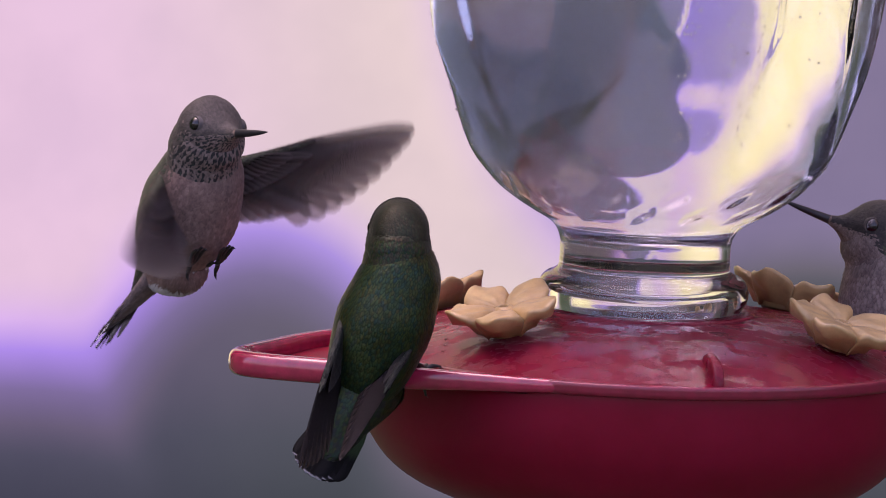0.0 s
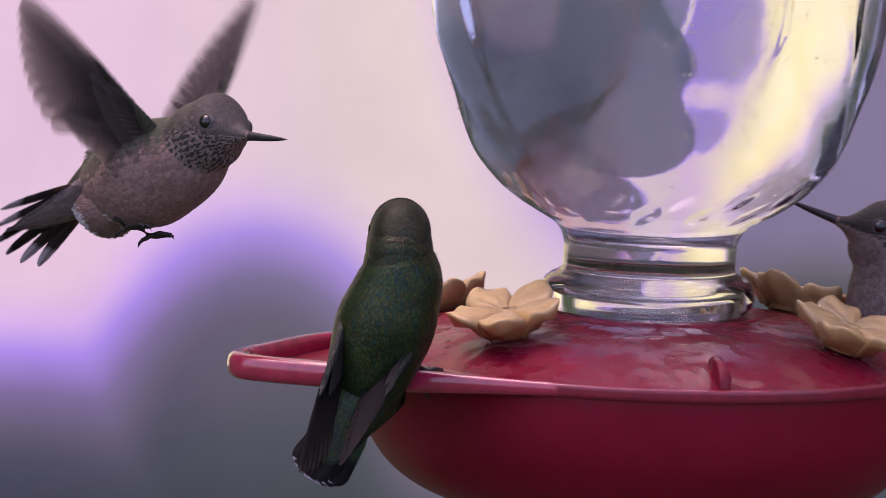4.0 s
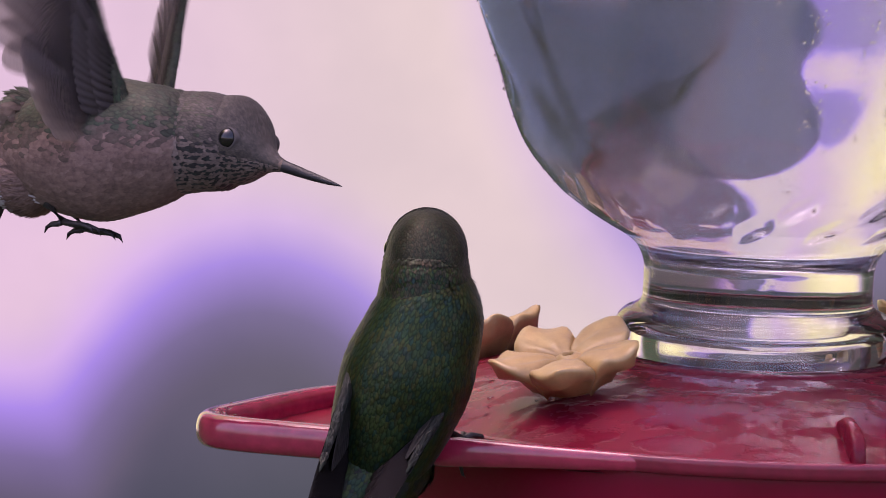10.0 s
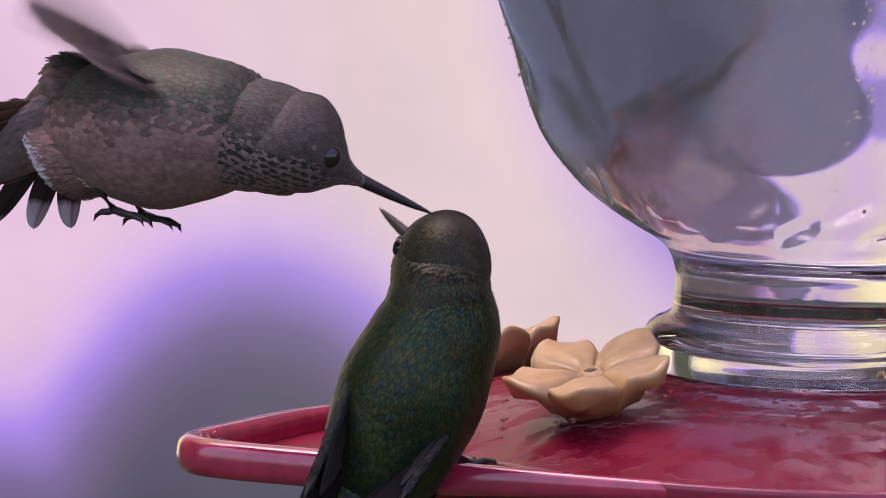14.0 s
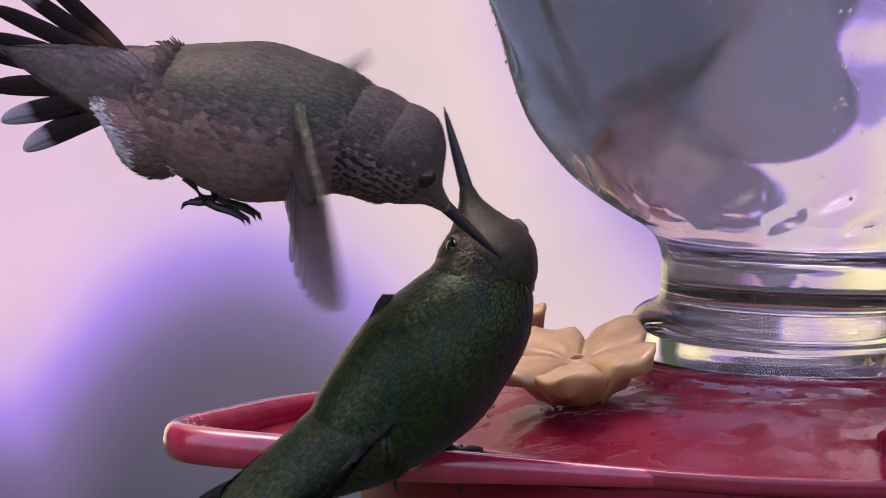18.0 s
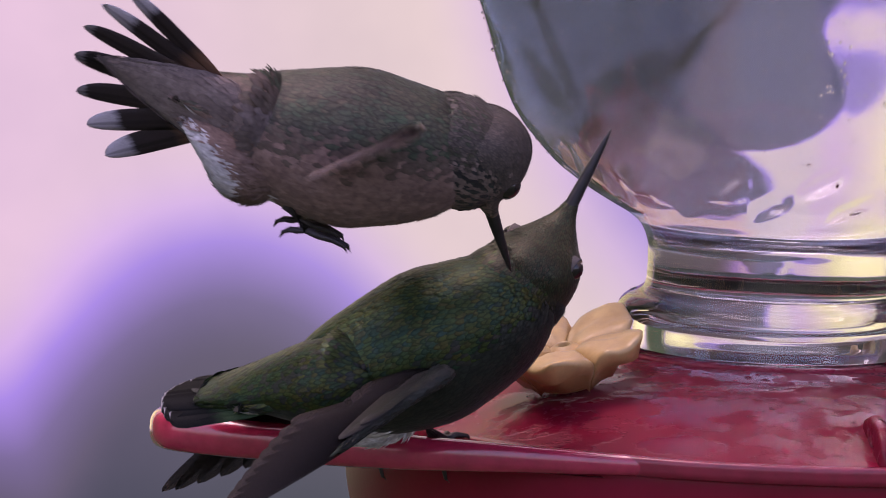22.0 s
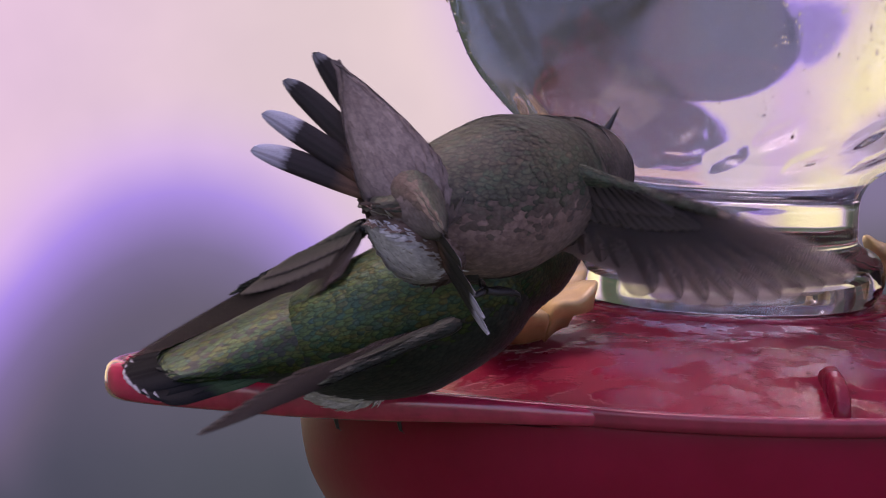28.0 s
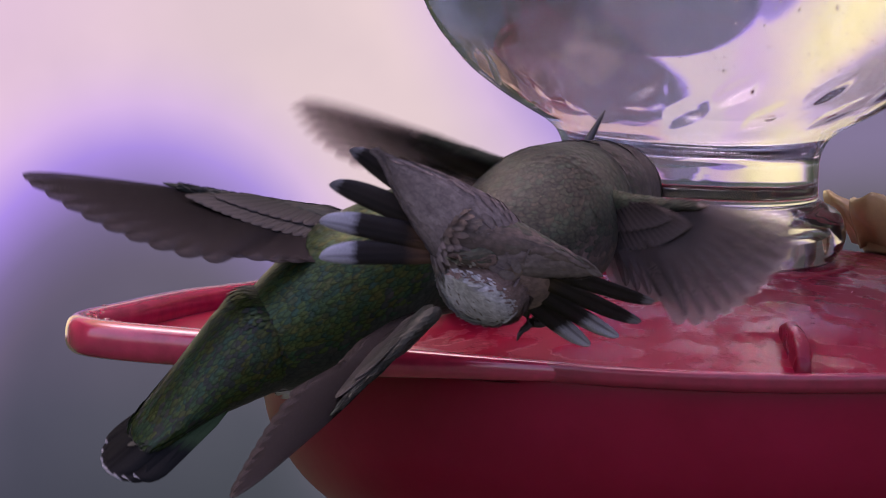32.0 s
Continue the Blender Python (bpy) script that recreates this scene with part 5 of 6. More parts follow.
        (32, pose(0.0095, 0.0072, 0.0055, 157.5, -31.1, -102.1)),
    ))
    walk(parts_of[hover_bird, "right_wing"], (
        (0, pose(0.0095, -0.0072, 0.0055, 71.0, -42.9, -40.5)),
        (0.5, pose(0.0095, -0.0072, 0.0055, -7.3, -43.6, 16.0)),
        (0.7333, pose(0.0095, -0.0072, 0.0055, -31.9, -6.9, 15.5)),
        (1, pose(0.0095, -0.0072, 0.0055, -64.9, 29.9, -5.2)),
        (1.5, pose(0.0095, -0.0072, 0.0055, -52.9, 22.9, -22.4)),
        (2, pose(0.0095, -0.0072, 0.0055, 16.8, -3.7, -3.2)),
        (2.2667, pose(0.0095, -0.0072, 0.0055, 52.5, 4.1, 29.2)),
        (2.5, pose(0.0095, -0.0072, 0.0055, 83.0, -6.0, 56.7)),
        (3, pose(0.0095, -0.0072, 0.0055, 90.5, -30.3, -5.3)),
        (3.2667, pose(0.0095, -0.0072, 0.0055, 65.7, -44.1, -29.6)),
        (3.5, pose(0.0095, -0.0072, 0.0055, 46.0, -61.7, -48.2)),
        (4, pose(0.0095, -0.0072, 0.0055, -36.3, -24.1, 16.2)),
        (4.2667, pose(0.0095, -0.0072, 0.0055, -40.8, -11.7, -23.8)),
        (4.5, pose(0.0095, -0.0072, 0.0055, -50.5, -5.4, -58.6)),
        (4.7333, pose(0.0095, -0.0072, 0.0055, -4.1, -26.8, -48.7)),
        (5, pose(0.0095, -0.0072, 0.0055, 63.7, -49.2, -66.8)),
        (5.2667, pose(0.0095, -0.0072, 0.0055, 60.4, -25.7, -8.0)),
        (5.5, pose(0.0095, -0.0072, 0.0055, 76.0, -10.9, 36.6)),
        (6, pose(0.0095, -0.0072, 0.0055, 105.9, -39.2, -30.3)),
        (6.2667, pose(0.0095, -0.0072, 0.0055, 101.1, -64.0, -63.3)),
        (6.5, pose(0.0095, -0.0072, 0.0055, 158.6, -78.9, -150.8)),
        (6.7333, pose(0.0095, -0.0072, 0.0055, -42.2, -56.3, 29.7)),
        (7, pose(0.0095, -0.0072, 0.0055, -55.7, -7.1, 12.7)),
        (7.5, pose(0.0095, -0.0072, 0.0055, -31.7, 31.7, 7.1)),
        (8, pose(0.0095, -0.0072, 0.0055, -4.4, -38.9, -8.4)),
        (8.2667, pose(0.0095, -0.0072, 0.0055, 34.7, -28.4, 18.2)),
        (8.5, pose(0.0095, -0.0072, 0.0055, 69.3, -32.9, 42.7)),
        (9, pose(0.0095, -0.0072, 0.0055, 111.7, -47.7, -48.1)),
        (9.5, pose(0.0095, -0.0072, 0.0055, 156.0, -77.8, -160.4)),
        (10, pose(0.0095, -0.0072, 0.0055, -79.8, -25.0, 47.3)),
        (10.2667, pose(0.0095, -0.0072, 0.0055, -45.1, -1.8, 17.4)),
        (10.5, pose(0.0095, -0.0072, 0.0055, -24.5, 27.8, 3.7)),
        (10.7333, pose(0.0095, -0.0072, 0.0055, -91.2, -0.6, 15.2)),
        (10.8667, pose(0.0095, -0.0072, 0.0055, -131.2, -5.3, 32.7)),
        (11, pose(0.0095, -0.0072, 0.0055, -170.7, 2.4, 49.1)),
        (11.1333, pose(0.0095, -0.0072, 0.0055, 148.0, 2.7, 43.6)),
        (11.2667, pose(0.0095, -0.0072, 0.0055, 106.9, -0.6, 39.3)),
        (11.5, pose(0.0095, -0.0072, 0.0055, 35.0, -9.8, 40.0)),
        (12, pose(0.0095, -0.0072, 0.0055, 67.6, -63.8, -34.9)),
        (12.5, pose(0.0095, -0.0072, 0.0055, 1.5, -41.3, 23.3)),
        (13, pose(0.0095, -0.0072, 0.0055, -85.9, -25.6, 59.7)),
        (13.2667, pose(0.0095, -0.0072, 0.0055, -49.6, -5.3, 29.4)),
        (13.5, pose(0.0095, -0.0072, 0.0055, -27.6, 22.6, 15.3)),
        (13.7333, pose(0.0095, -0.0072, 0.0055, -89.9, -0.1, 35.3)),
        (13.8667, pose(0.0095, -0.0072, 0.0055, -127.2, 0.2, 53.0)),
        (14, pose(0.0095, -0.0072, 0.0055, -163.1, 11.1, 67.1)),
        (14.1333, pose(0.0095, -0.0072, 0.0055, 153.8, 12.1, 55.8)),
        (14.2667, pose(0.0095, -0.0072, 0.0055, 111.6, 5.4, 46.8)),
        (14.5, pose(0.0095, -0.0072, 0.0055, 39.5, -13.2, 48.2)),
        (15, pose(0.0095, -0.0072, 0.0055, 37.1, -26.2, 30.4)),
        (15.5, pose(0.0095, -0.0072, 0.0055, -1.3, -45.4, 15.1)),
        (16, pose(0.0095, -0.0072, 0.0055, -35.3, -34.4, 24.9)),
        (16.5, pose(0.0095, -0.0072, 0.0055, -28.7, -59.1, 19.5)),
        (17, pose(0.0095, -0.0072, 0.0055, 54.8, -35.7, -3.4)),
        (17.5, pose(0.0095, -0.0072, 0.0055, 37.9, -34.8, 31.0)),
        (18, pose(0.0095, -0.0072, 0.0055, 105.7, -63.8, -78.4)),
        (18.2667, pose(0.0095, -0.0072, 0.0055, 44.8, -79.3, -57.3)),
        (18.5, pose(0.0095, -0.0072, 0.0055, -56.5, -74.9, 9.7)),
        (19, pose(0.0095, -0.0072, 0.0055, -23.9, -5.5, -32.4)),
        (19.5, pose(0.0095, -0.0072, 0.0055, 17.5, -5.5, -3.0)),
        (20, pose(0.0095, -0.0072, 0.0055, 53.5, -57.9, -5.5)),
        (20.5, pose(0.0095, -0.0072, 0.0055, 20.8, -31.4, 5.9)),
        (21, pose(0.0095, -0.0072, 0.0055, 6.2, -55.8, -9.4)),
        (21.5, pose(0.0095, -0.0072, 0.0055, -59.9, -74.5, 34.2)),
        (22, pose(0.0095, -0.0072, 0.0055, -17.2, -36.9, 4.6)),
        (22.5, pose(0.0095, -0.0072, 0.0055, 8.2, -57.2, -8.8)),
        (23, pose(0.0095, -0.0072, 0.0055, 6.1, -45.0, 21.3)),
        (23.5, pose(0.0095, -0.0072, 0.0055, -7.3, -52.5, 4.2)),
        (24, pose(0.0095, -0.0072, 0.0055, -1.0, -22.3, -21.3)),
        (24.5, pose(0.0095, -0.0072, 0.0055, -1.4, -56.6, -51.7)),
        (25, pose(0.0095, -0.0072, 0.0055, -19.5, -52.1, -30.1)),
        (25.5, pose(0.0095, -0.0072, 0.0055, 7.4, -66.8, 5.8)),
        (26, pose(0.0095, -0.0072, 0.0055, 21.9, -50.3, -22.9)),
        (26.5, pose(0.0095, -0.0072, 0.0055, 9.2, -49.3, -48.4)),
        (27, pose(0.0095, -0.0072, 0.0055, -41.6, -60.7, -5.9)),
        (27.5, pose(0.0095, -0.0072, 0.0055, -18.3, -58.5, -19.7)),
        (27.7333, pose(0.0095, -0.0072, 0.0055, 36.9, -77.8, -39.8)),
        (28, pose(0.0095, -0.0072, 0.0055, 156.5, -68.0, -120.2)),
        (28.5, pose(0.0095, -0.0072, 0.0055, 51.7, -74.5, -13.9)),
        (29, pose(0.0095, -0.0072, 0.0055, 0.3, -50.3, -7.8)),
        (29.5, pose(0.0095, -0.0072, 0.0055, 95.9, -69.4, -67.1)),
        (30, pose(0.0095, -0.0072, 0.0055, -108.4, -71.3, 89.2)),
        (30.5, pose(0.0095, -0.0072, 0.0055, -157.4, -18.6, 156.4)),
        (30.7333, pose(0.0095, -0.0072, 0.0055, -97.2, -59.2, 111.4)),
        (31, pose(0.0095, -0.0072, 0.0055, -7.9, -26.2, 38.4)),
        (31.5, pose(0.0095, -0.0072, 0.0055, -65.8, -66.1, 69.1)),
        (32, pose(0.0095, -0.0072, 0.0055, -113.1, -67.8, 87.0)),
    ))
    walk(parts_of[hover_bird, "left_tail"], (
        (0, pose(-0.0190, 0.0000, 0.0015, 22.3, -26.0, 47.8)),
        (2, pose(-0.0190, 0.0000, 0.0015, 14.1, -15.9, 60.2)),
        (3, pose(-0.0190, 0.0000, 0.0015, 1.7, -36.6, 48.6)),
        (3.5, pose(-0.0190, 0.0000, 0.0015, -21.2, -31.8, 50.5)),
        (6, pose(-0.0190, 0.0000, 0.0015, -10.2, -22.7, 32.1)),
        (9, pose(-0.0190, 0.0000, 0.0015, -22.3, -24.8, 17.1)),
        (11, pose(-0.0190, 0.0000, 0.0015, -20.8, -34.3, -6.3)),
        (13, pose(-0.0190, 0.0000, 0.0015, -22.1, -35.7, -7.2)),
        (14, pose(-0.0190, 0.0000, 0.0015, -25.9, -37.4, -2.9)),
        (17, pose(-0.0190, 0.0000, 0.0015, -55.7, -0.1, 7.8)),
        (19, pose(-0.0190, 0.0000, 0.0015, -62.1, -2.1, -13.2)),
        (21, pose(-0.0190, 0.0000, 0.0015, -62.2, -2.6, -10.4)),
        (23, pose(-0.0190, 0.0000, 0.0015, -62.3, 14.3, -38.2)),
        (24, pose(-0.0190, 0.0000, 0.0015, -63.9, 13.7, -40.7)),
        (25, pose(-0.0190, 0.0000, 0.0015, -49.1, 24.2, -33.3)),
        (27.5, pose(-0.0190, 0.0000, 0.0015, -104.1, 53.0, -58.5)),
        (28, pose(-0.0190, 0.0000, 0.0015, -109.6, 52.5, -65.5)),
        (29, pose(-0.0190, 0.0000, 0.0015, -114.4, 56.7, -75.0)),
        (30, pose(-0.0190, 0.0000, 0.0015, -113.8, 49.8, -77.0)),
        (31, pose(-0.0190, 0.0000, 0.0015, -70.6, 43.7, -18.4)),
        (32, pose(-0.0190, 0.0000, 0.0015, -90.9, 33.0, -50.9)),
    ))
    walk(parts_of[hover_bird, "right_tail"], (
        (0, pose(-0.0190, -0.0000, 0.0015, 33.5, -4.5, 7.7)),
        (2, pose(-0.0190, 0.0000, 0.0015, 21.1, -1.9, 17.8)),
        (3, pose(-0.0190, 0.0000, 0.0015, 26.6, -26.2, 2.9)),
        (3.5, pose(-0.0190, 0.0000, 0.0015, 1.3, -37.6, 11.9)),
        (6, pose(-0.0190, -0.0000, 0.0015, -5.9, -24.1, 21.3)),
        (9, pose(-0.0190, -0.0000, 0.0015, -22.3, -24.8, 17.1)),
        (11, pose(-0.0190, -0.0000, 0.0015, -20.8, -34.3, -6.3)),
        (13, pose(-0.0190, 0.0000, 0.0015, -22.1, -35.7, -7.2)),
        (14, pose(-0.0190, -0.0000, 0.0015, -25.9, -37.4, -2.9)),
        (17, pose(-0.0190, 0.0000, 0.0015, -55.7, -0.1, 7.8)),
        (19, pose(-0.0190, -0.0000, 0.0015, -61.9, -7.4, -16.0)),
        (21, pose(-0.0190, -0.0000, 0.0015, -61.9, -7.9, -13.2)),
        (23, pose(-0.0190, 0.0000, 0.0015, -62.9, 9.0, -41.0)),
        (24, pose(-0.0190, 0.0000, 0.0015, -63.6, 15.5, -39.8)),
        (25, pose(-0.0190, 0.0000, 0.0015, -50.6, 19.6, -37.5)),
        (26.25, pose(-0.0190, 0.0000, 0.0015, 12.5, 33.0, 20.3)),
        (27.5, pose(-0.0190, 0.0000, 0.0015, 59.1, -3.7, 60.5)),
        (28, pose(-0.0190, 0.0000, 0.0015, 57.5, -1.0, 57.4)),
        (29, pose(-0.0190, -0.0000, 0.0015, 58.6, 5.3, 57.2)),
        (30, pose(-0.0190, 0.0000, 0.0015, 49.9, 1.9, 72.8)),
        (31, pose(-0.0190, -0.0000, 0.0015, 50.7, 2.6, 104.9)),
        (32, pose(-0.0190, -0.0000, 0.0015, 53.2, -2.7, 109.5)),
    ))
    walk(perch_bird, (
        (0, pose(-0.0684, -0.0718, 0.0009, 75.9, -71.8, 16.2)),
        (3.5, pose(-0.0684, -0.0718, 0.0009, 75.9, -71.8, 16.2)),
        (5.5, pose(-0.0684, -0.0718, 0.0009, 76.0, -71.8, 16.2)),
        (8, pose(-0.0684, -0.0718, 0.0009, 76.1, -71.8, 16.1)),
        (10, pose(-0.0683, -0.0718, 0.0009, 76.2, -71.8, 16.1)),
        (12.5, pose(-0.0683, -0.0718, 0.0009, 76.3, -71.8, 16.1)),
        (13.3, pose(-0.0683, -0.0718, 0.0010, 76.7, -71.9, 15.6)),
        (13.5, pose(-0.0683, -0.0718, 0.0009, 76.3, -71.8, 16.1)),
        (14, pose(-0.0684, -0.0718, 0.0013, 76.5, -68.4, 13.8)),
        (14.5, pose(-0.0684, -0.0718, 0.0018, 74.9, -64.8, 13.6)),
        (16.5, pose(-0.0662, -0.0718, 0.0026, 67.2, -55.6, 10.2)),
        (17, pose(-0.0653, -0.0718, 0.0034, 62.1, -52.1, 9.0)),
        (18, pose(-0.0645, -0.0718, 0.0042, 48.0, -46.7, 7.5)),
        (19, pose(-0.0636, -0.0718, 0.0052, 33.8, -38.7, 5.7)),
        (20, pose(-0.0629, -0.0719, 0.0055, 29.0, -27.9, 3.8)),
        (21, pose(-0.0634, -0.0719, 0.0059, 26.1, -24.3, 3.2)),
        (22, pose(-0.0621, -0.0719, 0.0065, 22.9, -22.4, 2.9)),
        (23, pose(-0.0602, -0.0719, 0.0065, 19.6, -20.6, 2.7)),
        (24, pose(-0.0598, -0.0719, 0.0056, 19.6, -18.8, 2.4)),
        (25, pose(-0.0587, -0.0719, 0.0042, 19.7, -17.4, 2.2)),
        (27.5, pose(-0.0572, -0.0739, 0.0022, 26.5, -15.1, 1.9)),
        (28, pose(-0.0578, -0.0749, 0.0038, 28.7, -17.2, 2.2)),
        (29, pose(-0.0573, -0.0769, 0.0039, 32.5, -21.4, 2.7)),
        (30, pose(-0.0578, -0.0789, 0.0038, 32.5, -27.9, 3.7)),
        (31, pose(-0.0577, -0.0799, 0.0024, 31.7, -31.9, 4.3)),
        (32, pose(-0.0593, -0.0799, 0.0006, 30.7, -34.4, 4.8)),
    ))
    walk(parts_of[perch_bird, "head"], (
        (0, pose(0.0255, 0.0045, -0.0001, 62.0, 87.4, 82.2)),
        (3.5, pose(0.0255, 0.0045, -0.0001, 62.0, 87.4, 82.2)),
        (5.5, pose(0.0255, 0.0045, -0.0001, 62.0, 87.4, 82.2)),
        (8, pose(0.0255, 0.0045, -0.0001, 62.0, 87.4, 82.2)),
        (10, pose(0.0254, 0.0045, -0.0001, 62.0, 87.4, 82.2)),
        (12.5, pose(0.0254, 0.0045, -0.0001, 62.0, 87.4, 82.2)),
        (13.3, pose(0.0253, 0.0044, -0.0001, 65.0, 87.4, 85.2)),
        (13.5, pose(0.0256, 0.0041, 0.0002, 47.4, 79.9, 67.5)),
        (14, pose(0.0254, 0.0045, 0.0011, 48.2, 58.2, 68.6)),
        (14.5, pose(0.0249, 0.0049, 0.0012, 41.8, 58.3, 66.2)),
        (16.5, pose(0.0239, 0.0040, 0.0018, 38.5, 46.2, 59.2)),
        (17, pose(0.0236, 0.0036, 0.0021, 43.8, -8.8, 62.7)),
        (18, pose(0.0232, 0.0044, 0.0036, 45.2, -28.0, 55.4)),
        (19, pose(0.0235, 0.0044, 0.0053, 52.1, -41.6, 43.8)),
        (20, pose(0.0231, 0.0044, 0.0062, 47.7, -46.5, 41.0)),
        (21, pose(0.0241, 0.0037, 0.0057, 43.0, -42.6, 29.5)),
        (22, pose(0.0240, 0.0033, 0.0053, 38.7, -38.3, 20.9)),
        (23, pose(0.0231, 0.0033, 0.0058, 33.2, -39.5, 18.8)),
        (24, pose(0.0236, 0.0036, 0.0067, 27.9, -41.2, 20.4)),
        (25, pose(0.0241, 0.0039, 0.0078, 26.9, -43.2, 22.2)),
        (27.5, pose(0.0258, 0.0050, 0.0084, 17.3, -42.1, 29.9)),
        (28, pose(0.0270, 0.0036, 0.0055, 16.4, -38.5, 28.5)),
        (29, pose(0.0280, 0.0012, 0.0014, 14.9, -32.0, 25.2)),
        (30, pose(0.0294, -0.0024, -0.0036, 17.4, -25.2, 17.9)),
        (31, pose(0.0296, -0.0040, -0.0060, 17.4, -22.1, 19.1)),
        (32, pose(0.0307, -0.0050, -0.0075, 16.9, -19.3, 23.1)),
    ))
    walk(parts_of[perch_bird, "neck"], (
        (0, pose(0.0180, 0.0022, 0.0012, 0.0, -1.6, 16.4)),
        (3.5, pose(0.0180, 0.0022, 0.0012, 0.0, -1.6, 16.4)),
        (5.5, pose(0.0180, 0.0022, 0.0012, 0.0, -1.5, 16.4)),
        (8, pose(0.0180, 0.0022, 0.0012, 0.0, -1.5, 16.4)),
        (10, pose(0.0180, 0.0022, 0.0012, 0.0, -1.5, 16.4)),
        (12.5, pose(0.0179, 0.0022, 0.0012, 0.0, -1.5, 16.5)),
        (13.3, pose(0.0179, 0.0022, 0.0012, 0.0, -1.5, 16.4)),
        (13.5, pose(0.0180, 0.0019, 0.0013, 0.0, -2.6, 14.4)),
        (14, pose(0.0178, 0.0019, 0.0017, 0.0, -5.1, 14.6)),
        (14.5, pose(0.0175, 0.0021, 0.0017, 0.0, -5.8, 16.6)),
        (16.5, pose(0.0169, 0.0016, 0.0020, 0.0, -8.3, 13.7)),
        (17, pose(0.0167, 0.0012, 0.0014, 0.0, -3.9, 10.5)),
        (18, pose(0.0165, 0.0017, 0.0019, 0.0, -8.6, 15.6)),
        (19, pose(0.0166, 0.0018, 0.0026, 0.0, -14.5, 16.7)),
        (20, pose(0.0164, 0.0018, 0.0031, 0.0, -18.4, 17.4)),
        (21, pose(0.0168, 0.0016, 0.0028, 0.0, -15.7, 14.0)),
        (22, pose(0.0167, 0.0014, 0.0027, 0.0, -14.8, 12.9)),
        (23, pose(0.0163, 0.0015, 0.0029, 0.0, -18.1, 14.2)),
        (24, pose(0.0165, 0.0016, 0.0034, 0.0, -20.6, 14.7)),
        (25, pose(0.0168, 0.0018, 0.0039, 0.0, -23.7, 15.6)),
        (27.5, pose(0.0177, 0.0022, 0.0042, 0.0, -23.0, 17.1)),
        (28, pose(0.0183, 0.0015, 0.0028, 0.0, -12.7, 11.2)),
        (29, pose(0.0187, 0.0003, 0.0008, 0.0, 1.3, 2.3)),
        (30, pose(0.0193, -0.0014, -0.0016, -0.0, 16.5, -9.1)),
        (31, pose(0.0194, -0.0022, -0.0028, -0.0, 22.5, -14.1)),
        (32, pose(0.0200, -0.0028, -0.0035, -0.0, 24.6, -16.4)),
    ))
    walk(parts_of[perch_bird, "left_wing"], (
        (0, pose(0.0001, 0.0101, 0.0016, 67.4, -36.1, 32.5)),
        (3.5, pose(0.0001, 0.0101, 0.0016, 67.4, -36.1, 32.5)),
        (5.5, pose(0.0001, 0.0101, 0.0016, 67.4, -36.1, 32.5)),
        (8, pose(0.0001, 0.0101, 0.0016, 67.4, -36.1, 32.5)),
        (10, pose(0.0001, 0.0101, 0.0016, 67.4, -36.1, 32.5)),
        (12.5, pose(0.0001, 0.0101, 0.0016, 67.4, -36.1, 32.5)),
        (13.5, pose(0.0001, 0.0101, 0.0016, 67.4, -36.1, 32.5)),
        (16.5, pose(0.0055, 0.0095, 0.0085, -5.5, -55.1, 111.4)),
        (17, pose(0.0055, 0.0095, 0.0085, -9.6, -57.5, 115.5)),
        (18, pose(0.0055, 0.0095, 0.0085, -98.3, -81.2, -157.5)),
        (19, pose(0.0055, 0.0095, 0.0085, -147.2, -72.0, -112.5)),
        (20, pose(0.0014, 0.0068, 0.0049, -141.0, -33.5, -130.0)),
        (21, pose(-0.0029, 0.0074, 0.0054, -136.8, -47.7, -143.4)),
        (22, pose(-0.0072, 0.0070, 0.0043, -137.3, -47.1, -142.9)),
        (23, pose(-0.0079, 0.0076, 0.0048, -141.8, -45.9, -136.8)),
        (24, pose(-0.0058, 0.0087, 0.0069, -147.8, -36.2, -122.4)),
        (25, pose(-0.0039, 0.0112, 0.0119, -140.3, -49.5, -126.4)),
        (27.5, pose(0.0055, 0.0095, 0.0085, -104.4, -87.7, -164.1)),
        (27.7333, pose(0.0021, 0.0107, 0.0101, -12.9, -46.4, 84.9)),
        (28, pose(-0.0019, 0.0120, 0.0120, -27.1, 1.8, 67.1)),
        (29, pose(0.0020, 0.0116, 0.0110, -13.9, 5.2, 77.7)),
        (30, pose(0.0058, 0.0106, 0.0098, 4.8, 11.1, 81.3)),
        (31, pose(0.0055, 0.0095, 0.0085, 24.5, 9.1, 80.2)),
        (32, pose(0.0055, 0.0095, 0.0085, 30.0, 12.9, 63.4)),
    ))
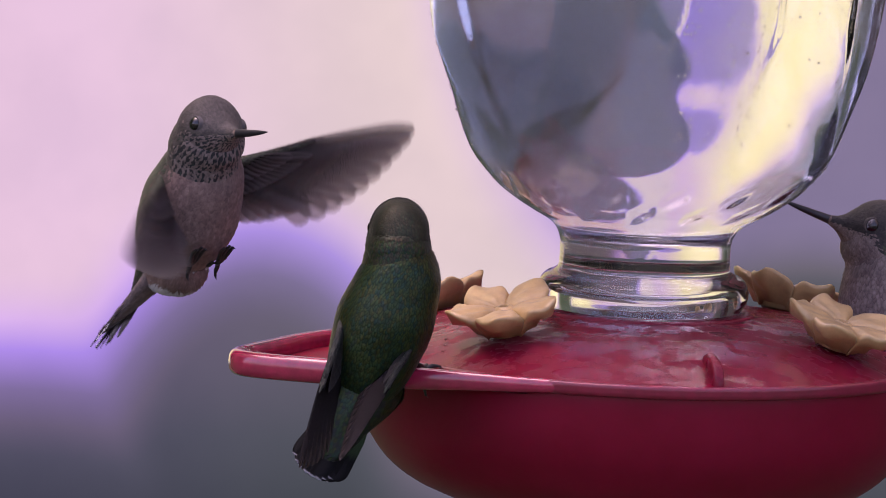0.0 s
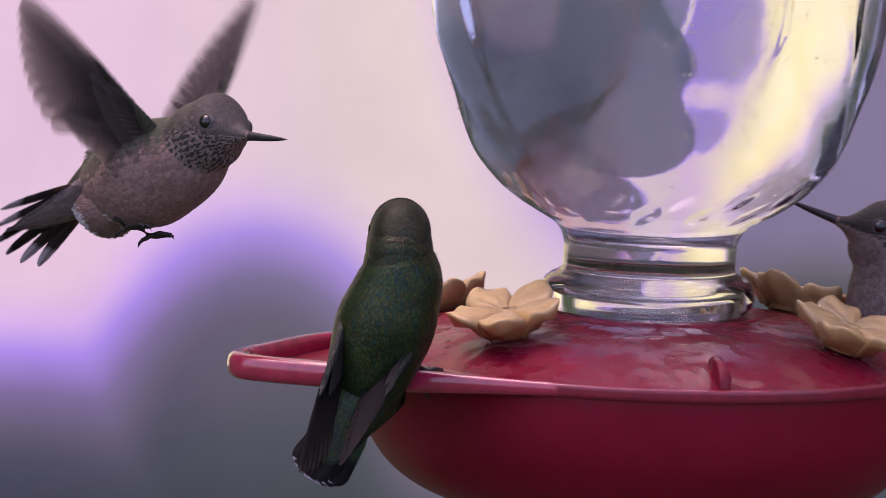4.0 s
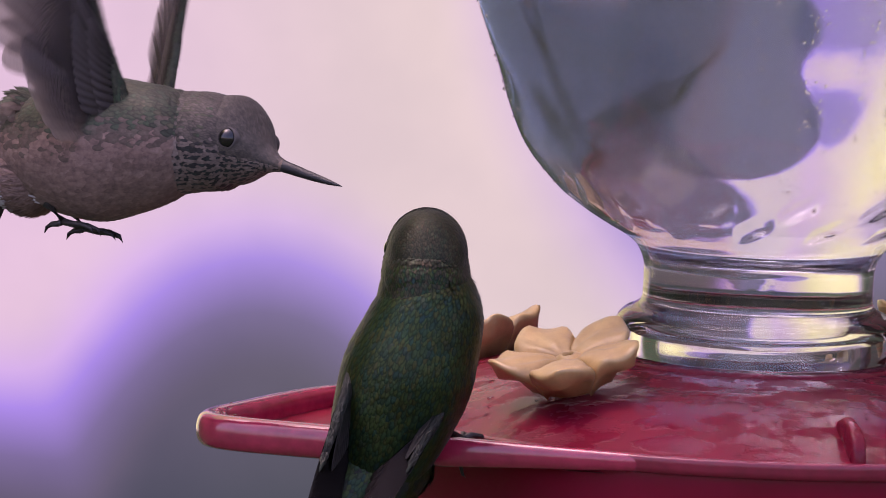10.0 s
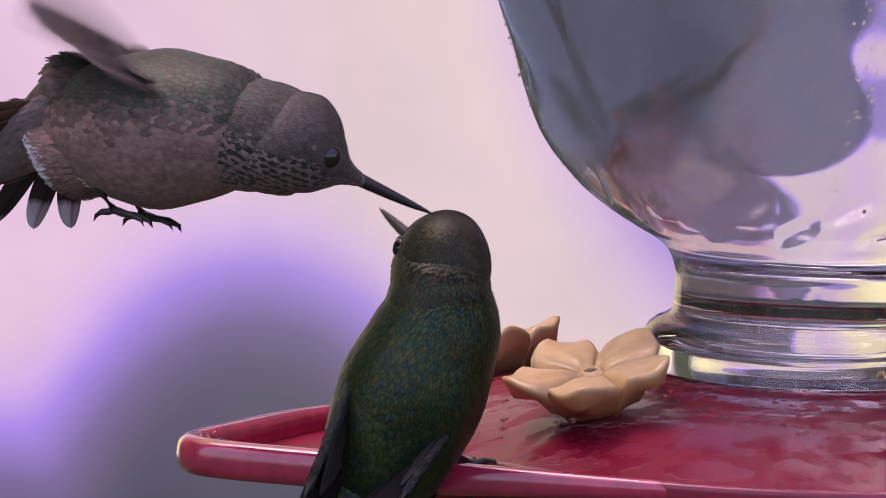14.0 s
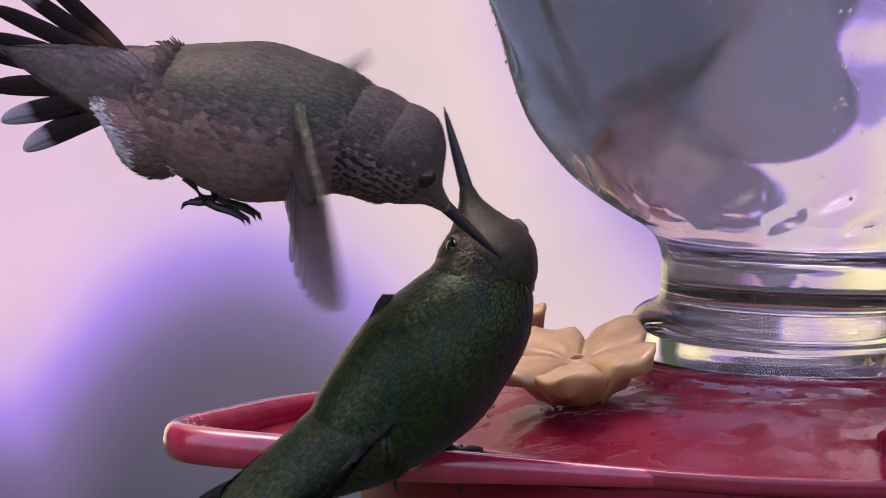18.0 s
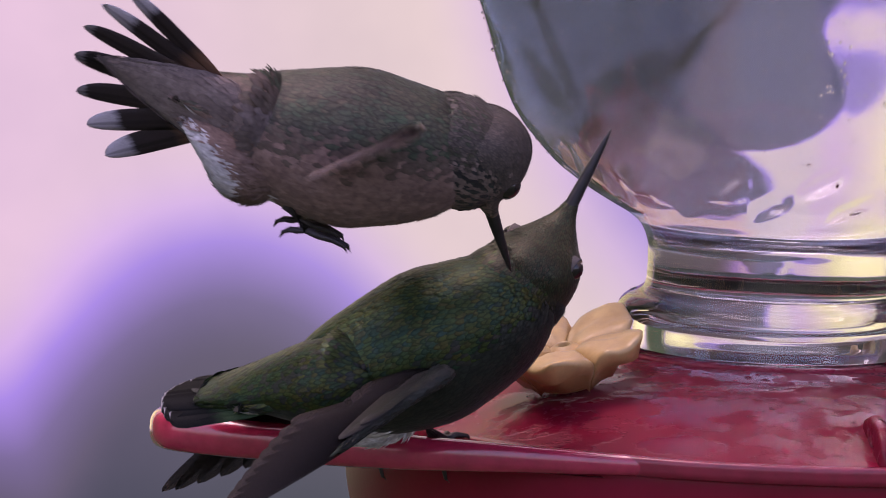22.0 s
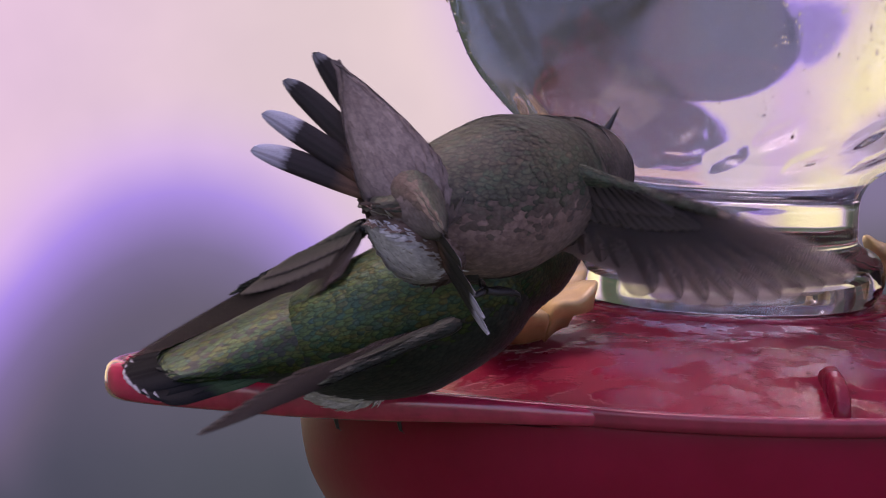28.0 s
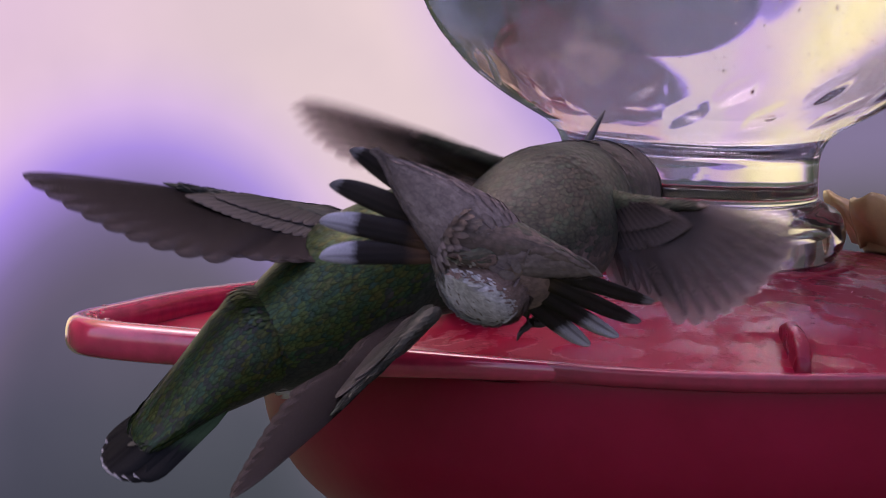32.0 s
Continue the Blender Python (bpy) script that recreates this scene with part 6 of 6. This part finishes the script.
    walk(parts_of[perch_bird, "right_wing"], (
        (0, pose(0.0064, -0.0097, -0.0003, -71.0, -42.4, -39.7)),
        (3.5, pose(0.0064, -0.0097, -0.0003, -71.0, -42.4, -39.7)),
        (5.5, pose(0.0064, -0.0097, -0.0003, -71.0, -42.4, -39.7)),
        (8, pose(0.0064, -0.0097, -0.0003, -71.0, -42.4, -39.7)),
        (10, pose(0.0064, -0.0097, -0.0003, -71.0, -42.4, -39.7)),
        (12.5, pose(0.0064, -0.0097, -0.0003, -71.0, -42.4, -39.7)),
        (13.5, pose(0.0064, -0.0097, -0.0003, -71.0, -42.4, -39.7)),
        (16.5, pose(0.0095, -0.0072, 0.0055, -21.2, -60.6, -74.6)),
        (17, pose(0.0095, -0.0072, 0.0055, -24.9, -68.8, -67.0)),
        (18, pose(0.0095, -0.0072, 0.0055, -17.3, -73.1, -71.7)),
        (18.5, pose(0.0073, -0.0093, 0.0062, -23.9, -23.7, -58.2)),
        (19, pose(0.0051, -0.0114, 0.0069, -19.2, 25.5, -50.0)),
        (20, pose(0.0103, -0.0134, 0.0039, -8.7, 6.7, -48.6)),
        (21, pose(0.0065, -0.0133, 0.0036, -7.2, 9.4, -48.3)),
        (22, pose(0.0030, -0.0138, 0.0021, -6.6, 11.8, -51.6)),
        (23, pose(0.0083, -0.0153, -0.0016, 4.3, 6.6, -82.9)),
        (24, pose(0.0076, -0.0154, -0.0018, 2.5, 9.9, -84.0)),
        (25, pose(0.0055, -0.0134, 0.0022, 5.1, -1.5, -82.6)),
        (27.5, pose(0.0086, -0.0119, 0.0057, 6.0, -9.3, -70.4)),
        (28, pose(0.0090, -0.0125, 0.0050, -13.7, -18.7, -52.0)),
        (29, pose(0.0095, -0.0137, 0.0039, -23.9, -1.4, -45.4)),
        (30, pose(0.0109, -0.0154, 0.0021, -22.3, -18.8, -42.8)),
        (31, pose(0.0076, -0.0145, 0.0030, -13.7, -23.3, -47.4)),
        (32, pose(0.0107, -0.0165, 0.0005, -13.0, -2.5, -53.3)),
    ))
    walk(parts_of[perch_bird, "left_tail"], (
        (0, pose(-0.0190, 0.0000, 0.0015, -3.7, 37.4, -16.7)),
        (3.5, pose(-0.0190, 0.0000, 0.0015, -3.7, 37.4, -16.7)),
        (5.5, pose(-0.0190, 0.0000, 0.0015, -3.7, 37.4, -16.7)),
        (8, pose(-0.0190, 0.0000, 0.0015, -3.7, 37.4, -16.7)),
        (10, pose(-0.0190, 0.0000, 0.0015, -3.7, 37.4, -16.7)),
        (12.5, pose(-0.0190, 0.0000, 0.0015, -3.7, 37.4, -16.7)),
        (13.5, pose(-0.0190, 0.0000, 0.0015, -3.7, 37.4, -16.7)),
        (16.5, pose(-0.0190, 0.0000, 0.0015, -5.1, 1.4, -7.7)),
        (18, pose(-0.0190, 0.0000, 0.0015, -4.8, 7.1, -11.5)),
        (19, pose(-0.0190, 0.0000, 0.0015, 1.4, 5.1, -4.7)),
        (20, pose(-0.0190, 0.0000, 0.0015, 1.0, 10.1, 17.2)),
        (21, pose(-0.0190, 0.0000, 0.0015, -3.3, -5.1, -22.8)),
        (22, pose(-0.0190, 0.0000, 0.0015, -3.3, -3.0, -30.6)),
        (23, pose(-0.0190, 0.0000, 0.0015, 8.1, 25.7, 14.6)),
        (24, pose(-0.0190, 0.0000, 0.0015, 5.8, 23.8, 11.6)),
        (25, pose(-0.0190, 0.0000, 0.0015, 0.1, 9.5, -4.9)),
        (27.5, pose(-0.0190, 0.0000, 0.0015, -4.1, 4.5, -3.0)),
        (28, pose(-0.0202, 0.0000, 0.0015, 1.8, 12.0, 14.4)),
        (29, pose(-0.0213, 0.0000, 0.0015, -0.0, 0.7, -0.6)),
        (30, pose(-0.0225, 0.0000, 0.0015, 4.5, -7.0, -13.9)),
        (31, pose(-0.0225, 0.0000, 0.0015, 3.7, 0.3, -4.3)),
        (32, pose(-0.0225, 0.0000, 0.0015, 5.6, -6.4, 5.2)),
    ))
    walk(parts_of[perch_bird, "right_tail"], (
        (0, pose(-0.0190, 0.0000, 0.0015, -3.7, 37.4, -16.7)),
        (3.5, pose(-0.0190, 0.0000, 0.0015, -3.7, 37.4, -16.7)),
        (5.5, pose(-0.0190, 0.0000, 0.0015, -3.7, 37.4, -16.7)),
        (8, pose(-0.0190, 0.0000, 0.0015, -3.7, 37.4, -16.7)),
        (10, pose(-0.0190, 0.0000, 0.0015, -3.7, 37.4, -16.7)),
        (12.5, pose(-0.0190, 0.0000, 0.0015, -3.7, 37.4, -16.7)),
        (13.5, pose(-0.0190, 0.0000, 0.0015, -3.7, 37.4, -16.7)),
        (16.5, pose(-0.0190, 0.0000, 0.0015, -5.1, 1.4, -7.7)),
        (18, pose(-0.0190, 0.0000, 0.0015, -4.8, 7.1, -11.5)),
        (19, pose(-0.0190, 0.0000, 0.0015, 1.4, 5.1, -4.7)),
        (20, pose(-0.0190, 0.0000, 0.0015, 1.0, 10.1, 17.2)),
        (21, pose(-0.0190, 0.0000, 0.0015, -3.3, -5.1, -22.8)),
        (22, pose(-0.0190, 0.0000, 0.0015, -3.3, -3.0, -30.6)),
        (23, pose(-0.0190, 0.0000, 0.0015, 8.1, 25.7, 14.6)),
        (24, pose(-0.0190, 0.0000, 0.0015, 5.8, 23.8, 11.6)),
        (25, pose(-0.0190, 0.0000, 0.0015, 0.1, 9.5, -4.9)),
        (27.5, pose(-0.0190, 0.0000, 0.0015, -4.1, 4.5, -3.0)),
        (28, pose(-0.0202, 0.0000, 0.0015, 1.8, 12.0, 14.4)),
        (29, pose(-0.0213, 0.0000, 0.0015, -0.0, 0.7, -0.6)),
        (30, pose(-0.0225, 0.0000, 0.0015, 4.5, -7.0, -13.9)),
        (31, pose(-0.0225, 0.0000, 0.0015, 3.7, 0.3, -4.3)),
        (32, pose(-0.0225, 0.0000, 0.0015, 5.6, -6.4, 5.2)),
    ))
    walk(parts_of[perch_bird, "right_foot"], (
        (0, pose(-0.0078, -0.0156, -0.0147, -85.6, -2.8, -72.5)),
        (3.5, pose(-0.0078, -0.0156, -0.0147, -85.6, -2.8, -72.5)),
        (5.5, pose(-0.0078, -0.0156, -0.0147, -85.7, -2.9, -72.5)),
        (8, pose(-0.0079, -0.0156, -0.0147, -85.7, -2.9, -72.5)),
        (10, pose(-0.0079, -0.0156, -0.0147, -85.7, -2.9, -72.6)),
        (12.5, pose(-0.0079, -0.0155, -0.0146, -85.8, -3.0, -72.6)),
        (13.3, pose(-0.0080, -0.0156, -0.0146, -85.9, -2.9, -72.6)),
        (13.5, pose(-0.0079, -0.0155, -0.0147, -85.7, -3.0, -72.6)),
        (14, pose(-0.0073, -0.0157, -0.0152, -85.1, -1.2, -69.0)),
        (14.5, pose(-0.0065, -0.0159, -0.0158, -83.6, 0.1, -65.6)),
        (16.5, pose(-0.0056, -0.0121, -0.0185, -77.2, 8.7, -55.8)),
        (17, pose(-0.0058, -0.0101, -0.0198, -72.8, 13.1, -51.4)),
        (18, pose(-0.0055, -0.0049, -0.0221, -60.2, 22.8, -42.5)),
        (19, pose(-0.0045, 0.0008, -0.0233, -43.1, 27.5, -28.9)),
        (20, pose(-0.0021, 0.0029, -0.0236, -33.4, 22.2, -17.9)),
        (21, pose(-0.0007, 0.0039, -0.0239, -29.3, 20.2, -14.3)),
        (22, pose(-0.0015, 0.0053, -0.0237, -25.5, 19.3, -12.0)),
        (23, pose(-0.0027, 0.0070, -0.0228, -21.7, 18.4, -9.8)),
        (24, pose(-0.0022, 0.0073, -0.0220, -21.4, 16.8, -8.9)),
        (25, pose(-0.0025, 0.0079, -0.0205, -21.1, 15.5, -8.2)),
        (27.5, pose(-0.0027, 0.0083, -0.0202, -27.7, 12.6, -8.6)),
        (28, pose(-0.0031, 0.0076, -0.0224, -30.3, 13.9, -10.4)),
        (29, pose(-0.0045, 0.0079, -0.0237, -35.1, 16.3, -14.2)),
        (30, pose(-0.0053, 0.0096, -0.0245, -37.0, 21.0, -19.1)),
        (31, pose(-0.0054, 0.0115, -0.0236, -37.7, 24.1, -21.9)),
        (32, pose(-0.0036, 0.0122, -0.0227, -37.7, 26.2, -23.6)),
    ))
    walk(parts_of[perch_bird, "left_foot"], (
        (0, pose(-0.0078, -0.0156, -0.0147, -85.6, -2.8, -72.5)),
        (3.5, pose(-0.0078, -0.0156, -0.0147, -85.6, -2.8, -72.5)),
        (5.5, pose(-0.0078, -0.0156, -0.0147, -85.7, -2.9, -72.5)),
        (8, pose(-0.0079, -0.0156, -0.0147, -85.7, -2.9, -72.5)),
        (10, pose(-0.0079, -0.0156, -0.0147, -85.7, -2.9, -72.6)),
        (12.5, pose(-0.0079, -0.0155, -0.0146, -85.8, -3.0, -72.6)),
        (13.3, pose(-0.0080, -0.0156, -0.0146, -85.9, -2.9, -72.6)),
        (13.5, pose(-0.0079, -0.0155, -0.0147, -85.7, -3.0, -72.6)),
        (14, pose(-0.0073, -0.0157, -0.0152, -85.1, -1.2, -69.0)),
        (14.5, pose(-0.0065, -0.0159, -0.0158, -83.6, 0.1, -65.6)),
        (16.5, pose(-0.0056, -0.0121, -0.0185, -77.2, 8.7, -55.8)),
        (17, pose(-0.0058, -0.0101, -0.0198, -72.8, 13.1, -51.4)),
        (18, pose(-0.0055, -0.0049, -0.0221, -60.2, 22.8, -42.5)),
        (19, pose(-0.0045, 0.0008, -0.0233, -43.1, 27.5, -28.9)),
        (20, pose(-0.0021, 0.0029, -0.0236, -33.4, 22.2, -17.9)),
        (21, pose(-0.0007, 0.0039, -0.0239, -29.3, 20.2, -14.3)),
        (22, pose(-0.0015, 0.0053, -0.0237, -25.5, 19.3, -12.0)),
        (23, pose(-0.0027, 0.0070, -0.0228, -21.7, 18.4, -9.8)),
        (24, pose(-0.0022, 0.0073, -0.0220, -21.4, 16.8, -8.9)),
        (25, pose(-0.0025, 0.0079, -0.0205, -21.1, 15.5, -8.2)),
        (27.5, pose(-0.0027, 0.0083, -0.0202, -27.7, 12.6, -8.6)),
        (28, pose(-0.0031, 0.0076, -0.0224, -30.3, 13.9, -10.4)),
        (29, pose(-0.0045, 0.0079, -0.0237, -35.1, 16.3, -14.2)),
        (30, pose(-0.0053, 0.0096, -0.0245, -37.0, 21.0, -19.1)),
        (31, pose(-0.0054, 0.0115, -0.0236, -37.7, 24.1, -21.9)),
        (32, pose(-0.0036, 0.0122, -0.0227, -37.7, 26.2, -23.6)),
    ))
    walk(parts_of[hover_bird, "hindneck"], (
        (0, pose(0.0241, -0.0016, 0.0031, -2.9, 13.8, -1.1)),
        (1, pose(0.0246, -0.0014, 0.0034, -2.0, 14.2, -0.4)),
        (2, pose(0.0246, -0.0021, 0.0043, -1.3, 9.8, -1.6)),
        (2.5, pose(0.0246, -0.0017, 0.0044, -0.6, 7.1, -1.1)),
        (3, pose(0.0243, -0.0020, 0.0047, 1.8, 2.2, -2.7)),
        (3.5, pose(0.0232, -0.0021, 0.0049, 3.8, -1.0, -4.9)),
        (5.5, pose(0.0221, -0.0011, 0.0043, 3.1, -2.7, -5.0)),
        (6, pose(0.0234, -0.0010, 0.0061, 4.2, -6.9, -4.4)),
        (7, pose(0.0227, -0.0003, 0.0063, 2.7, -11.0, 2.6)),
        (8, pose(0.0230, 0.0009, 0.0047, 2.1, -7.9, 4.8)),
        (9, pose(0.0243, 0.0020, 0.0035, 5.8, -2.3, -0.1)),
        (10, pose(0.0244, 0.0020, 0.0023, 2.5, 2.9, 2.2)),
        (11, pose(0.0248, 0.0023, 0.0010, 3.4, 6.0, 2.4)),
        (12, pose(0.0245, 0.0023, 0.0001, 0.1, 8.4, 6.0)),
        (13, pose(0.0239, 0.0020, 0.0006, 6.4, 10.4, 28.7)),
        (14, pose(0.0245, 0.0026, 0.0002, 6.4, 10.0, 32.8)),
        (14.5, pose(0.0245, 0.0025, 0.0001, 2.1, 9.7, 21.6)),
        (16.5, pose(0.0248, 0.0023, -0.0004, -0.5, 14.4, 18.6)),
        (17, pose(0.0248, 0.0021, -0.0004, 3.1, 14.9, 25.4)),
        (18, pose(0.0233, 0.0004, 0.0002, 4.6, 16.8, 16.2)),
        (19, pose(0.0240, -0.0001, 0.0001, 6.5, 20.7, 9.2)),
        (20, pose(0.0230, -0.0001, 0.0008, 6.2, 20.9, 11.1)),
        (21, pose(0.0218, -0.0000, 0.0013, 4.0, 21.4, 18.1)),
        (22, pose(0.0207, 0.0001, 0.0028, 4.6, 17.4, 16.9)),
        (23, pose(0.0198, 0.0006, 0.0021, 23.6, 22.4, 11.6)),
        (24, pose(0.0200, 0.0005, 0.0022, 25.8, 25.6, 13.3)),
        (25, pose(0.0199, 0.0007, 0.0031, 30.3, 25.7, 11.7)),
        (25.5, pose(0.0201, 0.0007, 0.0029, 21.6, 31.2, -1.8)),
        (27.5, pose(0.0206, 0.0004, 0.0008, 31.8, 28.0, 10.2)),
        (28, pose(0.0203, 0.0006, 0.0013, 27.5, 24.2, 6.9)),
        (29, pose(0.0211, -0.0002, 0.0010, 22.2, 24.9, 2.2)),
        (30, pose(0.0213, -0.0005, 0.0016, 19.0, 21.7, 1.3)),
        (31, pose(0.0210, -0.0002, 0.0013, 17.1, 19.5, 1.6)),
        (32, pose(0.0214, -0.0011, 0.0014, 15.7, 18.8, -3.1)),
    ))
    walk(parts_of[perch_bird, "hindneck"], (
        (0, pose(0.0219, 0.0034, 0.0005, 0.5, 43.6, 19.1)),
        (3.5, pose(0.0219, 0.0034, 0.0005, 0.5, 43.6, 19.1)),
        (5.5, pose(0.0219, 0.0034, 0.0005, 0.5, 43.7, 19.1)),
        (8, pose(0.0219, 0.0034, 0.0005, 0.5, 43.7, 19.1)),
        (10, pose(0.0218, 0.0034, 0.0005, 0.5, 43.7, 19.1)),
        (12.5, pose(0.0218, 0.0034, 0.0005, 0.5, 43.7, 19.2)),
        (13.3, pose(0.0217, 0.0033, 0.0005, 0.5, 43.7, 19.2)),
        (13.5, pose(0.0220, 0.0030, 0.0007, 3.3, 40.2, 21.0)),
        (14, pose(0.0218, 0.0033, 0.0014, 11.5, 30.5, 29.5)),
        (14.5, pose(0.0213, 0.0036, 0.0014, 9.5, 29.4, 30.7)),
        (16.5, pose(0.0205, 0.0028, 0.0019, 11.5, 22.2, 29.3)),
        (17, pose(0.0203, 0.0024, 0.0018, 22.4, -1.2, 37.0)),
        (18, pose(0.0200, 0.0031, 0.0028, 23.8, -14.5, 37.0)),
        (19, pose(0.0202, 0.0032, 0.0040, 26.3, -25.2, 33.0)),
        (20, pose(0.0199, 0.0032, 0.0047, 23.7, -30.3, 31.8)),
        (21, pose(0.0206, 0.0027, 0.0043, 21.1, -27.8, 24.2)),
        (22, pose(0.0205, 0.0024, 0.0041, 18.8, -25.9, 18.9)),
        (23, pose(0.0198, 0.0024, 0.0044, 16.0, -28.5, 18.2)),
        (24, pose(0.0202, 0.0026, 0.0051, 13.5, -30.6, 18.9)),
        (25, pose(0.0206, 0.0029, 0.0059, 13.0, -33.1, 20.1)),
        (27.5, pose(0.0219, 0.0037, 0.0064, 8.8, -32.1, 24.0)),
        (28, pose(0.0228, 0.0026, 0.0042, 8.8, -25.0, 20.4)),
        (29, pose(0.0235, 0.0008, 0.0011, 8.9, -14.6, 14.4)),
        (30, pose(0.0246, -0.0019, -0.0026, 11.1, -3.4, 5.8)),
        (31, pose(0.0247, -0.0031, -0.0045, 12.0, 1.4, 4.3)),
        (32, pose(0.0256, -0.0039, -0.0056, 12.4, 4.1, 5.2)),
    ))


motions()
